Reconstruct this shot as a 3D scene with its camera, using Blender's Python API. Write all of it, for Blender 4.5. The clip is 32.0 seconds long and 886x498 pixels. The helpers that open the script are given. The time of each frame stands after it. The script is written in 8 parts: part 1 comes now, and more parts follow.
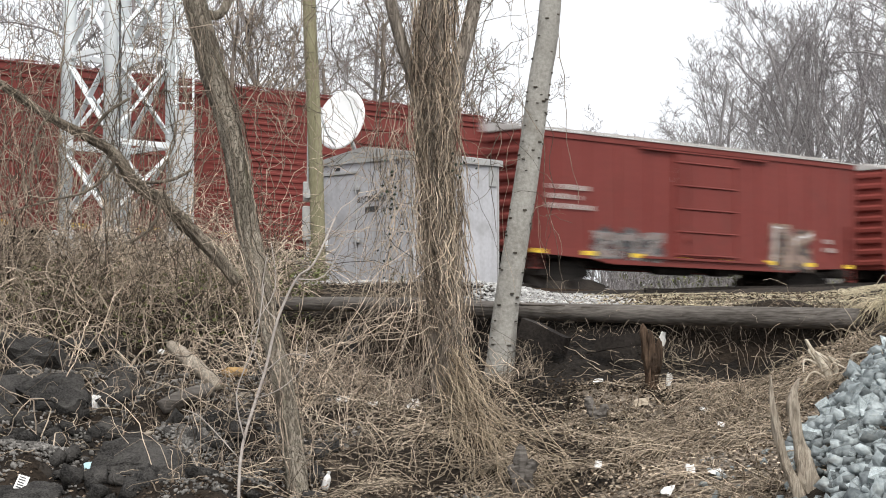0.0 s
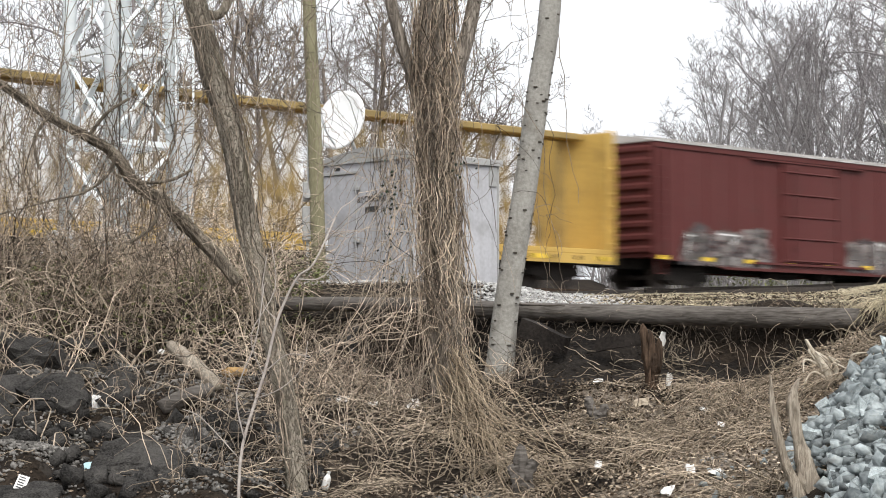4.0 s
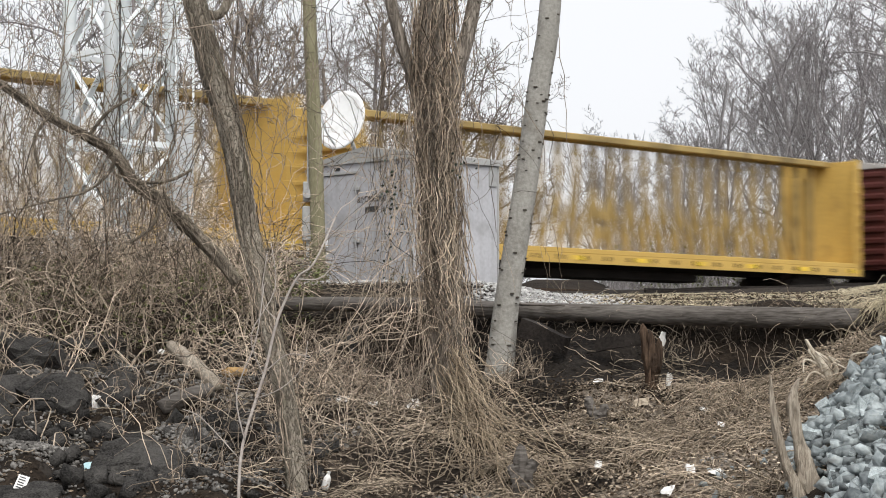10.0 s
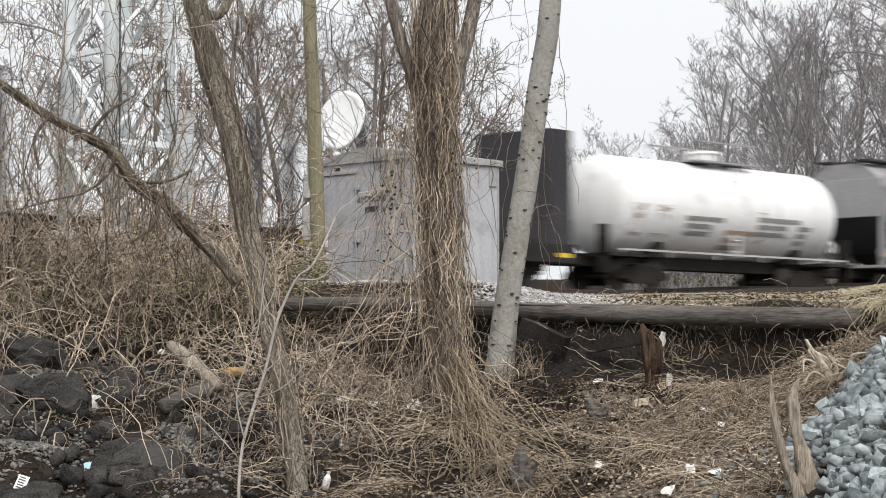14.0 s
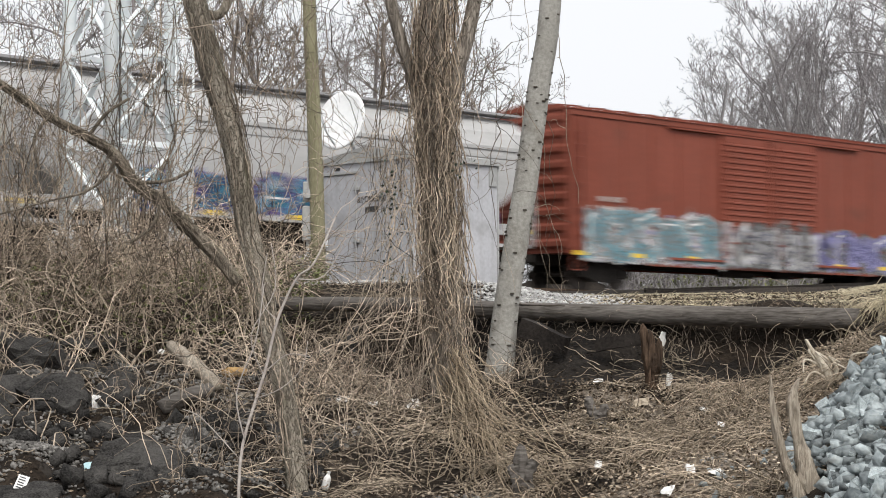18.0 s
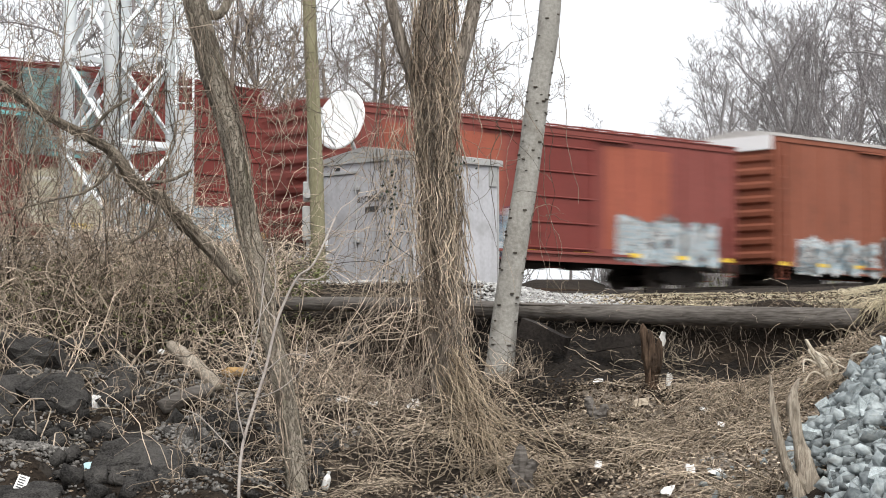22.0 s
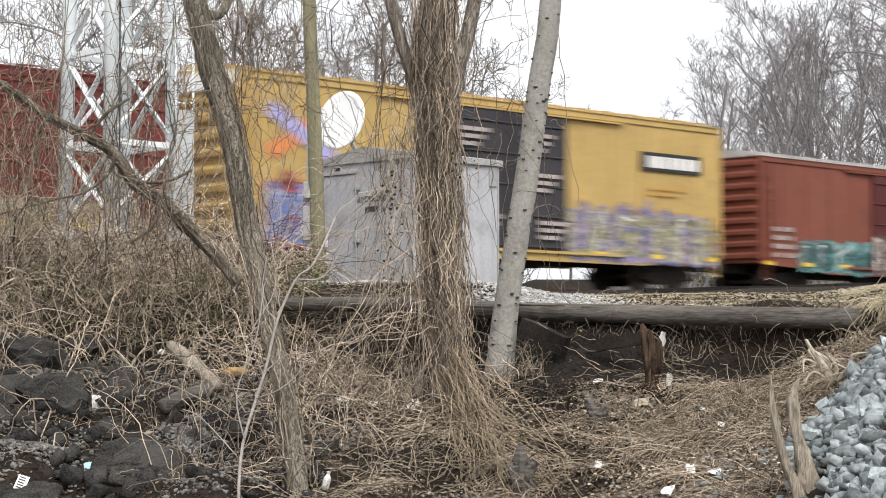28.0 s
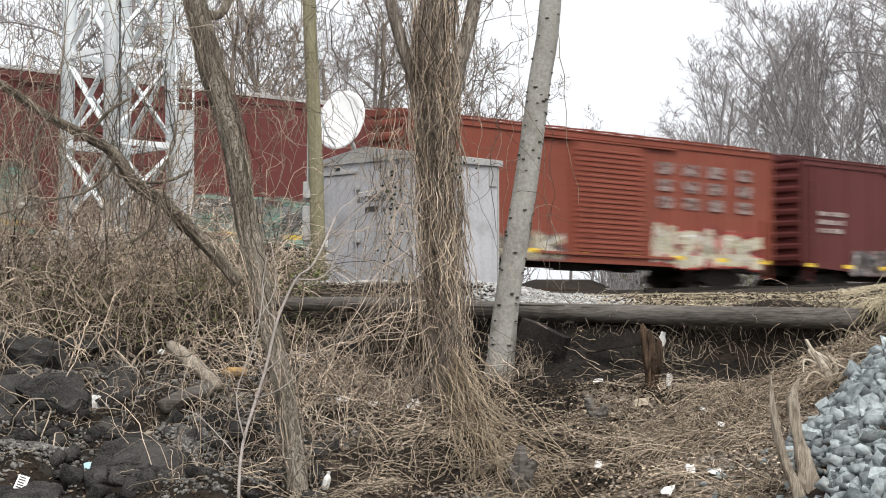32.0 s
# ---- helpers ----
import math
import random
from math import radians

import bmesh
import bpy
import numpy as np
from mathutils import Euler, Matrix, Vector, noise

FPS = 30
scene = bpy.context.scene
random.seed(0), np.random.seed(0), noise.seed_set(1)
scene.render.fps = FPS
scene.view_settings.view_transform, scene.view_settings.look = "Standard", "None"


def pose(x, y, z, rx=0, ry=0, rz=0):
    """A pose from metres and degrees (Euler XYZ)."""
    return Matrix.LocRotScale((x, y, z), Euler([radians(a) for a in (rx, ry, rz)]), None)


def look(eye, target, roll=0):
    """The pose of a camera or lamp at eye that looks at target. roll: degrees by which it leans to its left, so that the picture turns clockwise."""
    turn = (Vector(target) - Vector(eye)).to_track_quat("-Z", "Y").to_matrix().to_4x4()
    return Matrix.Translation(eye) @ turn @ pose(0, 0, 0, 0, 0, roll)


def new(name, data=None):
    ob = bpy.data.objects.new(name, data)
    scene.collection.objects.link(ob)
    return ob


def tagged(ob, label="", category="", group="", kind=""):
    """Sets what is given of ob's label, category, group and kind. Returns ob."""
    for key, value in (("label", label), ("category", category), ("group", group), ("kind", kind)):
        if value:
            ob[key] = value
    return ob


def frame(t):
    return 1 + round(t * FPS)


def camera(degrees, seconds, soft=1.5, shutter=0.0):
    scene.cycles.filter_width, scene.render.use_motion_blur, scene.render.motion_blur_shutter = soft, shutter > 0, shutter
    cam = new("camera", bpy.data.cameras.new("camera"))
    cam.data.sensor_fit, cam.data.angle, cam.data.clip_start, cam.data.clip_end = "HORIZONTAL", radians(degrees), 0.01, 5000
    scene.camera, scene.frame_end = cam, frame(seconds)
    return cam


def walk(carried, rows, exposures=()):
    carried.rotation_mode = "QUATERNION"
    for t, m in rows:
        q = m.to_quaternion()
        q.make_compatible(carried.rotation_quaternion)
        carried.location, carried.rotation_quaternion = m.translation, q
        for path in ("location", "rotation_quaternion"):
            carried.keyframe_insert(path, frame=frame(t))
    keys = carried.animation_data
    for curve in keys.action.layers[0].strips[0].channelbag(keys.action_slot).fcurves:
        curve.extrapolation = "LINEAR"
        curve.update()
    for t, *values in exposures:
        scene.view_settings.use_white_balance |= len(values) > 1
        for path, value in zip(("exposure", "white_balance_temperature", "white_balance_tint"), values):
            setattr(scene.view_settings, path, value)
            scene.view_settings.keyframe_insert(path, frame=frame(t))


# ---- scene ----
# ---- camera, world, light ----
SECONDS = 32.0
cam = camera(24.4, SECONDS, 1.0, 0.9)
walk(cam, [(0.0, pose(0.0, 0.0, 1.6, 93.01, 0, 0)), (32.0, pose(0.0, 0.0, 1.6, 93.01, 0, 0))], [(0.0, 0.0), (2.0, 0.0), (7.0, -0.06), (9.0, -0.13), (10.0, -0.17), (11.0, -0.24), (12.0, -0.17), (14.0, -0.2), (17.0, -0.22), (18.0, -0.17), (20.0, 0.02), (25.0, 0.02), (28.0, 0.0), (32.0, -0.06)])

world = bpy.data.worlds.new("overcast_sky")
scene.world = world
world.use_nodes = True
wn, wl = world.node_tree.nodes, world.node_tree.links
sky = wn.new("ShaderNodeTexSky")
sky.sky_type, sky.sun_disc = "NISHITA", False
sky.sun_elevation, sky.sun_rotation = radians(49), radians(155)
sky.air_density, sky.dust_density, sky.ozone_density = 1.0, 6.0, 1.0
pale = wn.new("ShaderNodeHueSaturation")
pale.inputs["Saturation"].default_value = 0.12
veil = wn.new("ShaderNodeMix")
veil.data_type = "RGBA"
veil.inputs[0].default_value = 0.75
veil.inputs[7].default_value = (10.2, 10.4, 10.8, 1)
wl.new(sky.outputs[0], pale.inputs["Color"])
wl.new(pale.outputs[0], veil.inputs[6])
wl.new(veil.outputs[2], wn["Background"].inputs["Color"])
wn["Background"].inputs["Strength"].default_value = 0.128

sun = new("sun", bpy.data.lights.new("sun", "SUN"))
sun.data.energy, sun.data.angle, sun.data.color = 2.6, radians(24), (1.0, 0.97, 0.92)
sun.matrix_world = look((0, 0, 0), Vector((-0.16, 0.63, -0.76)))

# ---- plan of the place ----
TURN = 44.4                                   # the track's heading from the x axis, degrees
CT, ST = math.cos(radians(TURN)), math.sin(radians(TURN))
RAIL_Z = 3.52                                 # top of the rail
MID = Vector((-1.067, 54.79, 0.0))            # point of the track's centre line
SPEED = 17.45                                 # metres a second
CAR_W = 3.05


def on_track(s, n=0.0, z=0.0):
    """A place s metres along the track, n metres to its far side."""
    return Vector((MID.x + s * CT - n * ST, MID.y + s * ST + n * CT, z))


# ---- mesh helpers ----
class MB:
    """Collects vertices and faces of one part."""

    def __init__(self):
        self.v, self.f, self.m = [], [], []

    def add(self, verts, faces, mi=0):
        o = len(self.v)
        self.v += [tuple(p) for p in verts]
        self.f += [tuple(o + i for i in q) for q in faces]
        self.m += [mi] * len(faces)
        return self

    def box(self, x0, x1, y0, y1, z0, z1, mi=0, c=0.0):
        if c <= 0:
            p = [(x, y, z) for x in (x0, x1) for y in (y0, y1) for z in (z0, z1)]
            return self.add(p, [(0, 1, 3, 2), (4, 6, 7, 5), (0, 4, 5, 1), (2, 3, 7, 6), (0, 2, 6, 4), (1, 5, 7, 3)], mi)
        xs, ys, zs = (x0, x1), (y0, y1), (z0, z1)
        verts, idx = [], {}
        for i in (0, 1):
            for j in (0, 1):
                for k in (0, 1):
                    x, y, z = xs[i], ys[j], zs[k]
                    dx, dy, dz = (c, -c)[i], (c, -c)[j], (c, -c)[k]
                    for t, p in ((0, (x, y + dy, z + dz)), (1, (x + dx, y, z + dz)), (2, (x + dx, y + dy, z))):
                        idx[i, j, k, t] = len(verts)
                        verts.append(p)
        faces = []
        for i in (0, 1):
            faces.append([idx[i, a, b, 0] for a, b in ((0, 0), (0, 1), (1, 1), (1, 0))])
            faces.append([idx[a, i, b, 1] for a, b in ((0, 0), (0, 1), (1, 1), (1, 0))])
            faces.append([idx[a, b, i, 2] for a, b in ((0, 0), (0, 1), (1, 1), (1, 0))])
            for j in (0, 1):
                faces.append([idx[i, j, 0, 0], idx[i, j, 1, 0], idx[i, j, 1, 1], idx[i, j, 0, 1]])
                faces.append([idx[i, 0, j, 0], idx[i, 1, j, 0], idx[i, 1, j, 2], idx[i, 0, j, 2]])
                faces.append([idx[0, i, j, 1], idx[1, i, j, 1], idx[1, i, j, 2], idx[0, i, j, 2]])
                for k in (0, 1):
                    faces.append([idx[i, j, k, 0], idx[i, j, k, 1], idx[i, j, k, 2]])
        mid = Vector(((x0 + x1) / 2, (y0 + y1) / 2, (z0 + z1) / 2))
        out = []
        for q in faces:
            a, b, d = (Vector(verts[q[n]]) for n in (0, 1, 2))
            cen = sum((Vector(verts[n]) for n in q), Vector()) / len(q)
            out.append(q if (b - a).cross(d - a).dot(cen - mid) > 0 else q[::-1])
        return self.add(verts, out, mi)

    def tube(self, path, radii, sides=8, mi=0, cap=True):
        path = [Vector(p) for p in path]
        if isinstance(radii, (int, float)):
            radii = [radii] * len(path)
        verts, faces = [], []
        ref = None
        for i, p in enumerate(path):
            t = (path[min(i + 1, len(path) - 1)] - path[max(i - 1, 0)]).normalized()
            if ref is None:
                ref = t.orthogonal().normalized()
            ref = (ref - t * ref.dot(t)).normalized()
            bi = t.cross(ref)
            for k in range(sides):
                a = 2 * math.pi * k / sides
                verts.append(p + radii[i] * (math.cos(a) * ref + math.sin(a) * bi))
        for i in range(len(path) - 1):
            for k in range(sides):
                k2 = (k + 1) % sides
                faces.append((i * sides + k, i * sides + k2, (i + 1) * sides + k2, (i + 1) * sides + k))
        if cap:
            faces.append(tuple(range(sides))[::-1])
            faces.append(tuple((len(path) - 1) * sides + k for k in range(sides)))
        return self.add(verts, faces, mi)

    def prism(self, profile, x0, x1, mi=0):
        """A profile of (y, z) points, counter-clockwise seen from +x, drawn along x."""
        n = len(profile)
        verts = [(x0, y, z) for y, z in profile] + [(x1, y, z) for y, z in profile]
        faces = [tuple(range(n))[::-1], tuple(range(n, 2 * n))]
        faces += [(i, (i + 1) % n, n + (i + 1) % n, n + i) for i in range(n)]
        return self.add(verts, faces, mi)

    def bar(self, a, b, w, h=None, mi=0):
        """A square bar from a to b."""
        h = h or w
        a, b = Vector(a), Vector(b)
        t = (b - a).normalized()
        side = t.cross(Vector((0, 0, 1)))
        side = side.normalized() if side.length > 1e-4 else Vector((1, 0, 0))
        up = side.cross(t)
        p = [e + side * sx * w / 2 + up * sz * h / 2 for e in (a, b) for sx, sz in ((-1, -1), (1, -1), (1, 1), (-1, 1))]
        return self.add(p, [(0, 3, 2, 1), (4, 5, 6, 7), (0, 1, 5, 4), (1, 2, 6, 5), (2, 3, 7, 6), (3, 0, 4, 7)], mi)

    def mesh(self, name, mats, smooth=False):
        me = bpy.data.meshes.new(name)
        me.from_pydata(self.v, [], self.f)
        for mt in (mats if isinstance(mats, (list, tuple)) else [mats]):
            me.materials.append(mt)
        me.polygons.foreach_set("material_index", self.m)
        if smooth:
            me.polygons.foreach_set("use_smooth", [True] * len(self.f))
        me.update()
        return me


def part(name, mb, mats=None, parent=None, label="", smooth=False, at=None):
    """Links one mesh (an MB or a mesh) as one object under a thing or under a part."""
    me = mb if isinstance(mb, bpy.types.Mesh) else mb.mesh(name, mats, smooth)
    ob = new(name, me)
    if parent is not None:
        ob.parent = parent
    if at is not None:
        ob.matrix_basis = at
    if label:
        ob["label"] = label
    return ob


def thing(name, label, category, group="", kind="", at=None):
    ob = new(name)
    ob.empty_display_size = 0.3
    if at is not None:
        ob.matrix_basis = at
    return tagged(ob, label, category, group, kind)


def quads_mesh(name, co, quads, mats, mi=None, smooth=False):
    """A mesh from arrays of vertices and quads."""
    co, quads = np.asarray(co, np.float32), np.asarray(quads, np.int32)
    me = bpy.data.meshes.new(name)
    me.vertices.add(len(co))
    me.vertices.foreach_set("co", co.ravel())
    me.loops.add(quads.size)
    me.loops.foreach_set("vertex_index", quads.ravel())
    me.polygons.add(len(quads))
    me.polygons.foreach_set("loop_start", np.arange(0, quads.size, quads.shape[1], dtype=np.int32))
    for mt in (mats if isinstance(mats, (list, tuple)) else [mats]):
        me.materials.append(mt)
    if mi is not None:
        me.polygons.foreach_set("material_index", np.asarray(mi, np.int32))
    if smooth:
        me.polygons.foreach_set("use_smooth", np.ones(len(quads), bool))
    me.update(calc_edges=True)
    return me


def strands(P, R, sides=3):
    """Vertices and quads of many tapered stems: P (n, k, 3) points, R (n, k) radii."""
    P, R = np.asarray(P, float), np.asarray(R, float)
    n, k, _ = P.shape
    T = np.gradient(P, axis=1)
    T /= np.linalg.norm(T, axis=2, keepdims=True) + 1e-9
    ref = np.where(np.abs(T[:, :1, 2:3]) > 0.8, np.array([1.0, 0.2, 0.0]), np.array([0.1, 0.2, 1.0]))
    A = np.cross(T, np.broadcast_to(ref, T.shape))
    A /= np.linalg.norm(A, axis=2, keepdims=True) + 1e-9
    B = np.cross(T, A)
    ang = np.arange(sides) * 2 * np.pi / sides
    V = P[:, :, None] + R[:, :, None, None] * (np.cos(ang)[None, None, :, None] * A[:, :, None] + np.sin(ang)[None, None, :, None] * B[:, :, None])
    base = (np.arange(n) * k * sides)[:, None, None] + (np.arange(k - 1) * sides)[None, :, None]
    s0 = np.arange(sides)[None, None]
    s1 = (np.arange(sides)[None, None] + 1) % sides
    Q = np.stack([base + s0, base + s1, base + sides + s1, base + sides + s0], -1).reshape(-1, 4)
    return V.reshape(-1, 3), Q


def merged(sets):
    co, qs, o = [], [], 0
    for v, q in sets:
        co.append(v)
        qs.append(q + o)
        o += len(v)
    return np.concatenate(co), np.concatenate(qs)


# ---- materials ----
def surface(name, c1, c2, rough=0.85, metal=0.0, big=0.6, fine=12.0, bump=0.15, streak=0.0, dirt=None, dirt_amount=0.4, island=0.0, rand=0.0, stretch=(1, 1, 1), coat=0.0):
    """A worn surface: two tones mixed by broad and fine noise, streaks, dirt patches, relief."""
    mt = bpy.data.materials.new(name)
    mt.use_nodes = True
    n, l = mt.node_tree.nodes, mt.node_tree.links
    bs = n["Principled BSDF"]
    bs.inputs["Roughness"].default_value, bs.inputs["Metallic"].default_value = rough, metal
    bs.inputs["Specular IOR Level"].default_value = 0.12 if rough > 0.8 else 0.5
    tc = n.new("ShaderNodeTexCoord")
    mp = n.new("ShaderNodeMapping")
    mp.inputs["Scale"].default_value = stretch
    l.new(tc.outputs["Object"], mp.inputs[0])
    oi = n.new("ShaderNodeObjectInfo")
    shift = n.new("ShaderNodeVectorMath")
    shift.operation = "MULTIPLY_ADD"
    shift.inputs[1].default_value = (1, 1, 1)
    sc = n.new("ShaderNodeMath")
    sc.operation = "MULTIPLY"
    sc.inputs[1].default_value = 37.0
    l.new(oi.outputs["Random"], sc.inputs[0])
    l.new(mp.outputs[0], shift.inputs[0])
    l.new(sc.outputs[0], shift.inputs[2])

    def noise_at(scale, detail=5.0, vec=None):
        q = n.new("ShaderNodeTexNoise")
        q.inputs["Scale"].default_value, q.inputs["Detail"].default_value = scale, detail
        l.new(vec or shift.outputs[0], q.inputs["Vector"])
        return q.outputs["Fac"]

    def ramp(fac, a, b):
        q = n.new("ShaderNodeMapRange")
        q.inputs[1].default_value, q.inputs[2].default_value = a, b
        l.new(fac, q.inputs[0])
        return q.outputs[0]

    def mixed(fac, a, b):
        q = n.new("ShaderNodeMix")
        q.data_type = "RGBA"
        for sock, val in ((q.inputs[0], fac), (q.inputs[6], a), (q.inputs[7], b)):
            if isinstance(val, bpy.types.NodeSocket):
                l.new(val, sock)
            else:
                sock.default_value = (*val, 1) if isinstance(val, tuple) else val
        return q.outputs[2]

    fa, fb = noise_at(big), noise_at(fine, 8.0)
    add = n.new("ShaderNodeMath")
    add.operation = "ADD"
    l.new(fa, add.inputs[0])
    l.new(fb, add.inputs[1])
    col = mixed(ramp(add.outputs[0], 0.75, 1.25), c1, c2)
    if streak > 0:
        m2 = n.new("ShaderNodeMapping")
        m2.inputs["Scale"].default_value = (7, 7, 0.35)
        l.new(shift.outputs[0], m2.inputs[0])
        s = ramp(noise_at(1.0, 4.0, m2.outputs[0]), 0.5, 0.75)
        k = n.new("ShaderNodeMath")
        k.operation = "MULTIPLY"
        k.inputs[1].default_value = streak
        l.new(s, k.inputs[0])
        col = mixed(k.outputs[0], col, dirt or tuple(0.45 * x for x in c1))
    if dirt and dirt_amount > 0:
        d = ramp(noise_at(big * 2.7, 6.0), 0.62 - 0.2 * dirt_amount, 0.78)
        k = n.new("ShaderNodeMath")
        k.operation = "MULTIPLY"
        k.inputs[1].default_value = min(1.0, dirt_amount * 1.6)
        l.new(d, k.inputs[0])
        col = mixed(k.outputs[0], col, dirt)
    for amount, src in ((island, "island"), (rand, "object")):
        if amount > 0:
            h = n.new("ShaderNodeHueSaturation")
            if src == "island":
                g = n.new("ShaderNodeNewGeometry").outputs["Random Per Island"]
            else:
                g = oi.outputs["Random"]
            r = n.new("ShaderNodeMapRange")
            r.inputs[3].default_value, r.inputs[4].default_value = 1 - amount, 1 + amount
            l.new(g, r.inputs[0])
            l.new(r.outputs[0], h.inputs["Value"])
            l.new(col, h.inputs["Color"])
            col = h.outputs[0]
    l.new(col, bs.inputs["Base Color"])
    if bump > 0:
        b = n.new("ShaderNodeBump")
        b.inputs["Strength"].default_value, b.inputs["Distance"].default_value = bump, 0.03
        l.new(fb, b.inputs["Height"])
        l.new(b.outputs[0], bs.inputs["Normal"])
    rr = n.new("ShaderNodeMapRange")
    rr.inputs[3].default_value, rr.inputs[4].default_value = max(0.05, rough - 0.12), min(1.0, rough + 0.1)
    l.new(fb, rr.inputs[0])
    l.new(rr.outputs[0], bs.inputs["Roughness"])
    return mt


def paint(name, c, fade=1.25, rough=0.6, dirt=(0.06, 0.045, 0.035), amount=0.2, streak=0.22):
    mt = surface(name, c, tuple(min(0.9, x * fade + 0.003) for x in c), rough, 0.0, 0.5, 9.0, 0.04, streak, dirt, amount)
    if rough > 0.5:
        mt.node_tree.nodes["Principled BSDF"].inputs["Specular IOR Level"].default_value = 0.22
    return mt


def plated_bark(name, c1, c2, moss, scale=16.0, stretch=(1, 1, 0.45)):
    """Bark of raised plates with dark cracks between them."""
    mt = surface(name, c1, c2, 0.95, 0, 3.0, 24, 0.4, 0, moss, 0.35, stretch=stretch)
    n, l = mt.node_tree.nodes, mt.node_tree.links
    bs = n["Principled BSDF"]
    col = bs.inputs["Base Color"].links[0].from_socket
    vec = next(q for q in n if q.type == "VECT_MATH").outputs[0]
    warp = n.new("ShaderNodeTexNoise")
    warp.inputs["Scale"].default_value = 9.0
    l.new(vec, warp.inputs["Vector"])
    mix = n.new("ShaderNodeVectorMath")
    mix.operation = "MULTIPLY_ADD"
    mix.inputs[1].default_value = (0.3, 0.3, 0.3)
    l.new(warp.outputs["Color"], mix.inputs[0])
    l.new(vec, mix.inputs[2])
    vor = n.new("ShaderNodeTexVoronoi")
    vor.feature = "DISTANCE_TO_EDGE"
    vor.inputs["Scale"].default_value = scale
    l.new(mix.outputs[0], vor.inputs["Vector"])
    ramp = n.new("ShaderNodeMapRange")
    ramp.inputs[1].default_value, ramp.inputs[2].default_value = 0.0, 0.13
    l.new(vor.outputs["Distance"], ramp.inputs[0])
    m = n.new("ShaderNodeMix")
    m.data_type = "RGBA"
    m.inputs[6].default_value = tuple(0.7 * q for q in c1) + (1,)
    l.new(ramp.outputs[0], m.inputs[0])
    l.new(col, m.inputs[7])
    l.new(m.outputs[2], bs.inputs["Base Color"])
    b = n.new("ShaderNodeBump")
    b.inputs["Strength"].default_value, b.inputs["Distance"].default_value = 0.7, 0.03
    l.new(ramp.outputs[0], b.inputs["Height"])
    l.new(bs.inputs["Normal"].links[0].from_socket, b.inputs["Normal"])
    l.new(b.outputs[0], bs.inputs["Normal"])
    return mt


soil = surface("soil", (0.009, 0.007, 0.0055), (0.045, 0.034, 0.025), 0.95, 0, 0.8, 22, 1.0, 0, (0.01, 0.008, 0.007), 0.5)
drysoil = surface("dry_tan_soil", (0.075, 0.06, 0.047), (0.3, 0.25, 0.2), 0.95, 0, 0.9, 24, 1.0, 0, (0.04, 0.032, 0.025), 0.4)
# Dark earth tone; also carries painted shade below the bank edge and between stones.
darkearth = surface("dark_shade_earth", (0.007, 0.006, 0.0055), (0.028, 0.023, 0.019), 0.85, 0, 1.2, 25, 1.0, 0, (0.09, 0.08, 0.068), 0.2)
straw = surface("dead_grass_blades", (0.19, 0.155, 0.112), (0.4, 0.335, 0.252), 0.9, 0, 1.0, 20, 0, island=0.6)
blond = surface("blond_grass_blades", (0.36, 0.305, 0.2), (0.56, 0.49, 0.36), 0.9, 0, 1.0, 20, 0, island=0.4)
stem = surface("dead_vine_stems", (0.22, 0.17, 0.128), (0.58, 0.485, 0.385), 0.9, 0, 1.0, 30, 0, island=0.85)
stalk = surface("flattened_stalks", (0.15, 0.118, 0.088), (0.47, 0.39, 0.3), 0.9, 0, 1.0, 30, 0, island=0.8)
tanstem = surface("tan_runner_stems", (0.19, 0.146, 0.1), (0.46, 0.37, 0.265), 0.9, 0, 1.0, 30, 0, island=0.5)
palestem = surface("bleached_stems", (0.30, 0.25, 0.19), (0.42, 0.36, 0.28), 0.9, 0, 1.0, 30, 0, island=0.3)
bleached = surface("bleached_driftwood", (0.42, 0.36, 0.28), (0.66, 0.6, 0.5), 0.85, 0, 3.0, 30, 0.4)
saplingbark = surface("grey_sapling_bark", (0.33, 0.29, 0.26), (0.52, 0.47, 0.43), 0.85, 0, 3.0, 30, 0.3)
litter = surface("leaf_litter_flakes", (0.04, 0.031, 0.024), (0.19, 0.145, 0.105), 0.95, 0, 1.0, 20, 0, island=0.8)
greenleaf = surface("green_leaves", (0.1, 0.115, 0.03), (0.19, 0.2, 0.08), 0.7, 0, 1.0, 20, 0, island=0.5)
ivy = surface("dark_ivy_leaves", (0.012, 0.02, 0.012), (0.03, 0.045, 0.02), 0.5, 0, 1.0, 20, 0, island=0.4)
twig = surface("grey_twigs", (0.2, 0.185, 0.183), (0.35, 0.33, 0.33), 0.9, 0, 0.5, 8, 0, island=0.35)
browntwig = surface("brown_twigs", (0.12, 0.1, 0.085), (0.27, 0.23, 0.2), 0.9, 0, 0.5, 8, 0, island=0.4)
darkstem = surface("dark_vine_stems", (0.1, 0.08, 0.062), (0.36, 0.295, 0.23), 0.9, 0, 1.0, 30, 0, island=0.75)
bark = plated_bark("furrowed_bark", (0.19, 0.162, 0.135), (0.43, 0.38, 0.32), (0.09, 0.075, 0.055), 24.0, (1, 1, 0.16))
mossbark = plated_bark("mossy_bark", (0.13, 0.11, 0.086), (0.4, 0.355, 0.29), (0.17, 0.17, 0.09), 36.0, (1, 1, 0.22))
darkbark = plated_bark("dark_limb_bark", (0.13, 0.108, 0.085), (0.37, 0.315, 0.25), (0.13, 0.13, 0.075), 36.0, (1, 1, 0.3))
palebark = surface("pale_smooth_bark", (0.25, 0.24, 0.215), (0.4, 0.387, 0.355), 0.85, 0, 1.6, 25, 0.35, 0, (0.13, 0.115, 0.09), 0.35)
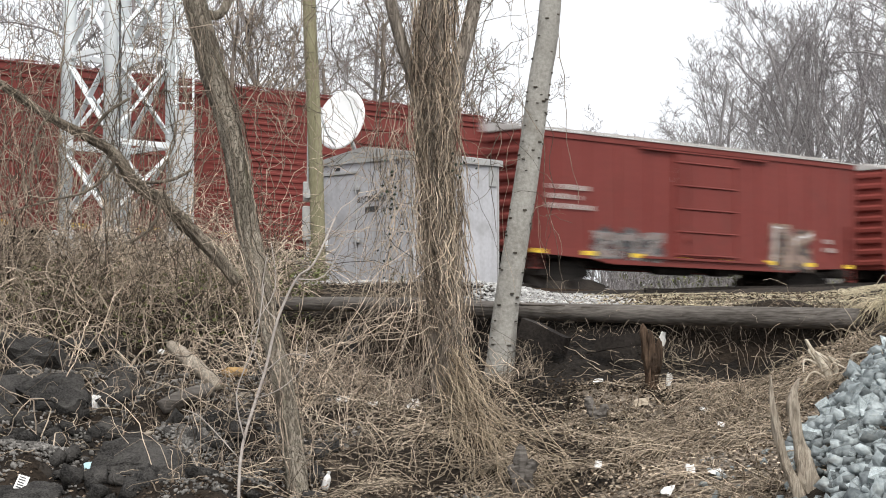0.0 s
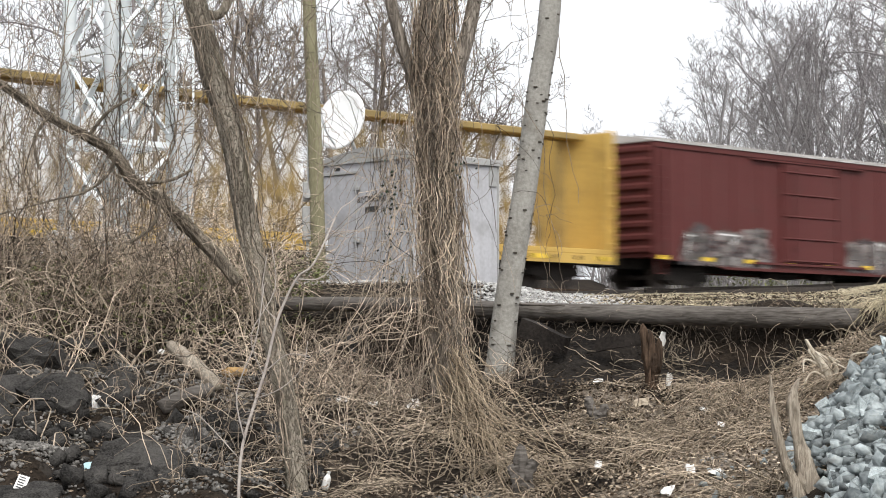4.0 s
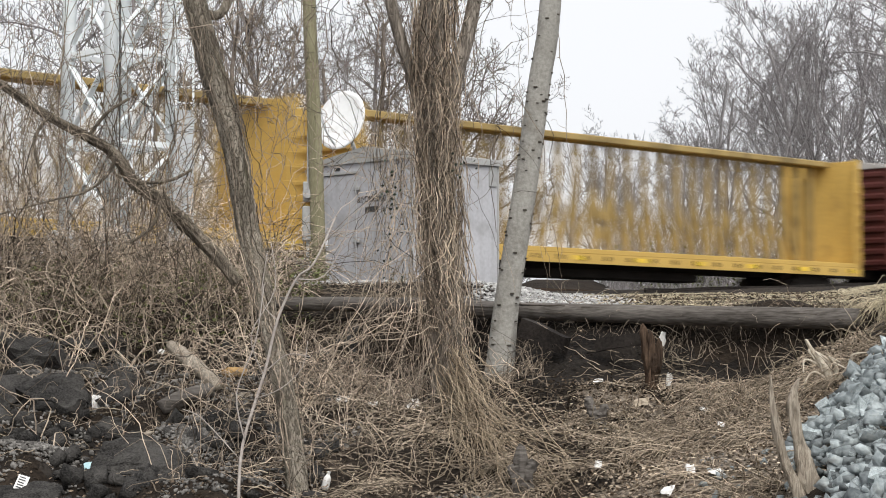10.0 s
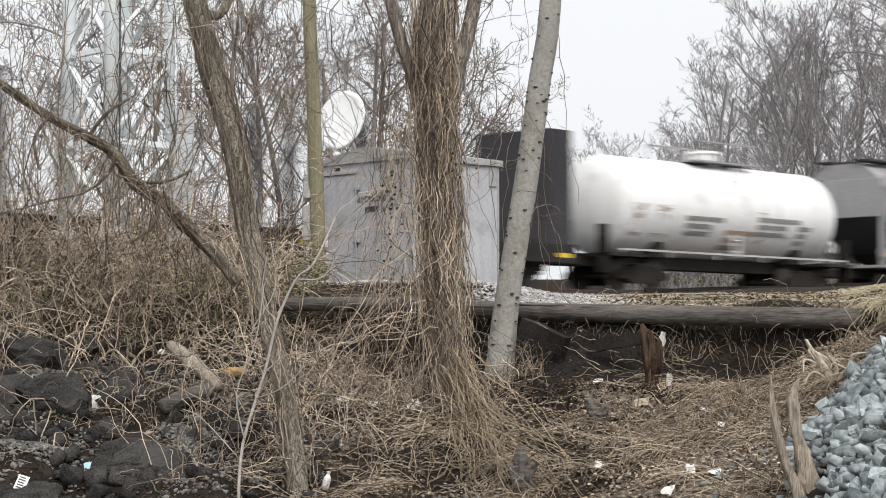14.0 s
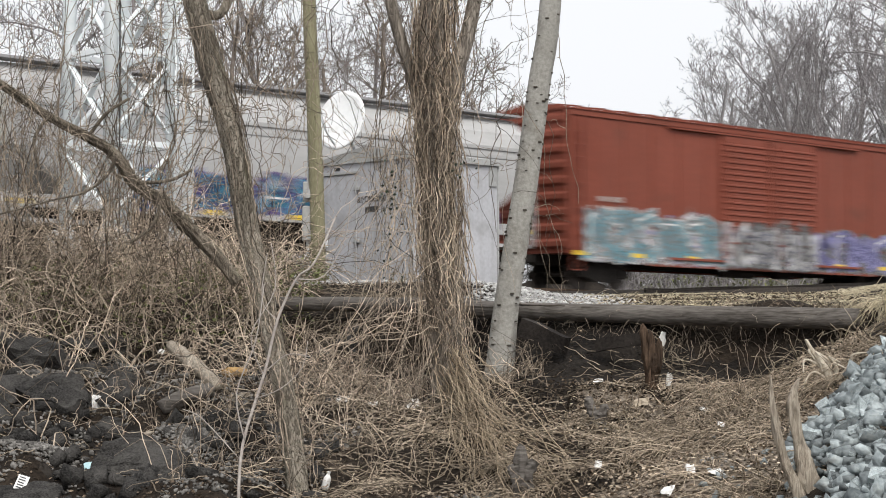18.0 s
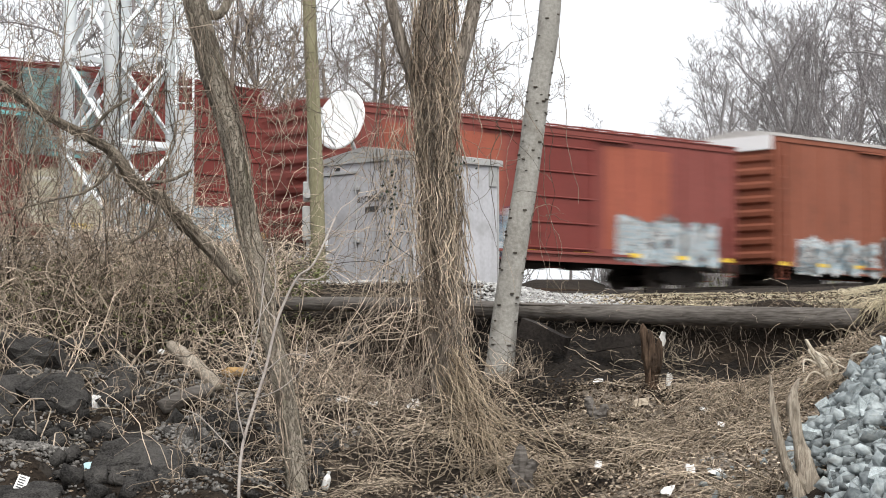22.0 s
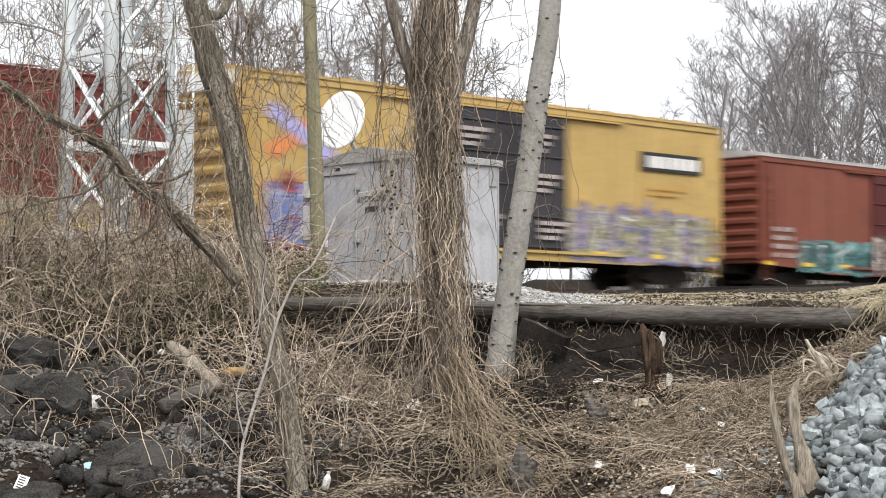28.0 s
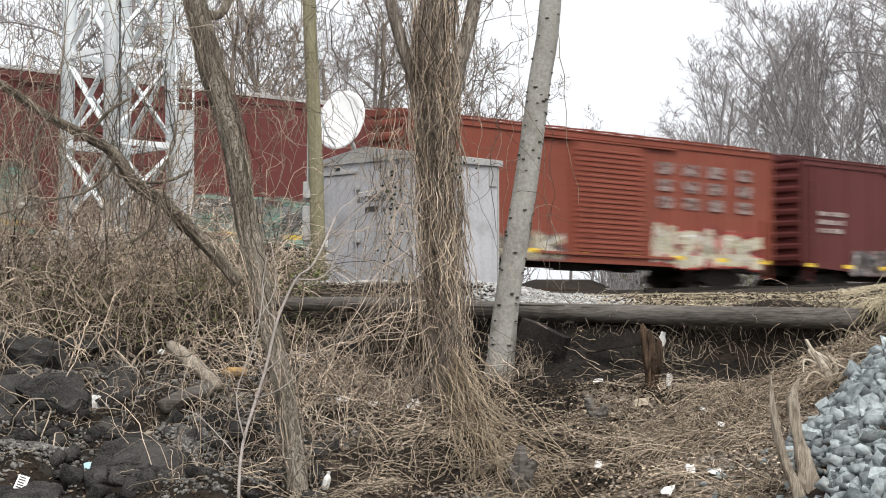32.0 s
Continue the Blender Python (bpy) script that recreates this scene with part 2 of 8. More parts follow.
scarbark = surface("bark_scars", (0.05, 0.043, 0.035), (0.1, 0.085, 0.07), 0.95, 0, 2, 25, 0.5)
polewood = surface("mossy_pole_wood", (0.2, 0.185, 0.115), (0.33, 0.305, 0.2), 0.9, 0, 1.0, 20, 0.6, 0.5, (0.13, 0.125, 0.07), 0.3, stretch=(3, 3, 0.4))
logwood = surface("weathered_log_wood", (0.065, 0.057, 0.05), (0.185, 0.168, 0.152), 0.9, 0, 1.0, 9, 0.4, 0, (0.05, 0.042, 0.036), 0.3, stretch=(0.4, 1.2, 5))
rotwood = surface("rotten_wood", (0.022, 0.016, 0.012), (0.105, 0.07, 0.048), 0.95, 0, 2.5, 24, 0.9, 0, (0.03, 0.02, 0.015), 0.45, stretch=(2, 2, 0.35))
blackwood = surface("black_wood", (0.012, 0.01, 0.009), (0.04, 0.034, 0.03), 0.85, 0, 1.5, 25, 0.35, 0, (0.08, 0.07, 0.06), 0.2)
greywood = surface("bleached_wood", (0.24, 0.2, 0.155), (0.5, 0.44, 0.36), 0.9, 0, 3, 24, 0.8, 0, (0.06, 0.045, 0.035), 0.45, stretch=(3, 3, 0.3))
bluestone = surface("blue_grey_riprap", (0.19, 0.22, 0.228), (0.46, 0.505, 0.51), 0.85, 0, 2.2, 16, 0.7, 0, (0.36, 0.34, 0.29), 0.25, island=0.5, rand=0.6)
darkslab = surface("broken_asphalt", (0.012, 0.0115, 0.011), (0.085, 0.08, 0.075), 0.85, 0, 2.5, 45, 1.0, 0, (0.13, 0.122, 0.11), 0.3)
chips = surface("loose_gravel", (0.085, 0.08, 0.074), (0.25, 0.238, 0.222), 0.9, 0, 2, 20, 0.4, island=0.5)
whitegravel = surface("pale_gravel", (0.36, 0.355, 0.345), (0.58, 0.57, 0.55), 0.9, 0, 2.0, 40, 0.9, island=0.35)
ballastrock = surface("ballast_stone", (0.04, 0.034, 0.029), (0.14, 0.122, 0.106), 0.95, 0, 2.0, 26, 1.0, 0, (0.06, 0.05, 0.04), 0.3)
railsteel = surface("rusty_rail_steel", (0.07, 0.045, 0.03), (0.14, 0.09, 0.06), 0.7, 0.3, 2, 20, 0.2)
tiewood = surface("creosoted_ties", (0.04, 0.032, 0.026), (0.09, 0.075, 0.06), 0.9, 0, 2, 14, 0.6)
hutgrey = surface("grey_hut_paint", (0.43, 0.43, 0.45), (0.55, 0.55, 0.575), 0.55, 0.1, 0.7, 14, 0.06, 0.35, (0.25, 0.24, 0.235), 0.35)
hutroof = surface("galvanised_roof", (0.34, 0.34, 0.33), (0.47, 0.47, 0.46), 0.5, 0.25, 0.8, 14, 0.06, 0.2, (0.2, 0.19, 0.17), 0.3)
galv = surface("galvanised_steel", (0.46, 0.48, 0.49), (0.64, 0.66, 0.67), 0.45, 0.25, 1.0, 18, 0.08, 0.25, (0.3, 0.27, 0.24), 0.2)
towerpaint = surface("pale_grey_tower_paint", (0.8, 0.85, 0.87), (0.87, 0.89, 0.9), 0.45, 0, 0.8, 14, 0.03, 0.15, (0.5, 0.48, 0.44), 0.12)
dishpaint = surface("dish_enamel", (0.84, 0.84, 0.85), (0.89, 0.89, 0.89), 0.4, 0, 1.2, 14, 0.02, 0.3, (0.5, 0.47, 0.44), 0.16)
whitepaint = surface("white_paint", (0.78, 0.78, 0.79), (0.87, 0.87, 0.87), 0.5, 0, 0.8, 14, 0.03, 0.12, (0.55, 0.52, 0.49), 0.1)
concrete = surface("pale_concrete", (0.38, 0.37, 0.35), (0.52, 0.51, 0.49), 0.9, 0, 1.5, 22, 0.4, 0.3, (0.2, 0.19, 0.17), 0.3)
blackpaint = surface("black_lettering", (0.02, 0.02, 0.022), (0.05, 0.05, 0.05), 0.6, 0, 2, 20, 0)
trash = surface("white_litter_plastic", (0.68, 0.67, 0.64), (0.85, 0.84, 0.82), 0.5, 0, 6, 30, 0.2, 0, (0.4, 0.36, 0.3), 0.25)
orangewood = surface("orange_split_wood", (0.34, 0.2, 0.08), (0.5, 0.33, 0.15), 0.85, 0, 4, 30, 0.4)
cyanlitter = surface("pale_blue_litter", (0.35, 0.55, 0.6), (0.5, 0.68, 0.72), 0.5, 0, 6, 30, 0.1)

under = surface("grimy_running_gear", (0.018, 0.016, 0.015), (0.045, 0.04, 0.036), 0.85, 0.1, 1.5, 14, 0.2, 0, (0.08, 0.06, 0.045), 0.2)
wheelsteel = surface("wheel_steel", (0.05, 0.04, 0.035), (0.1, 0.085, 0.075), 0.6, 0.5, 2, 20, 0.1)
# Pale roof tone: galvanising and dust, with the sky's sheen put into it.
dusty = surface("dusty_skylit_galvanised_roof", (0.42, 0.4, 0.38), (0.6, 0.58, 0.56), 0.55, 0.2, 0.6, 10, 0.05, 0, (0.25, 0.16, 0.12), 0.35)
reflector = surface("yellow_reflector", (0.75, 0.5, 0.03), (0.85, 0.6, 0.06), 0.5, 0, 3, 20, 0)
stencil = surface("faded_white_stencil", (0.34, 0.27, 0.25), (0.5, 0.44, 0.41), 0.6, 0, 3, 20, 0)

C = {
    "oxide": (0.16, 0.035, 0.029), "maroon": (0.095, 0.025, 0.023), "darkmaroon": (0.075, 0.021, 0.018), "brightred": (0.205, 0.044, 0.036),
    "salmon": (0.24, 0.092, 0.082), "brick": (0.195, 0.053, 0.033), "brown": (0.225, 0.076, 0.045), "orange": (0.36, 0.165, 0.07), "tomato": (0.3, 0.085, 0.052),
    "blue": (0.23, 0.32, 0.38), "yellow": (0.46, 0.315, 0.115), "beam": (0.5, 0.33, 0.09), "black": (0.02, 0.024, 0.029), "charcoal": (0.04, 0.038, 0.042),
    "grey": (0.3, 0.295, 0.3), "palegrey": (0.39, 0.385, 0.38), "white": (0.8, 0.79, 0.77), "tankgrey": (0.06, 0.065, 0.074), "plum": (0.085, 0.046, 0.048),
    "rust": (0.19, 0.06, 0.04), "russet": (0.13, 0.037, 0.033), "umber": (0.165, 0.061, 0.047), "soot": (0.02, 0.018, 0.017), "fadedred": (0.2, 0.056, 0.046),
}
STAINED = paint("stained_yellow_posts", (0.34, 0.245, 0.095), dirt=(0.07, 0.055, 0.035), amount=0.75, streak=0.6)
PAINT = {k: paint("car_paint_" + k, v, rough=0.35 if k in ("black", "tankgrey", "white") else 0.6) for k, v in C.items()}
INKS = {
    "lime": (0.36, 0.5, 0.06), "green": (0.03, 0.33, 0.17), "cyan": (0.1, 0.48, 0.62), "blue": (0.02, 0.25, 0.6), "navy": (0.03, 0.04, 0.14), "pink": (0.62, 0.2, 0.3),
    "cream": (0.6, 0.55, 0.36), "white": (0.7, 0.68, 0.66), "teal": (0.16, 0.42, 0.42), "purple": (0.16, 0.1, 0.3), "red": (0.5, 0.04, 0.03), "tan": (0.42, 0.3, 0.22),
    "grey": (0.3, 0.29, 0.28), "black": (0.02, 0.02, 0.02), "gold": (0.5, 0.27, 0.06), "sky": (0.3, 0.55, 0.68), "mint": (0.25, 0.55, 0.42), "lilac": (0.36, 0.34, 0.6),
    "dust": (0.32, 0.24, 0.22), "orange": (0.65, 0.22, 0.07), "stain": (0.3, 0.2, 0.12), "ivory": (0.56, 0.545, 0.48), "yellow": (0.7, 0.55, 0.05),
}
INK = {k: surface("spray_" + k, v, tuple(min(0.9, x * 1.3) for x in v), 0.6, 0, 1.5, 12, 0, 0.2, tuple(x * 0.5 for x in v), 0.2) for k, v in INKS.items()}


def worn(mt, vec, amount):
    """Flakes a coat of spray paint off, so that the paint below shows."""
    n, l = mt.node_tree.nodes, mt.node_tree.links
    mp = n.new("ShaderNodeMapping")
    mp.inputs["Scale"].default_value = (1.0, 1.0, 2.6)
    l.new(vec, mp.inputs[0])
    ns = n.new("ShaderNodeTexNoise")
    ns.inputs["Scale"].default_value, ns.inputs["Detail"].default_value, ns.inputs["Roughness"].default_value = 2.6, 8.0, 0.7
    l.new(mp.outputs[0], ns.inputs["Vector"])
    mr = n.new("ShaderNodeMapRange")
    mr.inputs[1].default_value, mr.inputs[2].default_value = 0.52 - amount * 0.35, 0.62 - amount * 0.3
    mr.inputs[3].default_value = 0.1
    l.new(ns.outputs["Fac"], mr.inputs[0])
    l.new(mr.outputs[0], n["Principled BSDF"].inputs["Alpha"])


def sprayed(inks, seed, scale=1.6, wear=0.45, dark=True):
    """Layered spray paint: patches and flecks of several inks that run into one another."""
    mt = surface("spray_mix", INKS[inks[0]], INKS[inks[0]], 0.65, 0, 2.0, 14, 0, 0.0)
    n, l = mt.node_tree.nodes, mt.node_tree.links
    vec = next(q for q in n if q.type == "VECT_MATH").outputs[0]
    add = n.new("ShaderNodeVectorMath")
    add.inputs[1].default_value = (seed * 1.7, seed * 0.3, seed * 2.9)
    l.new(vec, add.inputs[0])
    ns = n.new("ShaderNodeTexNoise")
    ns.inputs["Scale"].default_value, ns.inputs["Detail"].default_value, ns.inputs["Distortion"].default_value, ns.inputs["Roughness"].default_value = scale, 6.0, 1.6, 0.62
    l.new(add.outputs[0], ns.inputs["Vector"])
    rp = n.new("ShaderNodeValToRGB")
    cols = [INKS[q] for q in inks] + ([(0.03, 0.03, 0.035)] if dark else []) + [INKS[q] for q in inks[::-1]]
    el = rp.color_ramp.elements
    m = len(cols)
    for i, cc in enumerate(cols):
        p = 0.3 + 0.4 * i / (m - 1)
        e = el[i] if i < 2 else el.new(p)
        e.position, e.color = p, (*cc, 1)
    l.new(ns.outputs["Fac"], rp.inputs[0])
    fn = n.new("ShaderNodeTexNoise")
    fn.inputs["Scale"].default_value, fn.inputs["Detail"].default_value = 6.0, 8.0
    l.new(add.outputs[0], fn.inputs["Vector"])
    mr = n.new("ShaderNodeMapRange")
    mr.inputs[3].default_value, mr.inputs[4].default_value = 0.45, 1.3
    l.new(fn.outputs["Fac"], mr.inputs[0])
    hs = n.new("ShaderNodeHueSaturation")
    l.new(mr.outputs[0], hs.inputs["Value"])
    l.new(rp.outputs[0], hs.inputs["Color"])
    l.new(hs.outputs[0], n["Principled BSDF"].inputs["Base Color"])
    worn(mt, add.outputs[0], wear)
    return mt


# ---- ground, one sheet ----
NOISE_TABLES = {}


def grid_noise(x, y, scale, seed):
    """Smooth value noise on arrays."""
    if seed not in NOISE_TABLES:
        NOISE_TABLES[seed] = np.random.RandomState(seed).rand(256, 256)
    tab = NOISE_TABLES[seed]
    u, v = x / scale, y / scale
    i, j = np.floor(u).astype(int), np.floor(v).astype(int)
    fu, fv = u - i, v - j
    fu, fv = fu * fu * (3 - 2 * fu), fv * fv * (3 - 2 * fv)
    g = lambda a, b: tab[a % 256, b % 256]
    return (g(i, j) * (1 - fu) + g(i + 1, j) * fu) * (1 - fv) + (g(i, j + 1) * (1 - fu) + g(i + 1, j + 1) * fu) * fv - 0.5


def bank_edge(x):
    return 28.2 - 0.5 * np.clip(x, -2.6, 9.0)


def ground_z(x, y):
    """Height of the ground: a stream bank below a railway bed, riprap to one side."""
    x, y = np.asarray(x, float), np.asarray(y, float)
    n = -ST * (x - MID.x) + CT * (y - MID.y)
    d = np.maximum(y - bank_edge(x), n + 11.0)
    d = d + 0.9 * grid_noise(x, y, 1.7, 3) * (np.abs(d) < 6) + 0.35 * grid_noise(x, y, 0.6, 5) * (np.abs(d) < 6)
    z = np.interp(d, [-14, -10.5, -8.5, -5.5, -2.7, -1.5, -0.65, -0.25, 0.8, 3.2, 6], [0, 0.02, 0.2, 0.72, 1.08, 1.35, 1.85, 2.2, 2.42, 2.72, 2.86])
    z = z + (0.26 * grid_noise(x, y, 1.1, 11) + 0.12 * grid_noise(x, y, 0.35, 12)) * np.clip((3.0 - d) / 4, 0, 1) * np.clip((y - 12) / 4, 0, 1)
    rip = 0.3 + 0.62 * (x - 3.25) + 0.08 * (y - 18) + 0.1 * grid_noise(x, y, 0.5, 21)
    rip = np.where((y < 24.5) & (x > 2.2), np.clip(rip, -1, 2.2) - np.clip(16.0 - y, 0, 6) * 0.3, -1)
    z = np.maximum(z, rip)
    z = z - 0.36 * np.exp(-np.clip(np.abs(x - 4.2) - 1.8, 0, 9) ** 2 / 1.6) * np.interp(d, [0.0, 1.2, 5.0, 9.0, 12.0], [0, 0.8, 1, 0.6, 0]) * (y < 42)
    gully = np.clip((-0.9 - x) / 1.2, 0, 1) * np.clip((y - 18.5) / 1.5, 0, 1) * np.clip((-1.2 - d) / 1.5, 0, 1)
    step = grid_noise(x, y, 1.25, 41) + 0.45 * grid_noise(x, y, 0.45, 42)
    z = z + gully * (0.42 * np.tanh(step * 7) * 0.5 + 0.07 * grid_noise(x, y, 0.16, 43))
    hollow = np.clip((x + 1.2) / 0.8, 0, 1) * np.clip((4.6 - x) / 0.8, 0, 1) * np.exp(-((d + 0.95) / 0.5) ** 2)
    z = z - 0.28 * hollow * (0.6 + grid_noise(x, y, 0.8, 44))
    hump = -0.12 * np.exp(-((x - 5.6) / 1.5) ** 2 - ((y - 27.5) / 1.3) ** 2)
    z = z + hump
    lane = 1.42 - 0.42 * np.clip((np.abs(x - 0.058 * y) - 1.1) / 1.5, 0, 1)
    t = np.clip((n - 6.5) / 7.0, 0, 1)
    z = z + 1.25 * t * t * (3 - 2 * t) * lane * np.clip((420 - np.abs(x)) / 200, 0, 1) * np.clip((130 - n) / 60, 0, 1)
    return z + 0.5 * grid_noise(x, y, 60, 31) * np.clip((np.abs(n) - 25) / 60, 0, 1)


def spaced(dense, step, far, grow=1.16):
    a = list(np.arange(dense[0], dense[1] + 1e-6, step))
    s, lo, hi = step, a[0], a[-1]
    left, right = [], []
    while hi < far:
        s *= grow
        hi, lo = hi + s, lo - s
        right.append(hi)
        left.append(lo)
    return np.array(left[::-1] + a + right)


gx, gy = spaced((-8.5, 8.0), 0.1, 2500), spaced((16.5, 35.0), 0.1, 2800)
GX, GY = np.meshgrid(gx, gy)
GZ = ground_z(GX, GY)
idx = np.arange(GX.size).reshape(GX.shape)
gq = np.stack([idx[:-1, :-1], idx[:-1, 1:], idx[1:, 1:], idx[1:, :-1]], -1).reshape(-1, 4)
cenx, ceny = GX[:-1, :-1].ravel() + 0.05, GY[:-1, :-1].ravel() + 0.05
# Low steps of the gully get the darker earth.
sunken = grid_noise(cenx, ceny, 1.25, 41) + 0.45 * grid_noise(cenx, ceny, 0.45, 42) + 0.3 * grid_noise(cenx, ceny, 0.2, 45)
# Shade under the bank edge and log, painted as a dark band.
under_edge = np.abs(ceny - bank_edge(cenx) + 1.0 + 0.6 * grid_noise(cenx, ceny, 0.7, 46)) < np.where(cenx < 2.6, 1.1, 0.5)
gmi = (((sunken < 0.0) & (cenx < -1.3) & (ceny < 28.6)) | (under_edge & (cenx > 0.1) & (cenx < 4.6)) | (sunken < -0.42)).astype(int) * (ceny > 17) * (ceny < 30)
dry = (cenx > 1.75 + 1.2 * grid_noise(cenx, ceny, 0.5, 47)) & (ceny < bank_edge(cenx) - 2.2 + 0.8 * grid_noise(cenx, ceny, 0.4, 48)) & (grid_noise(cenx, ceny, 0.7, 49) > -0.25)
# Ground below the riprap darkened to paint shade into the gaps between stones.
heap = (cenx > np.interp(ceny, [17.0, 19.5, 20.9, 22.7], [3.3, 3.45, 3.85, 4.85])) & (ceny < 23.2)
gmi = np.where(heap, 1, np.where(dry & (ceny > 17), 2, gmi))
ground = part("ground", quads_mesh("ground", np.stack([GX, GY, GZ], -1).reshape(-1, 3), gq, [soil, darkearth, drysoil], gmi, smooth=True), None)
tagged(ground, "brown eroded stream bank of bare soil and leaf litter", "ground", kind="structure")


# ---- track ----
track_at = Matrix.Translation((MID.x, MID.y, 0)) @ Matrix.Rotation(radians(TURN), 4, "Z")
mb = MB().prism([(-4.1, 2.6), (4.1, 2.6), (3.2, 3.12), (2.1, 3.33), (-2.1, 3.33), (-3.2, 3.12)], -150, 700)
tagged(part("ballast", mb, ballastrock, None, at=track_at), "grey stone ballast bed under the rails", "ballast", kind="structure")
rail_profile = [(-0.07, 0), (0.07, 0), (0.07, 0.015), (0.012, 0.035), (0.012, 0.12), (0.036, 0.135), (0.036, 0.17), (-0.036, 0.17), (-0.036, 0.135), (-0.012, 0.12), (-0.012, 0.035), (-0.07, 0.015)]
for off in (-0.755, 0.755):
    mb = MB().prism([(y + off, z + 3.35) for y, z in rail_profile], -150, 700)
    tagged(part("rail", mb, railsteel, None, at=track_at), "rusty steel running rail on wooden ties", "rail", "rails of the track", "structure")
ties = thing("ties", "dark creosoted wooden railway ties in the ballast", "ties", kind="structure", at=track_at)
tie_mesh = MB().box(-0.115, 0.115, -1.3, 1.3, 3.19, 3.352, 0, 0.012).mesh("tie", tiewood)
for i in range(110):
    part("tie", tie_mesh, None, ties, at=pose(-24 + i * 0.53, 0, 0, 0, 0, random.uniform(-0.6, 0.6)))


# ---- the train ----
def stroke(mb, pts, w, y, mi):
    """A thick painted line on a car side, as flat quads with blunt ends, at depth y."""
    for (xa, za), (xb, zb) in zip(pts, pts[1:]):
        dx, dz = xb - xa, zb - za
        q = math.hypot(dx, dz) or 1.0
        ex, ez = dx / q * w * 0.4, dz / q * w * 0.4
        nx, nz = -dz / q * w / 2, dx / q * w / 2
        v = [(xa - ex + nx, y, za - ez + nz), (xa - ex - nx, y, za - ez - nz), (xb + ex - nx, y, zb + ez - nz), (xb + ex + nx, y, zb + ez + nz)]
        mb.add(v, [(0, 1, 2, 3)], mi)


GLYPHS = [
    [[(0, 0), (0, 1), (0.9, 1), (0.9, 0)]], [[(0.9, 1), (0, 0.8), (0, 0.2), (0.9, 0)]], [[(0, 0), (0.45, 1), (0.9, 0)], [(0.2, 0.4), (0.7, 0.4)]],
    [[(0, 1), (0.9, 1), (0, 0), (0.9, 0)]], [[(0, 0), (0, 1), (0.9, 0.7), (0.1, 0.5), (0.9, 0)]], [[(0, 1), (0, 0), (0.9, 0), (0.9, 1)]],
    [[(0, 0), (0, 1)], [(0, 0.5), (0.9, 1)], [(0, 0.5), (0.9, 0)]], [[(0.9, 0.9), (0.1, 0.9), (0.1, 0.5), (0.8, 0.5), (0.8, 0.1), (0, 0.1)]],
    [[(0, 0), (0.1, 1), (0.45, 0.4), (0.8, 1), (0.9, 0)]], [[(0.1, 0.1), (0.1, 0.9), (0.8, 0.9), (0.8, 0.1), (0.1, 0.1)]],
]


def graffiti(car, x0, x1, z0, z1, inks, letters, seed, side=-1, back=True, wide=0.3):
    """A sprayed piece on one side of a car: a cloudy many-coloured ground with letter shapes in it."""
    rnd = random.Random(seed)
    proud = 0.088 if abs(x0 + x1) < 1.6 and x1 - x0 < 5.2 else 0.008
    yy = CAR_W / 2 + proud
    h, step = z1 - z0, (x1 - x0) / max(1, letters)
    flip = pose(0, 0, 0, 0, 0, 180) if side > 0 else Matrix.Diagonal((1, -1, 1, 1))
    n, pts = max(16, letters * 14), []
    for i in range(n + 1):
        pts.append((x0 + (x1 - x0) * i / n, yy, z0 + h * rnd.uniform(-0.02, 0.06)))
    lift = [rnd.uniform(0.72, 0.95) for _ in range(letters + 1)]
    for i in range(n, -1, -1):
        u = i / n * letters
        q = lift[int(u)] + 0.16 * abs(math.sin(math.pi * u))
        q *= min(1.0, 0.5 + 5.0 * min(i, n - i) / n)
        pts.append((x0 + (x1 - x0) * i / n + rnd.uniform(-0.03, 0.03), yy, z0 + h * q * rnd.uniform(0.9, 1.08)))
    m = n + 1
    halo = inks[1:] if len(inks) > 1 else inks
    part("sprayed_cloud", MB().add(pts, [(i, i + 1, 2 * m - 2 - i, 2 * m - 1 - i) for i in range(n)]), sprayed(halo, seed), car, "layered spray paint", at=flip)
    dark = "black" if inks[0] in ("cream", "white", "sky", "tan", "dust", "mint") else rnd.choice(["navy", "black", "white"])
    mix = [sprayed([inks[0], inks[0], halo[0], inks[0]], seed + 31, 2.4, 0.5, False), sprayed([dark, halo[-1]], seed + 7, 3.0, 0.3, False), INK["white" if inks[0] != "white" else "grey"]]
    for i in range(letters):
        mb = MB()
        g = rnd.choice(GLYPHS)
        sx, lean = step * rnd.uniform(0.72, 0.86), rnd.uniform(-0.12, 0.25)
        zz, hh = z0 + h * rnd.uniform(0.12, 0.2), h * rnd.uniform(0.58, 0.72)
        w0 = min(wide * 1.25, step * 0.42, h * 0.32)
        for k, line in enumerate(g):
            fine = []
            for (ax, az), (bx, bz) in zip(line, line[1:]):
                for f in (0.0, 0.33, 0.66):
                    fine.append((ax + (bx - ax) * f, az + (bz - az) * f))
            fine.append(line[-1])
            pl = [(x0 + i * step + 0.1 + sx * (px + lean * pz * 0.6 + rnd.uniform(-0.04, 0.04)), zz + hh * (pz + rnd.uniform(-0.04, 0.04))) for px, pz in fine]
            stroke(mb, pl, w0 + 0.09, yy + 0.003 + 0.0005 * k, 1)
            stroke(mb, pl, w0, yy + 0.006 + 0.0005 * k, 0)
            if rnd.random() < 0.6:
                stroke(mb, [(px + 0.04, pz + 0.05) for px, pz in pl[:5]], 0.05, yy + 0.009, 2)
        part("graffiti_letter", mb, mix, car, at=flip)


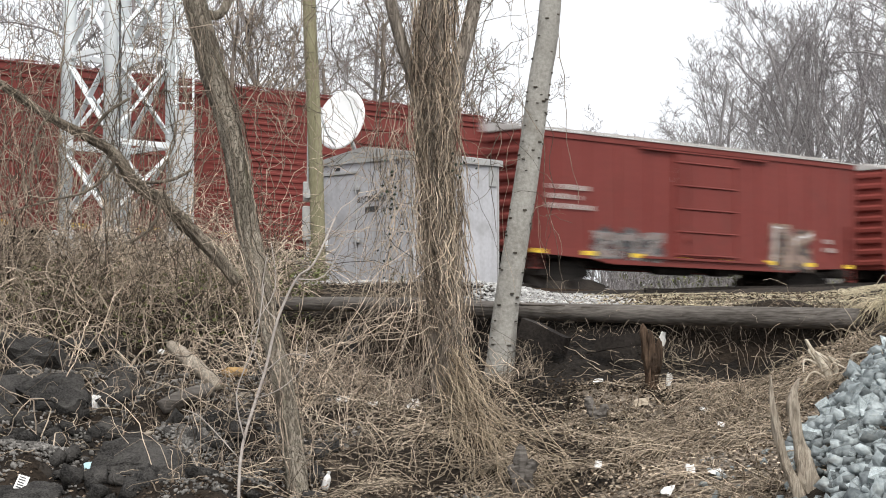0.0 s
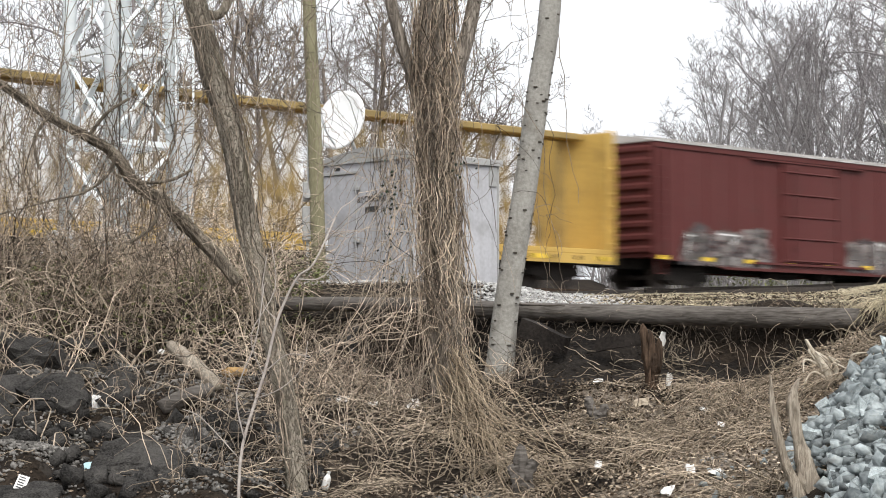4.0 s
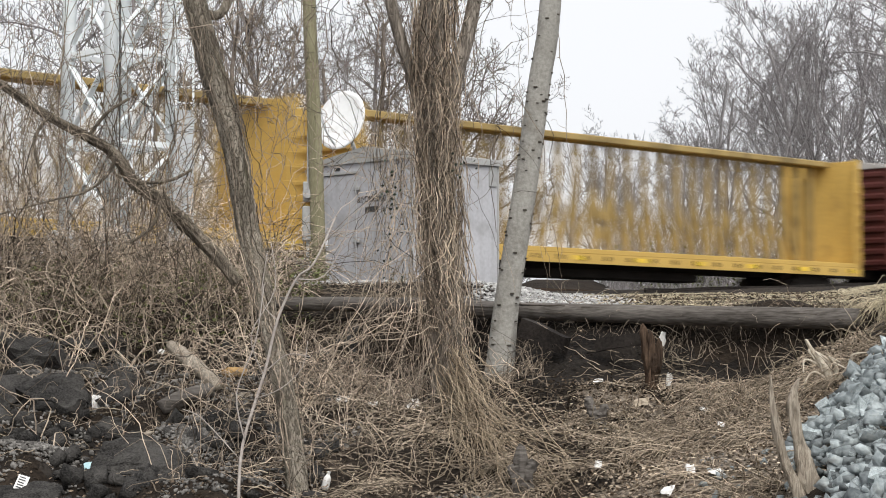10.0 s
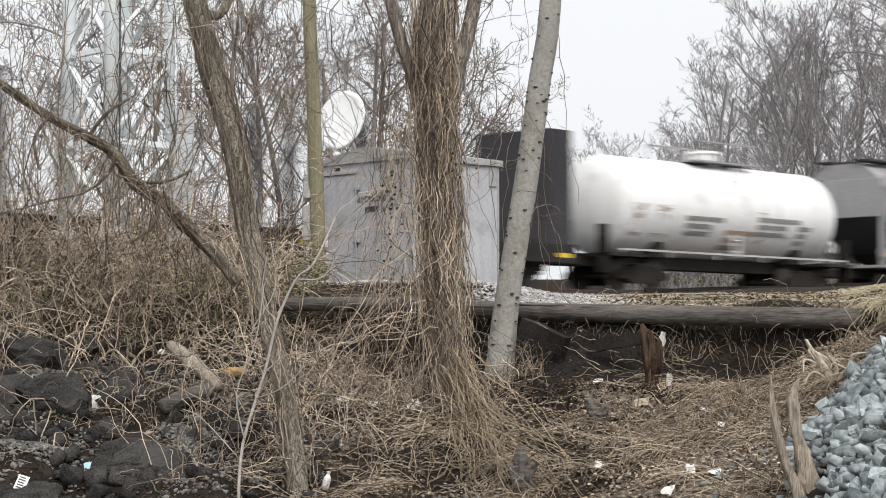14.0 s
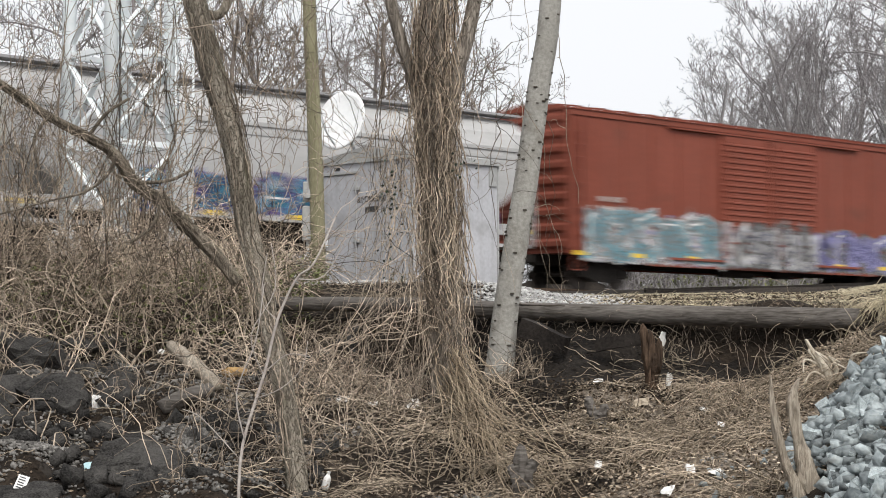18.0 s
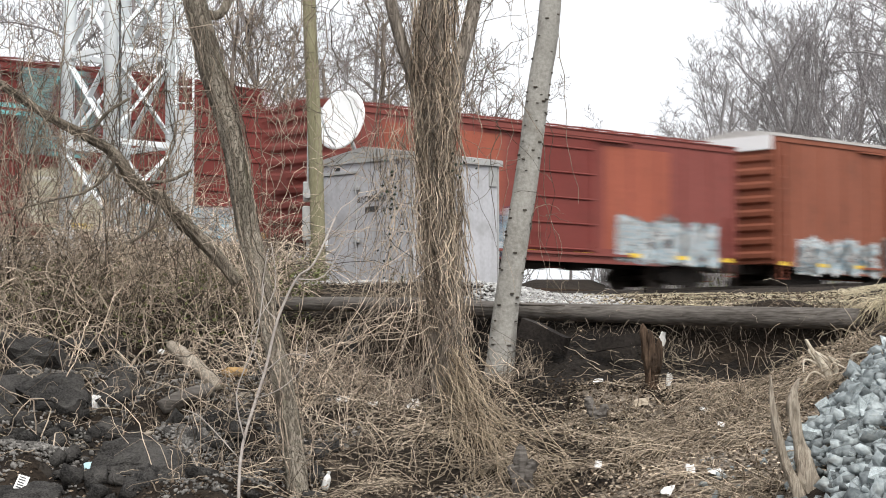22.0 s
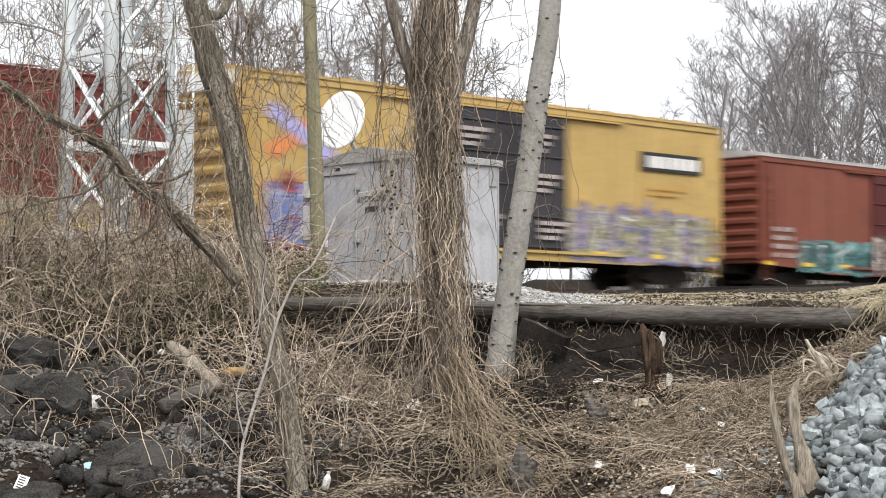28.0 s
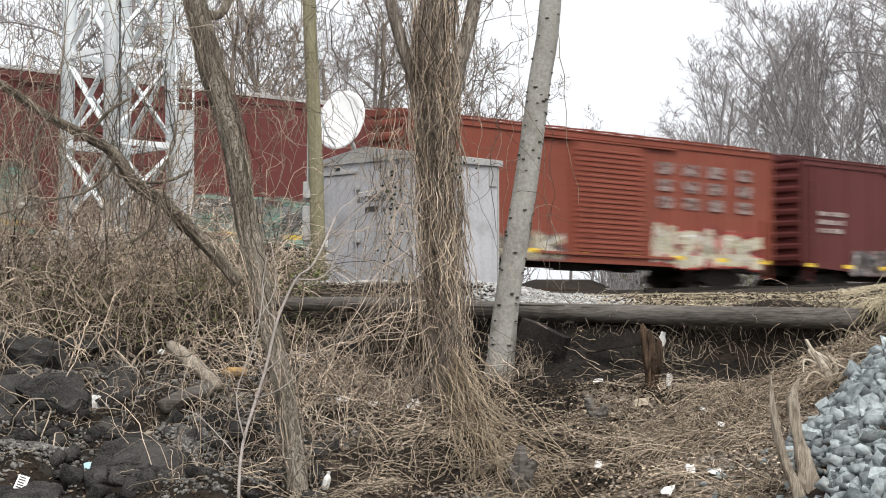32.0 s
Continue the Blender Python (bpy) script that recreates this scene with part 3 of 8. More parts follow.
def lettering(car, x, z, rows, w, h=0.16, ink=None):
    """Unreadable stencilled marks as plain bars on the near side."""
    rnd = random.Random(int(x * 100) + int(z * 977))
    for i in range(rows):
        p = x
        end = x + w * rnd.uniform(0.7, 1.0)
        while p < end:
            q, tall = rnd.uniform(0.07, 0.13), rnd.uniform(0.8, 1.0) * h
            part("stencil_mark", MB().box(p, p + q, -CAR_W / 2 - 0.012, -CAR_W / 2 - 0.004, z - i * h * 1.7, z - i * h * 1.7 + tall), ink or stencil, car, "faded stencilled mark")
            p += q + (0.04 if rnd.random() < 0.8 else 0.16)


RF_MESH = MB().box(-0.26, 0.26, -0.012, 0, -0.06, 0.06, 0).mesh("reflector", reflector)
WHEEL = MB()
for sgn in (-1, 1):
    WHEEL.tube([(0, sgn * 0.66, 0), (0, sgn * 0.70, 0), (0, sgn * 0.705, 0), (0, sgn * 0.80, 0)], [0.47, 0.47, 0.44, 0.43], 20, 0)
    WHEEL.tube([(0, sgn * 0.80, 0), (0, sgn * 0.87, 0)], [0.12, 0.11], 12, 0)
WHEEL.tube([(0, -1.05, 0), (0, 1.05, 0)], 0.08, 8, 0)
WHEEL_MESH = WHEEL.mesh("wheelset", wheelsteel)
FRAME = MB()
for sgn in (-1, 1):
    prof = [(-1.15, 0.52), (-0.95, 0.62), (-0.5, 0.75), (0.5, 0.75), (0.95, 0.62), (1.15, 0.52), (1.15, 0.36), (0.8, 0.34), (0.5, 0.22), (-0.5, 0.22), (-0.8, 0.34), (-1.15, 0.36)]
    verts = [(px, sgn * 1.0 + o, pz) for o in (-0.07, 0.07) for px, pz in prof]
    m = len(prof)
    FRAME.add(verts, [tuple(range(m)), tuple(range(m, 2 * m))[::-1]] + [(i, m + i, m + (i + 1) % m, (i + 1) % m) for i in range(m)])
    for q in (-0.85, 0.85):
        FRAME.box(q - 0.16, q + 0.16, sgn * 1.02 - 0.1, sgn * 1.02 + 0.12, 0.33, 0.6, 0, 0.03)
    for q in (-0.16, 0.0, 0.16):
        FRAME.tube([(q, sgn * 1.02, 0.26), (q, sgn * 1.02, 0.56)], 0.065, 8)
FRAME.box(-0.2, 0.2, -1.0, 1.0, 0.48, 0.82, 0, 0.03)
FRAME_MESH = FRAME.mesh("truck", under)
COUPLER = MB().box(-0.55, 0.1, -0.11, 0.11, 0.75, 0.98, 0, 0.02).box(-0.75, -0.5, -0.17, 0.15, 0.7, 1.02, 0, 0.04)
COUPLER_MESH = COUPLER.mesh("coupler", under)
LADDER = {}
WHEELS = []


def ladder_mesh(h):
    key = round(h, 1)
    if key not in LADDER:
        mb = MB().box(-0.22, -0.19, -0.09, -0.02, 0, h).box(0.19, 0.22, -0.09, -0.02, 0, h)
        for i in range(int(h / 0.36)):
            mb.box(-0.21, 0.21, -0.085, -0.06, 0.18 + i * 0.36, 0.205 + i * 0.36)
        LADDER[key] = mb
    return LADDER[key]


def running_gear(car, L, inset=2.1):
    for sgn in (-1, 1):
        tr = part("truck", FRAME_MESH, None, car, "grimy cast steel truck", at=pose(sgn * (L / 2 - inset), 0, 0))
        for q in (-0.85, 0.85):
            WHEELS.append((part("wheelset", WHEEL_MESH, None, tr, at=pose(q, 0, 0.46)), car))
        part("coupler", COUPLER_MESH, None, car, at=pose(sgn * L / 2, 0, 0, 0, 0, 0 if sgn < 0 else 180))


def reflectors(car, L, z, count=8):
    for i in range(count):
        part("reflector", RF_MESH, None, car, "yellow reflective strip", at=pose(-L / 2 + 0.5 + i * (L - 1.0) / (count - 1), -CAR_W / 2 - 0.004, z))


def boxcar(L, H, col, door_w=3.05, door="plain", door_col=None, posts="seams", roof=None, sill=0.72, label="", end_top=None):
    car = thing("boxcar", label, "boxcar", "cars of the freight train")
    pt, w = PAINT[col], CAR_W / 2
    top = H - 0.1
    body = MB().box(-L / 2 + 0.06, L / 2 - 0.06, -w + 0.04, w - 0.04, 1.0, top)
    for sgn in (-1, 1):
        # side sill, deeper towards the middle, and the top chord
        drop = [(-L / 2 + 0.1, 0.95), (-L / 2 + 2.8, sill + 0.12), (-L / 2 + 3.6, sill), (L / 2 - 3.6, sill), (L / 2 - 2.8, sill + 0.12), (L / 2 - 0.1, 0.95), (L / 2 - 0.1, 1.12), (-L / 2 + 0.1, 1.12)]
        y0, y1 = (sgn * w, sgn * (w - 0.06))
        m = len(drop)
        side = MB().add([(x, y, z) for y in (y0, y1) for x, z in drop], [tuple(range(m))[::-sgn], tuple(range(m, 2 * m))[::sgn]] + [(i, (i + 1) % m, m + (i + 1) % m, m + i)[::sgn] for i in range(m)])
        part("side_sill", side, pt, car)
        part("top_chord", MB().box(-L / 2, L / 2, min(sgn * w, sgn * (w - 0.07)), max(sgn * w, sgn * (w - 0.07)), top - 0.16, top), pt, car)
        for q in (-1, 1):
            part("corner_post", MB().box(q * L / 2 - 0.09 if q > 0 else q * L / 2, q * L / 2 if q > 0 else q * L / 2 + 0.09, min(sgn * w, sgn * (w - 0.1)), max(sgn * w, sgn * (w - 0.1)), 1.12, top - 0.16), pt, car)
    part("body", body, pt, car)
    if posts == "seams":
        sm = MB().box(-0.03, 0.03, -0.02, 0.02, 1.1, top - 0.1).mesh("side_seam", pt)
        count = int(L / 1.22)
        for i in range(1, count):
            for sgn in (-1, 1):
                part("side_seam", sm, None, car, at=pose(-L / 2 + i * L / count, sgn * (w - 0.04), 0))
    if posts == "ribs":
        sm = MB().box(-L / 2 + 0.1, L / 2 - 0.1, -0.03, 0.03, 0, 0.07, 0, 0.015).mesh("side_rib", pt)
        for i in range(9):
            for sgn in (-1, 1):
                part("side_rib", sm, None, car, at=pose(0, sgn * (w - 0.035), 1.25 + i * (top - 1.55) / 8))
    if posts == "posts":
        pm = MB().box(-0.07, 0.07, -0.05, 0.02, 1.1, top - 0.14, 0, 0.015).mesh("side_post", pt)
        count = int(L / 1.3)
        for i in range(1, count):
            x = -L / 2 + i * L / count
            if abs(x) > door_w / 2 + 0.2:
                for sgn in (-1, 1):
                    part("side_post", pm, None, car, at=pose(x, sgn * (w - 0.035), 0, 0, 0, 0 if sgn < 0 else 180))
    rf = MB().prism([(-w - 0.03, top), (w + 0.03, top), (w + 0.03, top + 0.035), (0.3, H + 0.14), (-0.3, H + 0.14), (-w - 0.03, top + 0.035)], -L / 2 - 0.02, L / 2 + 0.02)
    for i in range(int(L / 1.1)):
        x = -L / 2 + 0.55 + i * 1.1
        for sgn in (-1, 1):
            a, b = (sgn * 0.3, H + 0.14), (sgn * (w + 0.02), top + 0.07)
            rf.bar((x, a[0], a[1] + 0.02), (x, b[0], b[1] + 0.02), 0.05, 0.05)
    part("roof", rf, roof or pt, car, "dusty steel roof with cross ribs")
    for sgn in (-1, 1):
        # corrugated end panels: horizontal ribs that bulge outwards
        prof, z, i = [], 1.0, 0
        steps = 9
        pitch = (top - 1.05) / steps
        for i in range(steps):
            for q, dpt in ((0.0, 0.0), (0.25, 0.0), (0.42, 0.075), (0.72, 0.075), (0.9, 0.0)):
                prof.append((0.02 + dpt, 1.0 + (i + q) * pitch))
        m = len(prof)
        verts = [(sgn * (L / 2 - 0.06 + o), y, z) for y in (-w + 0.1, w - 0.1) for o, z in prof]
        part("end_panel", MB().add(verts, [((j, j + 1, m + j + 1, m + j) if sgn > 0 else (j, m + j, m + j + 1, j + 1)) for j in range(m - 1)]), pt, car, "corrugated steel end")
        if end_top:
            part("end_top", MB().box(min(sgn * (L / 2 + 0.0), sgn * (L / 2 + 0.07)), max(sgn * L / 2, sgn * (L / 2 + 0.07)), -w + 0.06, w - 0.06, top - 0.42, top + 0.02), end_top, car, "white-painted band at the end's top")
    dp = PAINT[door_col] if door_col else pt
    n_doors = 2 if door_w > 4 else 1
    for sgn in (-1, 1):
        for k in range(n_doors):
            wd = door_w / n_doors
            x0 = -door_w / 2 + k * wd
            dm = MB().box(x0, x0 + wd - 0.03, w - 0.03, w + 0.045, 1.02, top - 0.24, 0, 0.015)
            for q in (0.06, wd - 0.12):
                dm.box(x0 + q, x0 + q + 0.06, w + 0.04, w + 0.075, 1.04, top - 0.26)
            dob = part("door", dm, dp, car, at=pose(0, 0, 0, 0, 0, 180) if sgn < 0 else None)
            cnt, pitch, z0, rh, rd = (20, (top - 1.5) / 20, 1.12, 0.08, 0.075) if door == "ribbed" else (5, (top - 1.4) / 4.3, 1.06, 0.06, 0.085)
            rib = MB().box(x0 + 0.1, x0 + wd - 0.13, w + 0.03, w + rd, 0, rh, 0, 0.02).mesh("rib", dp)
            for i in range(cnt):
                part("rib", rib, None, dob, at=pose(0, 0, z0 + i * pitch))
            bars = MB().tube([(x0 + wd * 0.82, w + 0.1, 1.1), (x0 + wd * 0.82, w + 0.1, top - 0.4)], 0.022, 6).box(x0 + wd * 0.82 - 0.25, x0 + wd * 0.82 + 0.03, w + 0.1, w + 0.13, 1.5, 1.56)
            part("lock_bar", bars, dp, dob)
        for z0, z1 in ((top - 0.24, top - 0.19), (0.93, 1.0)):
            part("door_track", MB().box(-door_w, door_w, w - 0.02, w + 0.075, z0, z1), pt, car, at=pose(0, 0, 0, 0, 0, 180) if sgn < 0 else None)
    lad = ladder_mesh(top - 1.2)
    lm = lad.mesh("ladder", pt)
    low = ladder_mesh(1.3).mesh("ladder", pt)
    for sx, sy in ((-1, -1), (1, -1), (-1, 1), (1, 1)):
        tall = (sx * sy > 0)
        part("ladder", lm if tall else low, None, car, at=pose(sx * (L / 2 - 0.38), sy * (w - 0.01), 1.0, 0, 0, 0 if sy < 0 else 180))
        stp = MB().box(-0.2, -0.17, -0.03, 0, 0, 0.5).box(0.17, 0.2, -0.03, 0, 0, 0.5).box(-0.2, 0.2, -0.05, 0.02, 0, 0.03)
        part("step", stp, pt, car, at=pose(sx * (L / 2 - 0.38), sy * (w - 0.02), 0.5))
    part("brake_wheel", MB().tube([(-L / 2 - 0.16, 0.55, 2.6), (-L / 2 - 0.12, 0.55, 2.6)], 0.28, 14).tube([(-L / 2 - 0.12, 0.55, 2.6), (-L / 2, 0.55, 2.6)], 0.05, 6), pt, car)
    uf = MB().box(-L / 2 + 0.2, L / 2 - 0.2, -0.35, 0.35, 0.7, 1.0)
    for i in range(7):
        x = -L / 2 + 1.2 + i * (L - 2.4) / 6
        uf.box(x - 0.07, x + 0.07, -w + 0.1, w - 0.1, 0.82, 1.0)
    uf.tube([(-1.6, -0.75, 0.72), (0.2, -0.75, 0.72)], 0.2, 10).box(1.2, 2.0, -1.0, -0.5, 0.55, 0.95, 0, 0.03)
    part("underframe", uf, under, car)
    running_gear(car, L)
    reflectors(car, L, sill + 0.28)
    return car


def centerbeam(L, H, label):
    car = thing("centerbeam_flatcar", label, "flatcar", "cars of the freight train")
    pt, w = PAINT["beam"], CAR_W / 2
    deck = MB().box(-L / 2, L / 2, -w, w, 0.98, 1.12, 0, 0.01)
    for sgn in (-1, 1):
        deck.box(-L / 2, L / 2, min(sgn * w, sgn * (w - 0.08)), max(sgn * w, sgn * (w - 0.08)), 0.7, 0.98)
    part("deck", deck, pt, car)
    part("top_chord", MB().box(-L / 2 + 0.1, L / 2 - 0.1, -0.36, 0.36, H - 0.2, H, 0, 0.03), STAINED, car, "yellow top chord of the centre beam")
    for sgn in (-1, 1):
        e = MB().box(min(sgn * L / 2, sgn * (L / 2 - 0.12)), max(sgn * L / 2, sgn * (L / 2 - 0.12)), -w + 0.06, w - 0.06, 1.1, H - 0.03, 0, 0.02)
        bh = part("bulkhead", e, pt, car, "ribbed yellow end bulkhead")
        for i in range(8):
            z = 1.3 + i * (H - 1.6) / 7
            part("rib", MB().box(min(sgn * L / 2, sgn * (L / 2 + 0.09)), max(sgn * L / 2, sgn * (L / 2 + 0.09)), -w + 0.1, w - 0.1, z - 0.07, z + 0.07, 0, 0.02), pt, bh)
        for sy in (-1, 1):
            part("side_flange", MB().box(min(sgn * L / 2, sgn * (L / 2 - 0.28)), max(sgn * L / 2, sgn * (L / 2 - 0.28)), min(sy * w, sy * (w - 0.09)), max(sy * w, sy * (w - 0.09)), 1.1, H, 0, 0.02), pt, bh)
        part("ladder", ladder_mesh(2.6).mesh("ladder", pt), None, car, at=pose(sgn * (L / 2 - 0.3), -w, 1.1))
    bays = 27
    pm = MB().box(-0.07, 0.07, -0.09, 0.09, 1.1, H - 0.2, 0, 0.01).mesh("centre_post", STAINED)
    brace = MB()
    hb = H - 1.4
    brace.bar((-0.35, 0, 1.12), (0.33, 0, 1.12 + hb * 0.55), 0.11, 0.12)
    bm_ = brace.mesh("brace", STAINED)
    gus = MB().box(-0.17, 0.17, -0.05, 0.05, 0.1, 0.5, 0, 0.01).mesh("gusset", STAINED)
    for i in range(bays + 1):
        x = -L / 2 + 0.7 + i * (L - 1.4) / bays
        part("centre_post", pm, None, car, at=pose(x, 0, 0))
        part("gusset", gus, None, car, at=pose(x, 0, H - 0.7))
        if 0 < i < bays:
            part("brace", bm_, None, car, at=pose(x + (0.4 if i < 14 else -0.4), 0, 0, 0, 0, 0 if i < 14 else 180))
    winch = MB().box(-0.06, 0.06, -0.05, 0, 0, 0.12, 0, 0.01).mesh("strap_winch", under)
    for i in range(22):
        part("strap_winch", winch, None, car, at=pose(-L / 2 + 0.6 + i * (L - 1.2) / 21, -w, 0.8))
    part("underframe", MB().box(-L / 2 + 0.3, L / 2 - 0.3, -0.4, 0.4, 0.62, 0.98).box(-4, 4, -0.5, 0.5, 0.35, 0.62, 0, 0.03), under, car)
    running_gear(car, L)
    reflectors(car, L, 0.86, 9)
    return car


def tank_car(L, dia, top, col, label, shell_l, stain=False, plat=None, marks=()):
    car = thing("tank_car", label, "tank car", "cars of the freight train")
    pt = PAINT[col]
    r = dia / 2
    zc = top - r
    xs, rs = [], []
    a = shell_l / 2
    for q in (0.0, 0.15, 0.4, 0.7, 0.9, 1.0):
        xs.append(-a + 0.55 * (1 - math.cos(q * math.pi / 2)))
        rs.append(max(0.02, r * math.sin(q * math.pi / 2)))
    path = [(x, 0, zc) for x in xs] + [(-x, 0, zc) for x in xs[::-1]]
    part("tank_shell", MB().tube(path, rs + rs[::-1], 40), pt, car, "", True)
    rings = MB()
    for x in (-shell_l * 0.25, 0.0, shell_l * 0.25):
        rings.tube([(x - 0.05, 0, zc), (x + 0.05, 0, zc)], r + 0.012, 40)
    part("weld_band", rings, pt, car)
    dome = MB().tube([(0, 0, top - 0.1), (0, 0, top + 0.32)], 0.55, 18).tube([(0, 0, top + 0.32), (0, 0, top + 0.4)], [0.6, 0.55], 18)
    part("dome", dome, pt, car)
    wk = MB().box(-1.5, 1.5, -0.95, 0.95, top - 0.02, top + 0.03)
    for x in (-1.5, -0.5, 0.5, 1.5):
        for y in (-0.95, 0.95):
            wk.bar((x, y, top), (x, y, top + 0.62), 0.045)
    for y in (-0.95, 0.95):
        wk.bar((-1.5, y, top + 0.6), (1.5, y, top + 0.6), 0.05)
    part("walkway", wk, PAINT[plat or col], car, "dome platform with hand rails")
    fr = MB().box(-L / 2, L / 2, -0.4, 0.4, 0.72, 1.05)
    for sgn in (-1, 1):
        fr.box(sgn * L / 2 - 1.6 if sgn > 0 else -L / 2, L / 2 if sgn > 0 else -L / 2 + 1.6, -1.45, 1.45, 0.98, 1.08)
        fr.box(sgn * (L / 2 - 2.6) - 0.25, sgn * (L / 2 - 2.6) + 0.25, -1.05, 1.05, 1.0, zc - r * 0.55, 0, 0.02)
        fr.box(min(sgn * L / 2, sgn * (L / 2 - 0.07)), max(sgn * L / 2, sgn * (L / 2 - 0.07)), -1.3, -0.9, 0.5, 1.9)
    part("underframe", fr, under, car)
    sr = MB().bar((-L / 2 + 0.4, -1.42, 1.18), (L / 2 - 0.4, -1.42, 1.18), 0.06).bar((-L / 2 + 0.4, 1.42, 1.18), (L / 2 - 0.4, 1.42, 1.18), 0.06)
    for i in range(6):
        for y in (-1.42, 1.42):
            sr.bar((-L / 2 + 0.5 + i * (L - 1) / 5, y, 1.0), (-L / 2 + 0.5 + i * (L - 1) / 5, y, 1.18), 0.05)
    part("side_rail", sr, PAINT["palegrey" if col == "white" else col], car, "side hand rail")
    part("ladder", ladder_mesh(top - 1.2).mesh("ladder", pt), None, car, at=pose(0, -1.25, 1.1))
    for x, w, z, ink in marks:
        z += zc
        pl = MB()
        for i in range(1 if ink in ("yellow", "gold") else 3):
            z0 = z - i * 0.22
            hgt = 0.42 if ink in ("yellow", "gold") else 0.14
            ang = [math.asin(max(-0.98, min(0.98, (q - zc) / r))) for q in (z0, z0 + hgt / 2, z0 + hgt)]
            pl.add([(x + dx, -(r + 0.012) * math.cos(t), zc + (r + 0.012) * math.sin(t)) for t in ang for dx in (0, w * (1 if i == 0 else 0.7))], [(0, 1, 3, 2), (2, 3, 5, 4)])
        part("placard", pl, INK[ink] if ink in ("yellow", "black") else sprayed([ink, ink], x + 50, 5.0, 0.45, False), car, ink + " painted marking")
    if stain:
        for x0, x1 in ((-shell_l * 0.46, -shell_l * 0.42), (-shell_l * 0.36, -shell_l * 0.31), (shell_l * 0.1, shell_l * 0.12)):
            st = MB()
            ts = [math.asin(q) for q in (-0.9, -0.6, -0.25, 0.0)]
            st.add([(x + (0.12 if i % 2 else -0.05) * (1 if k else -1), -(r + 0.01) * math.cos(t), zc + (r + 0.01) * math.sin(t)) for i, t in enumerate(ts) for k, x in enumerate((x0, x1))], [(2 * i, 2 * i + 1, 2 * i + 3, 2 * i + 2) for i in range(3)])
            part("spill_stain", st, sprayed(["stain", "tan"], x0 + 40, 1.5, 0.12, False), car, "brown spill stain down the shell")
    running_gear(car, L, 1.9)
    return car


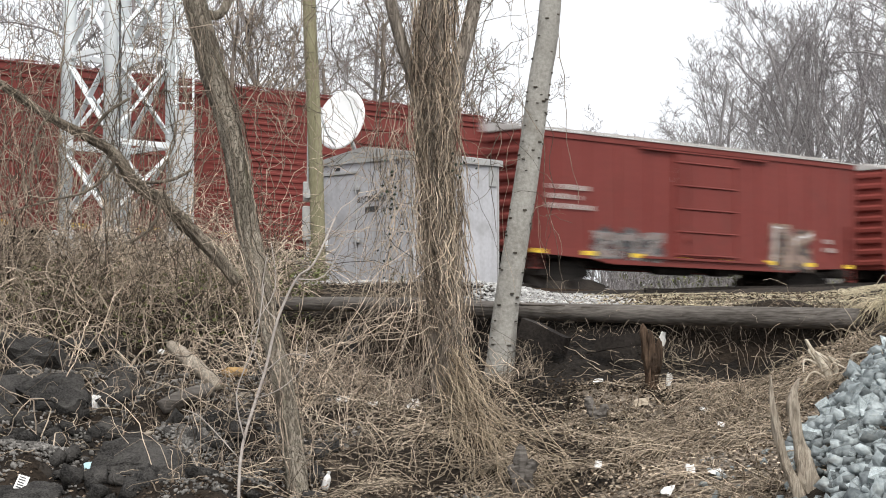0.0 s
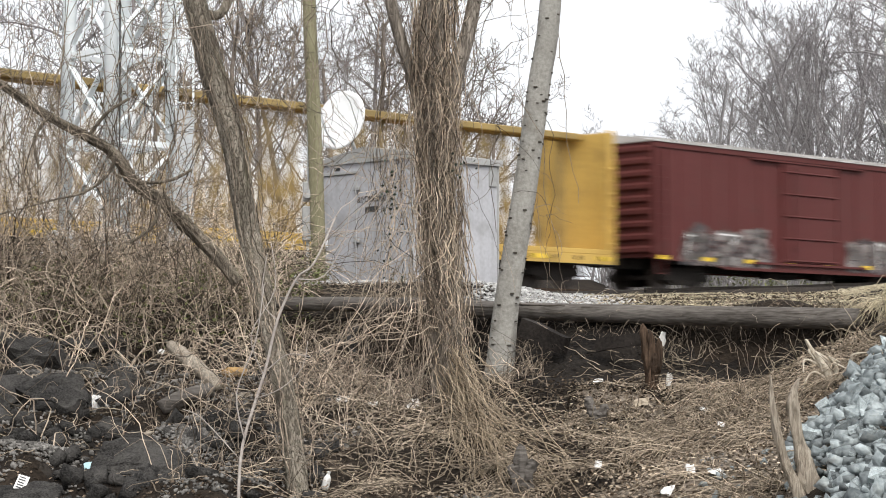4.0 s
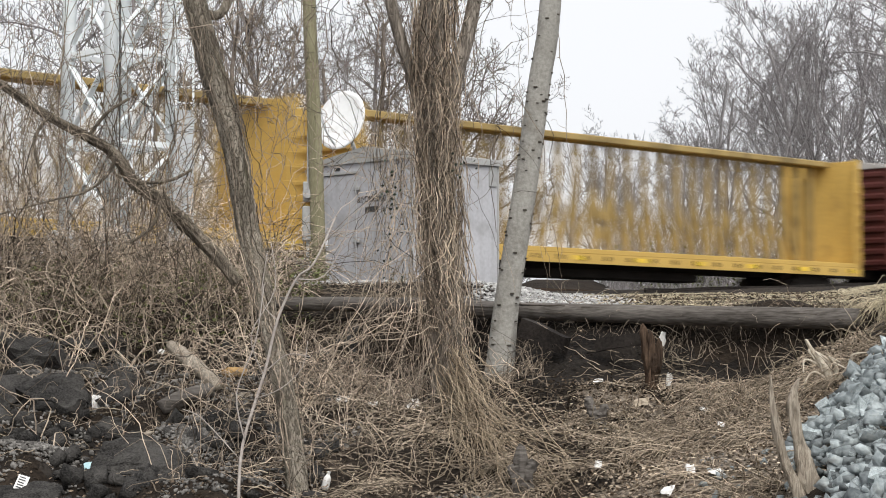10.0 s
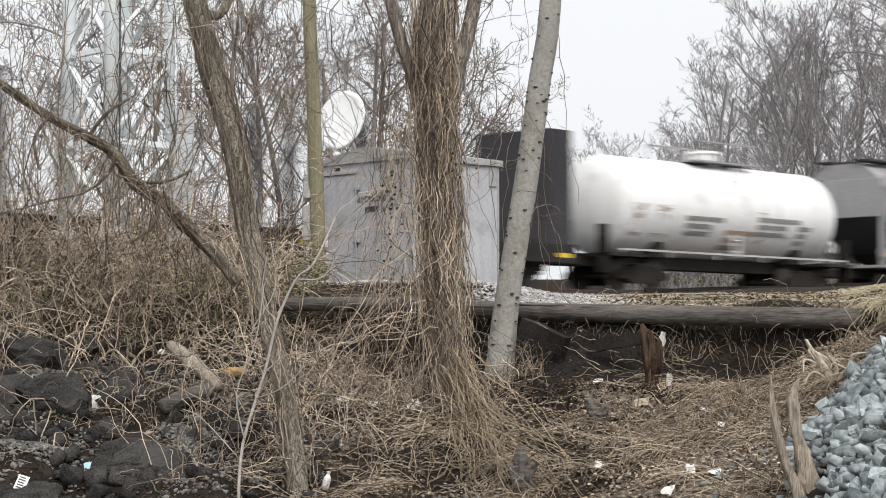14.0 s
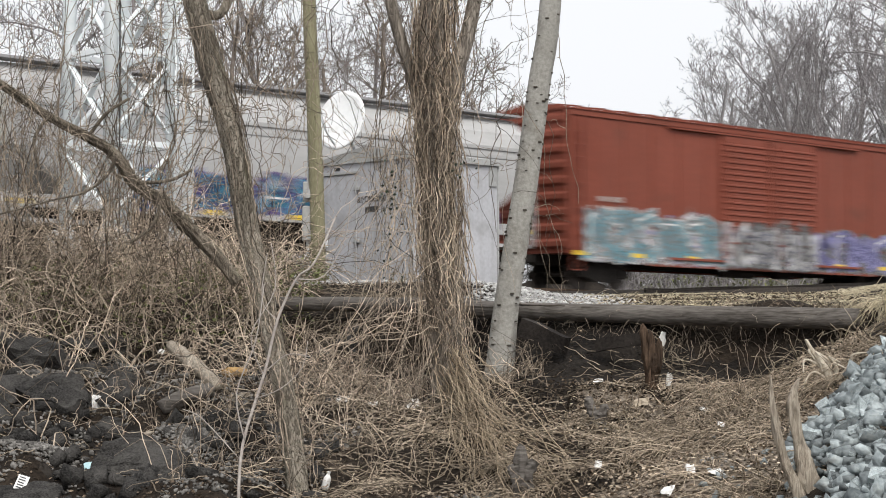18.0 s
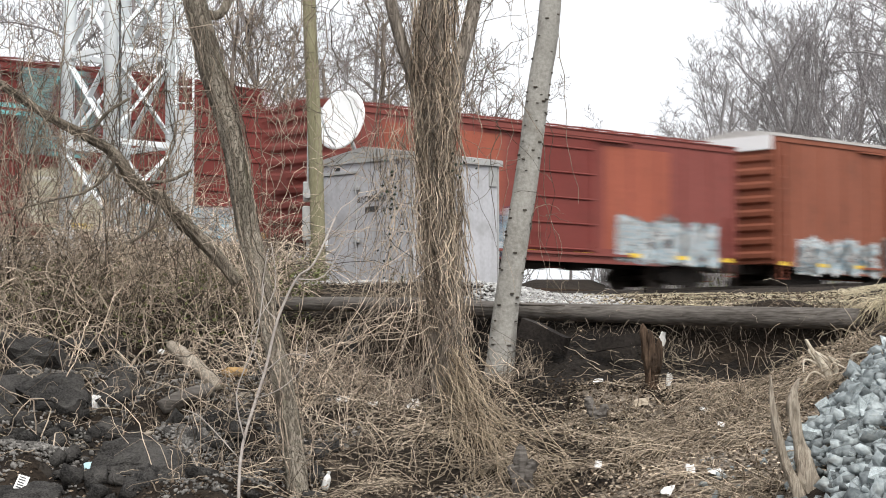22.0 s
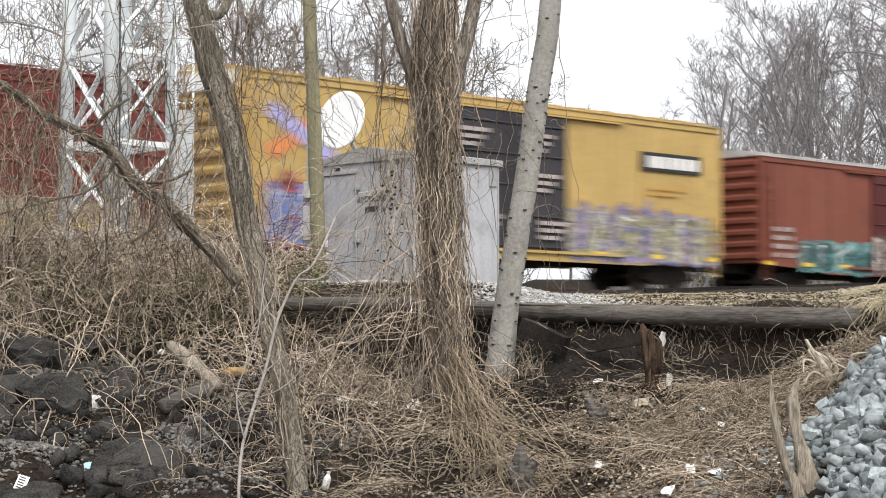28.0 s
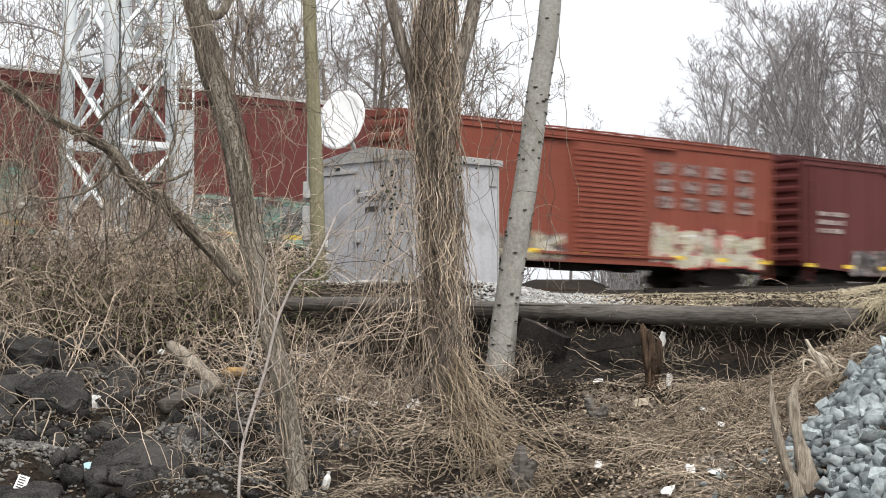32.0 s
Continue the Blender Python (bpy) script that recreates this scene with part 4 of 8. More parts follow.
def hopper(L, H, col, label, stripes=False, eave=4.15):
    car = thing("covered_hopper", label, "hopper car", "cars of the freight train")
    pt, w = PAINT[col], CAR_W / 2
    inset = 2.3
    zb = 1.65
    zs = zb + 0.58 * (eave - 0.5 - zb)
    body = MB()
    prof = [(-w + 0.1, zb), (-w + 0.02, zb + 0.5), (-w, 3.0), (-w + 0.04, eave - 0.4), (-w + 0.22, eave), (-0.7, H - 0.12), (0.7, H - 0.12), (w - 0.22, eave), (w - 0.04, eave - 0.4), (w, 3.0), (w - 0.02, zb + 0.5), (w - 0.1, zb)]
    m = len(prof)
    ends = []
    for y, z in prof:
        t = (zs - z) / (zs - zb)
        ends.append(0.02 + max(0.0, min(1.0, t)) * inset)
    verts = [(-L / 2 + e, y, z) for e, (y, z) in zip(ends, prof)] + [(L / 2 - e, y, z) for e, (y, z) in zip(ends, prof)]
    body.add(verts, [tuple(range(m)), tuple(range(m, 2 * m))[::-1]] + [(i, m + i, m + (i + 1) % m, (i + 1) % m) for i in range(m)])
    part("body", body, pt, car)
    ev = MB()
    for sgn in (-1, 1):
        ev.box(-L / 2, L / 2, min(sgn * w, sgn * (w - 0.08)), max(sgn * w, sgn * (w - 0.08)), eave - 0.5, eave - 0.4)
        if stripes:
            ev.box(-L / 2, L / 2, min(sgn * w, sgn * (w - 0.08)), max(sgn * w, sgn * (w - 0.08)), eave - 0.72, eave - 0.64)
    part("eave_rail", ev, pt, car)
    part("side_sill", MB().box(-L / 2, L / 2, -w, -w + 0.16, zb - 0.28, zb + 0.02, 0, 0.01).box(-L / 2, L / 2, w - 0.16, w, zb - 0.28, zb + 0.02, 0, 0.01), pt, car)
    for i in range(3):
        x = -L / 4 + i * L / 4
        bay = L / 9
        hp = MB().add([(x - bay, -w + 0.2, zb), (x + bay, -w + 0.2, zb), (x + bay, w - 0.2, zb), (x - bay, w - 0.2, zb), (x - 0.35, -0.45, 0.45), (x + 0.35, -0.45, 0.45), (x + 0.35, 0.45, 0.45), (x - 0.35, 0.45, 0.45)],
                      [(0, 1, 5, 4), (1, 2, 6, 5), (2, 3, 7, 6), (3, 0, 4, 7), (4, 5, 6, 7)])
        hp.box(x - 0.45, x + 0.45, -0.6, 0.6, 0.38, 0.5, 0, 0.01)
        part("outlet_bay", hp, under, car)
    for sgn in (-1, 1):
        ep = MB()
        for y in (-w + 0.08, w - 0.08):
            ep.bar((sgn * (L / 2 - 0.1), y, 1.1), (sgn * (L / 2 - 0.1), y, eave - 0.5), 0.12)
            ep.bar((sgn * (L / 2 - inset), y, 1.5), (sgn * (L / 2 - 0.9), y, zs), 0.1)
        ep.box(min(sgn * L / 2, sgn * (L / 2 - inset)), max(sgn * L / 2, sgn * (L / 2 - inset)), -w + 0.1, w - 0.1, 1.05, 1.14)
        part("end_frame", ep, pt, car)
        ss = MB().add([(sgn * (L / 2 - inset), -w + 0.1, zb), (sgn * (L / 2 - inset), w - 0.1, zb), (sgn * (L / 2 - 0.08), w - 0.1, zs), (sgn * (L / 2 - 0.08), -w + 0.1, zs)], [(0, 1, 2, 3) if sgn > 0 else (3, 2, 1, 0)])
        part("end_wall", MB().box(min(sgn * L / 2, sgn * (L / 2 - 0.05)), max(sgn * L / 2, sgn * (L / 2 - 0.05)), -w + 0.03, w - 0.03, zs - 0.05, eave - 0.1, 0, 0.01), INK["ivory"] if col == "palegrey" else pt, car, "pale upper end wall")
        # Charcoal puts the shade under the grey hopper's end into the paint.
        part("slope_sheet", ss, PAINT["charcoal"] if col != "palegrey" else pt, car, "sloping end sheet, shade painted in on the grey car")
        part("ladder", ladder_mesh(3.0).mesh("ladder", pt), None, car, at=pose(sgn * (L / 2 - 0.32), -w, 1.1))
    rw = MB()
    for y in (-0.75, 0.75):
        rw.box(-L / 2 - 0.1, L / 2 + 0.1, y - 0.28, y + 0.28, H - 0.06, H)
    for i in range(14):
        x = -L / 2 + 0.3 + i * (L - 0.6) / 13
        rw.bar((x, -1.02, H - 0.05), (x, 1.02, H - 0.05), 0.06)
    part("running_board", rw, PAINT["charcoal" if col != "palegrey" else "grey"], car, "grated running boards")
    for i in range(4):
        x = -L * 0.36 + i * L * 0.24
        part("hatch", MB().box(x - 1.2, x + 1.2, -0.42, 0.42, H - 0.14, H - 0.02, 0, 0.02), pt, car)
    part("underframe", MB().box(-L / 2, L / 2, -0.3, 0.3, 0.72, 1.05), under, car)
    running_gear(car, L, 1.9)
    reflectors(car, L, zb - 0.16, 7)
    return car


def bulkhead_flat(L, H, label):
    car = thing("bulkhead_flatcar", label, "flatcar", "cars of the freight train")
    pt, w = PAINT["soot"], CAR_W / 2
    part("deck", MB().box(-L / 2, L / 2, -w, w, 1.08, 1.22, 0, 0.01).box(-L / 2, L / 2, -w, -w + 0.12, 0.7, 1.1).box(-L / 2, L / 2, w - 0.12, w, 0.7, 1.1), pt, car)
    for sgn in (-1, 1):
        x = sgn * (L / 2 - 0.9)
        b = MB().box(min(x, x - sgn * 0.14), max(x, x - sgn * 0.14), -w + 0.1, w - 0.1, 1.2, H, 0, 0.02)
        bh = part("bulkhead", b, PAINT["charcoal"], car, "tall dark steel bulkhead")
        for y in (-1.2, -0.4, 0.4, 1.2):
            part("upright", MB().bar((x + sgn * 0.08, y, 1.2), (x + sgn * 0.08, y, H - 0.1), 0.14), PAINT["charcoal"], bh)
            part("brace", MB().bar((x + sgn * 0.85, y, 1.2), (x + sgn * 0.1, y, H - 0.5), 0.12), PAINT["charcoal"], bh)
        for y in (-w + 0.12, w - 0.12):
            part("side_plate", MB().box(min(x, x + sgn * 0.8), max(x, x + sgn * 0.8), y - 0.03, y + 0.03, 1.2, H - 0.02), PAINT["charcoal"], bh)
    tall = MB().box(-0.16, 0.16, -0.06, 0.06, 1.2, H - 0.25, 0, 0.015).mesh("side_stake", PAINT["charcoal"])
    for x in (-7.1, -1.75, 1.75):
        for y in (-w + 0.12, w - 0.12):
            part("side_stake", tall, None, car, "dark steel side stake", at=pose(x, y, 0))
    st = MB().box(-0.06, 0.06, -0.05, 0.05, 0.9, 1.3).mesh("stake_pocket", pt)
    for i in range(12):
        part("stake_pocket", st, None, car, at=pose(-L / 2 + 1.8 + i * (L - 3.6) / 11, -w - 0.02, 0))
    part("underframe", MB().box(-L / 2 + 0.2, L / 2 - 0.2, -0.5, 0.5, 0.5, 1.08), under, car)
    running_gear(car, L)
    reflectors(car, L, 0.9, 5)
    return car


TRAIN = []


def couple(car, t0, t1):
    """Puts a car in the train: its near side passes the middle of the view from t0 to t1 seconds."""
    TRAIN.append((car, (t0 + t1) / 2 * SPEED))
    return car


def span(t0, t1):
    return (t1 - t0) * SPEED


def add_box(t0, t1, H, col, **kw):
    return couple(boxcar(span(t0, t1), H, col, **kw), t0, t1)


add_box(-1.80, -0.90, 4.5, "maroon", label="maroon steel boxcar with a plain door")
c = add_box(-0.81, 0.085, 4.6, "oxide", door="ribbed", posts="ribs", label="oxide red boxcar with ribbed sides")
c = add_box(0.181, 1.086, 4.45, "oxide", roof=dusty, label="oxide red boxcar with pale tags and yellow reflectors")
graffiti(c, 3.2, 5.4, 0.75, 2.2, ["dust", "tan"], 2, 1, wide=0.2)
graffiti(c, -5.2, -2.0, 0.85, 1.7, ["dust", "grey"], 3, 2, wide=0.14)
lettering(c, -7.0, 2.75, 3, 1.9), lettering(c, -1.5, 3.5, 2, 0.6), lettering(c, 6.0, 1.7, 2, 0.7)
c = add_box(1.182, 2.08, 4.45, "brightred", door_col="plum", roof=dusty, label="red boxcar with a plum door and lime green graffiti")
graffiti(c, -7.5, -1.6, 0.7, 2.25, ["lime", "sky", "pink", "lilac"], 5, 3)
graffiti(c, -1.6, 1.6, 0.75, 2.1, ["teal", "navy", "pink", "purple"], 2, 4, wide=0.2)
graffiti(c, 1.6, 7.5, 0.7, 2.3, ["green", "lime", "navy", "green"], 4, 5, wide=0.45)
part("emblem", MB().tube([(5.9, -1.51, 3.6), (5.9, -1.53, 3.6)], 0.34, 24), INK["white"], c, "round white emblem")
lettering(c, -6.8, 2.6, 1, 1.2)
c = couple(tank_car(span(2.17, 3.03), 2.9, 3.97, "tankgrey", "dark grey tank car with stencils and yellow marks", 14.3, marks=((-6.4, 0.3, -0.3, "gold"), (-5.2, 2.0, 0.0, "grey"), (-3.1, 0.35, -0.35, "gold"), (-2.4, 1.2, -0.4, "black"), (-1.0, 0.4, -0.3, "grey"), (1.1, 0.9, 0.1, "grey"), (1.3, 0.5, -0.8, "gold"), (2.2, 0.4, -0.25, "gold"), (3.2, 0.8, -0.3, "gold"), (4.6, 0.4, -0.4, "gold"), (5.6, 1.2, -0.1, "grey"))), 2.17, 3.03)
couple(centerbeam(span(3.11, 4.395), 4.55, "yellow centerbeam lumber flatcar running empty"), 3.11, 4.395)
c = add_box(4.49, 5.385, 4.5, "maroon", roof=dusty, label="dark maroon boxcar with grey tags")
graffiti(c, -6.5, -2, 0.8, 2.0, ["grey", "dust"], 3, 7, wide=0.2)
graffiti(c, 2, 7, 0.8, 2.0, ["grey", "dust"], 3, 8, wide=0.2)
c = add_box(5.47, 6.352, 4.55, "blue", door="ribbed", door_col="plum", roof=dusty, label="faded light blue boxcar with red and white graffiti")
graffiti(c, -7.3, -1.9, 0.75, 2.1, ["white", "pink", "dust", "white"], 4, 9)
graffiti(c, -1.5, 1.5, 0.75, 1.9, ["white", "grey", "navy"], 2, 10, wide=0.2)
graffiti(c, 1.7, 5.6, 0.75, 1.95, ["red", "red", "white"], 2, 11, wide=0.4)
graffiti(c, 5.2, 7.3, 0.75, 1.9, ["tan", "gold", "grey"], 2, 12)
part("lettering_panel", MB().box(-5.6, -2.2, -1.535, -1.525, 3.2, 3.75), INK["black"], c, "dark painted panel")
c = add_box(6.45, 7.325, 4.6, "salmon", door_w=3.4, door_col="plum", label="faded salmon boxcar with cream and blue graffiti")
graffiti(c, -6.6, -1.6, 0.75, 2.3, ["cream", "blue"], 4, 13, wide=0.35)
graffiti(c, 1.5, 6.6, 0.75, 2.3, ["cream", "blue", "blue"], 4, 14, wide=0.35)
lettering(c, -1.2, 3.0, 3, 0.7), lettering(c, -0.3, 2.2, 1, 0.9)
c = add_box(7.42, 8.34, 4.5, "brightred", door="ribbed", roof=dusty, label="bright red boxcar with tan tags")
graffiti(c, -7.3, -2.2, 0.75, 2.2, ["white", "pink", "dust", "white"], 4, 15)
graffiti(c, -1.4, 2.0, 0.75, 1.6, ["dust", "white"], 2, 16, wide=0.2)
graffiti(c, 2.0, 7.4, 0.75, 1.9, ["dust", "teal", "white", "pink"], 4, 17)
lettering(c, -2.6, 2.6, 2, 0.7)
couple(centerbeam(span(8.453, 9.72), 4.55, "yellow centerbeam lumber flatcar running empty"), 8.453, 9.72)
couple(centerbeam(span(9.824, 11.1), 4.55, "yellow centerbeam lumber flatcar running empty"), 9.824, 11.1)
c = add_box(11.19, 12.1, 4.5, "darkmaroon", roof=dusty, label="very dark maroon boxcar with an orange tag")
graffiti(c, -5.4, -1.6, 0.8, 2.3, ["gold", "orange", "tan"], 3, 18, wide=0.3)
graffiti(c, 2.2, 7.2, 0.75, 1.4, ["dust", "grey"], 4, 19, wide=0.14)
lettering(c, -7.1, 2.3, 4, 1.4)
c = add_box(12.19, 13.1, 4.5, "orange", door="ribbed", roof=None, label="orange boxcar with turquoise graffiti")
graffiti(c, -6.6, -1.3, 0.75, 2.2, ["mint", "blue", "teal"], 5, 20, wide=0.4)
graffiti(c, -1.4, 2.0, 0.75, 1.9, ["purple", "navy", "pink"], 2, 21, wide=0.25)
graffiti(c, 1.7, 6.3, 0.75, 2.1, ["mint", "blue", "teal"], 3, 22, wide=0.45)
graffiti(c, 6.0, 7.6, 0.75, 1.9, ["pink", "pink"], 1, 23)
lettering(c, 2.6, 3.6, 3, 2.6, 0.16, INK["black"]), lettering(c, -6.6, 2.4, 2, 0.9), lettering(c, -6.3, 3.7, 4, 0.9, 0.2, INK["tan"])
couple(bulkhead_flat(span(13.18, 14.3), 4.45, "empty black bulkhead flatcar with yellow reflectors"), 13.18, 14.3)
couple(tank_car(span(14.39, 15.08), 3.0, 4.05, "white", "white tank car with brown spill stains", 10.9, True, "grey", ((-2.6, 1.8, -0.4, "grey"), (0.9, 2.2, -0.3, "grey"), (3.0, 0.7, -0.5, "grey"), (-0.6, 1.6, -0.75, "tan"))), 14.39, 15.08)
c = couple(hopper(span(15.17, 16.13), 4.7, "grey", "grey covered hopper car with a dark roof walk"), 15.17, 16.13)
lettering(c, -7, 2.6, 3, 0.9, 0.14, INK["black"])
c = couple(hopper(span(16.21, 17.15), 4.7, "palegrey", "pale grey covered hopper car with a small blue emblem"), 16.21, 17.15)
part("emblem", MB().box(4.2, 5.9, -1.53, -1.515, 3.0, 3.45), INK["blue"], c, "blue painted emblem panel")
lettering(c, 1.5, 2.3, 3, 1.0, 0.12, INK["grey"]), lettering(c, 3.6, 2.0, 2, 0.6, 0.16, INK["black"])
c = couple(hopper(span(17.23, 18.2), 4.75, "palegrey", "cream-grey covered hopper car with teal graffiti along the sill", True), 17.23, 18.2)
graffiti(c, -5.6, 7.0, 1.5, 2.5, ["navy", "cyan", "black", "purple"], 9, 24, wide=0.28)
lettering(c, -5.6, 3.0, 2, 0.8, 0.14, INK["grey"])
c = add_box(18.28, 19.347, 5.15, "brick", door_w=4.9, door="ribbed", label="tall brick red boxcar with wide ribbed doors and graffiti", end_top=None)
graffiti(c, -8.6, -2.2, 0.75, 2.35, ["grey", "cyan", "purple", "white"], 6, 25)
graffiti(c, -2.2, 2.4, 0.75, 2.2, ["white", "navy", "grey"], 4, 26, wide=0.22)
graffiti(c, 2.4, 9.0, 0.75, 2.1, ["lilac", "navy", "grey"], 6, 27)
lettering(c, -8.0, 2.5, 2, 1.0)
part("emblem", MB().box(8.6, 9.2, -1.53, -1.515, 2.6, 3.6), INK["white"], c, "white panel")
c = add_box(19.436, 20.504, 5.15, "brick", door_w=4.9, door="ribbed", end_top=whitepaint, label="tall brick red boxcar with pale and blue graffiti")
graffiti(c, -8.8, -5.2, 0.75, 2.3, ["cyan", "blue", "teal"], 3, 28)
graffiti(c, -5.3, -1.4, 0.75, 2.2, ["cream", "white", "cream"], 6, 29)
graffiti(c, -1.5, 2.3, 0.75, 2.35, ["white", "sky"], 3, 60, wide=0.25)
graffiti(c, 2.5, 9.0, 0.75, 2.2, ["sky", "cyan", "white"], 5, 30)
lettering(c, -8.2, 2.5, 2, 1.2), lettering(c, 8.0, 3.5, 5, 0.7, 0.2)
c = add_box(20.6, 21.657, 4.62, "oxide", posts="ribs", label="rust red boxcar with horizontal ribs and teal painted letters")
mb = MB()
OUT = {"C": [[(0.9, 0.95), (0.3, 1), (0, 0.7), (0, 0.3), (0.3, 0), (0.9, 0.05)]], "O": [[(0.2, 0), (0, 0.3), (0, 0.75), (0.25, 1), (0.7, 1), (0.9, 0.7), (0.9, 0.3), (0.7, 0), (0.2, 0)]],
       "H": [[(0, 0), (0, 1)], [(0.85, 0), (0.85, 1)], [(0, 0.5), (0.85, 0.5)]],        "R": [[(0, 0), (0, 1), (0.75, 1), (0.85, 0.75), (0.7, 0.5), (0, 0.5)], [(0.4, 0.5), (0.85, 0)]], "T": [[(0, 1), (0.9, 1)], [(0.45, 1), (0.45, 0)]]}
for k, (ch, x) in enumerate((("C", -7.9), ("R", -6.6), ("O", -5.4), ("T", -4.2), ("O", -1.4), ("C", 0.05), ("H", 1.35), ("O", 2.8))):
    mb = MB()
    for line in OUT[ch]:
        stroke(mb, [(x + px * 1.3, 2.5 + 0.012 * (x + 8.5) + pz * 1.7) for px, pz in line], 0.26, -CAR_W / 2 - 0.09 - 0.0006 * k, 0)
        stroke(mb, [(x + px * 1.3, 2.5 + 0.012 * (x + 8.5) + pz * 1.7) for px, pz in line], 0.06, -CAR_W / 2 - 0.096 - 0.0006 * k, 1)
    part("graffiti_letter", mb, [INK["teal"], PAINT["oxide"]], c, "big teal outlined letter")
graffiti(c, 2.6, 5.4, 0.8, 2.2, ["cream", "white", "cream"], 2, 31, wide=0.4)
graffiti(c, 5.2, 8.8, 0.75, 1.7, ["sky", "grey", "white"], 4, 32, wide=0.2)
c = add_box(21.794, 22.72, 4.55, "fadedred", door_col="oxide", label="faded red boxcar with paler patches and white graffiti")
for x0, x1 in ((2.0, 4.9), (-6.6, -2.2)):
    part("paler_patch", MB().box(x0, x1, -CAR_W / 2 + 0.03, -CAR_W / 2 + 0.038, 1.15, 4.1), PAINT["tomato"], c, "paler repainted patch")
graffiti(c, -6.8, -1.4, 0.75, 2.15, ["white", "sky", "navy"], 5, 33, wide=0.3)
graffiti(c, 2.6, 7.2, 0.75, 2.1, ["white", "sky", "grey"], 3, 34, wide=0.35)
lettering(c, -6.7, 2.3, 1, 1.1)
c = add_box(22.83, 23.712, 5.1, "brown", end_top=whitepaint, roof=dusty, label="tall red-brown boxcar with a white band at the end")
graffiti(c, -6.4, -2.0, 0.75, 1.9, ["white", "sky", "white"], 4, 35, wide=0.35)
graffiti(c, -1.8, 1.8, 0.75, 2.2, ["dust", "black", "tan"], 3, 36)
graffiti(c, 1.8, 7.2, 0.75, 2.15, ["grey", "black", "white"], 6, 37, wide=0.18)
part("lettering_panel", MB().box(0.6, 1.3, -1.6, -1.575, 3.2, 3.5), INK["cream"], c, "small cream panel on the door")
c = add_box(23.828, 24.714, 4.95, "umber", posts="posts", end_top=whitepaint, label="tall brown boxcar with teal graffiti and side posts")
graffiti(c, -7.4, -2.2, 0.75, 2.35, ["mint", "teal", "black"], 5, 38)
graffiti(c, -2.2, 2.2, 0.75, 1.9, ["dust", "black", "pink"], 4, 39, wide=0.2)
graffiti(c, 2.2, 7.4, 0.75, 1.7, ["teal", "black", "dust"], 5, 40, wide=0.18)
lettering(c, -6.9, 3.4, 5, 1.0, 0.18)
c = couple(tank_car(span(24.8, 25.49), 2.5, 3.5, "black", "glossy black tank car with white lettering and yellow marks", 10.6, marks=((-4.9, 0.3, -0.35, "gold"), (-4.6, 3.0, 0.3, "white"), (-4.1, 2.0, -0.05, "white"), (-0.9, 0.3, -0.35, "gold"), (2.6, 0.5, -0.1, "yellow"), (3.3, 1.3, 0.05, "grey"), (2.2, 1.0, -0.45, "grey"), (0.6, 0.9, 0.3, "grey"))), 24.8, 25.49)
c = add_box(25.585, 26.472, 5.15, "tomato", end_top=whitepaint, door_w=3.6, label="tall tomato red boxcar with a white-topped end and tan tags")
graffiti(c, -5.6, -1.9, 0.75, 1.8, ["tan", "dust"], 4, 41, wide=0.2)
graffiti(c, -1.6, 1.8, 0.75, 2.2, ["cream", "dust", "white"], 3, 42, wide=0.22)
graffiti(c, 2.2, 6.8, 0.75, 1.9, ["grey", "white"], 4, 43, wide=0.3)
lettering(c, -6.8, 2.6, 4, 2.6)
c = add_box(26.565, 27.5, 4.5, "oxide", posts="ribs", label="oxide red boxcar with a muddy yellow and teal lower side")
graffiti(c, 1.6, 7.4, 0.7, 1.6, ["gold", "teal", "tan"], 5, 44)
c = add_box(27.6, 28.677, 5.08, "yellow", door_w=4.8, door_col="charcoal", end_top=whitepaint, label="tall yellow boxcar with black double doors and graffiti")
graffiti(c, -8.4, -2.4, 0.75, 2.6, ["lilac", "blue", "white", "red"], 6, 45, wide=0.35)
graffiti(c, 2.5, 9.2, 0.75, 2.4, ["cream", "black", "gold", "lilac"], 7, 46, wide=0.22)
mb = MB()
stroke(mb, [(-8.2, 3.1), (-6.4, 4.1)], 0.4, -CAR_W / 2 - 0.012, 0)
stroke(mb, [(-8.2, 4.1), (-6.4, 3.1)], 0.4, -CAR_W / 2 - 0.015, 1)
part("emblem", mb, [INK["orange"], INK["lilac"]], c, "crossed orange and lilac rails emblem")
mb = MB().box(5.6, 8.4, -1.545, -1.53, 3.5, 4.05, 0)
x = 5.9
for w in (0.3, 0.34, 0.2, 0.28, 0.3, 0.32, 0.3):
    mb.box(x, x + w, -1.555, -1.545, 3.6, 3.94, 1)
    x += w + 0.05
part("emblem", mb, [INK["black"], INK["white"]], c, "black lettering panel with white blocks")
for x, z in ((-2.0, 4.1), (0.6, 4.1), (-1.9, 2.6), (0.8, 3.0), (-1.5, 1.8), (1.2, 1.7)):
    mb = MB()
    for i in range(3):
        mb.box(x, x + 1.2 - 0.2 * i, -1.64, -1.615, z - i * 0.2, z - i * 0.2 + 0.11)
    part("stencil_mark", mb, stencil, c, "white stencil block on the black door")
lettering(c, 5.9, 2.95, 2, 2.3, 0.1, INK["gold"])
c = add_box(28.785, 29.661, 4.42, "rust", roof=dusty, door_col="maroon", label="oxide red boxcar with large pale scrawls")
graffiti(c, -5.6, -1.6, 0.75, 1.8, ["teal", "dust", "teal"], 4, 47)
graffiti(c, -1.5, 1.7, 0.75, 2.2, ["tan", "white", "dust"], 3, 48, wide=0.2)
graffiti(c, 1.9, 7.0, 0.75, 1.6, ["white", "sky", "pink", "teal"], 5, 49, wide=0.2)
mb = MB()
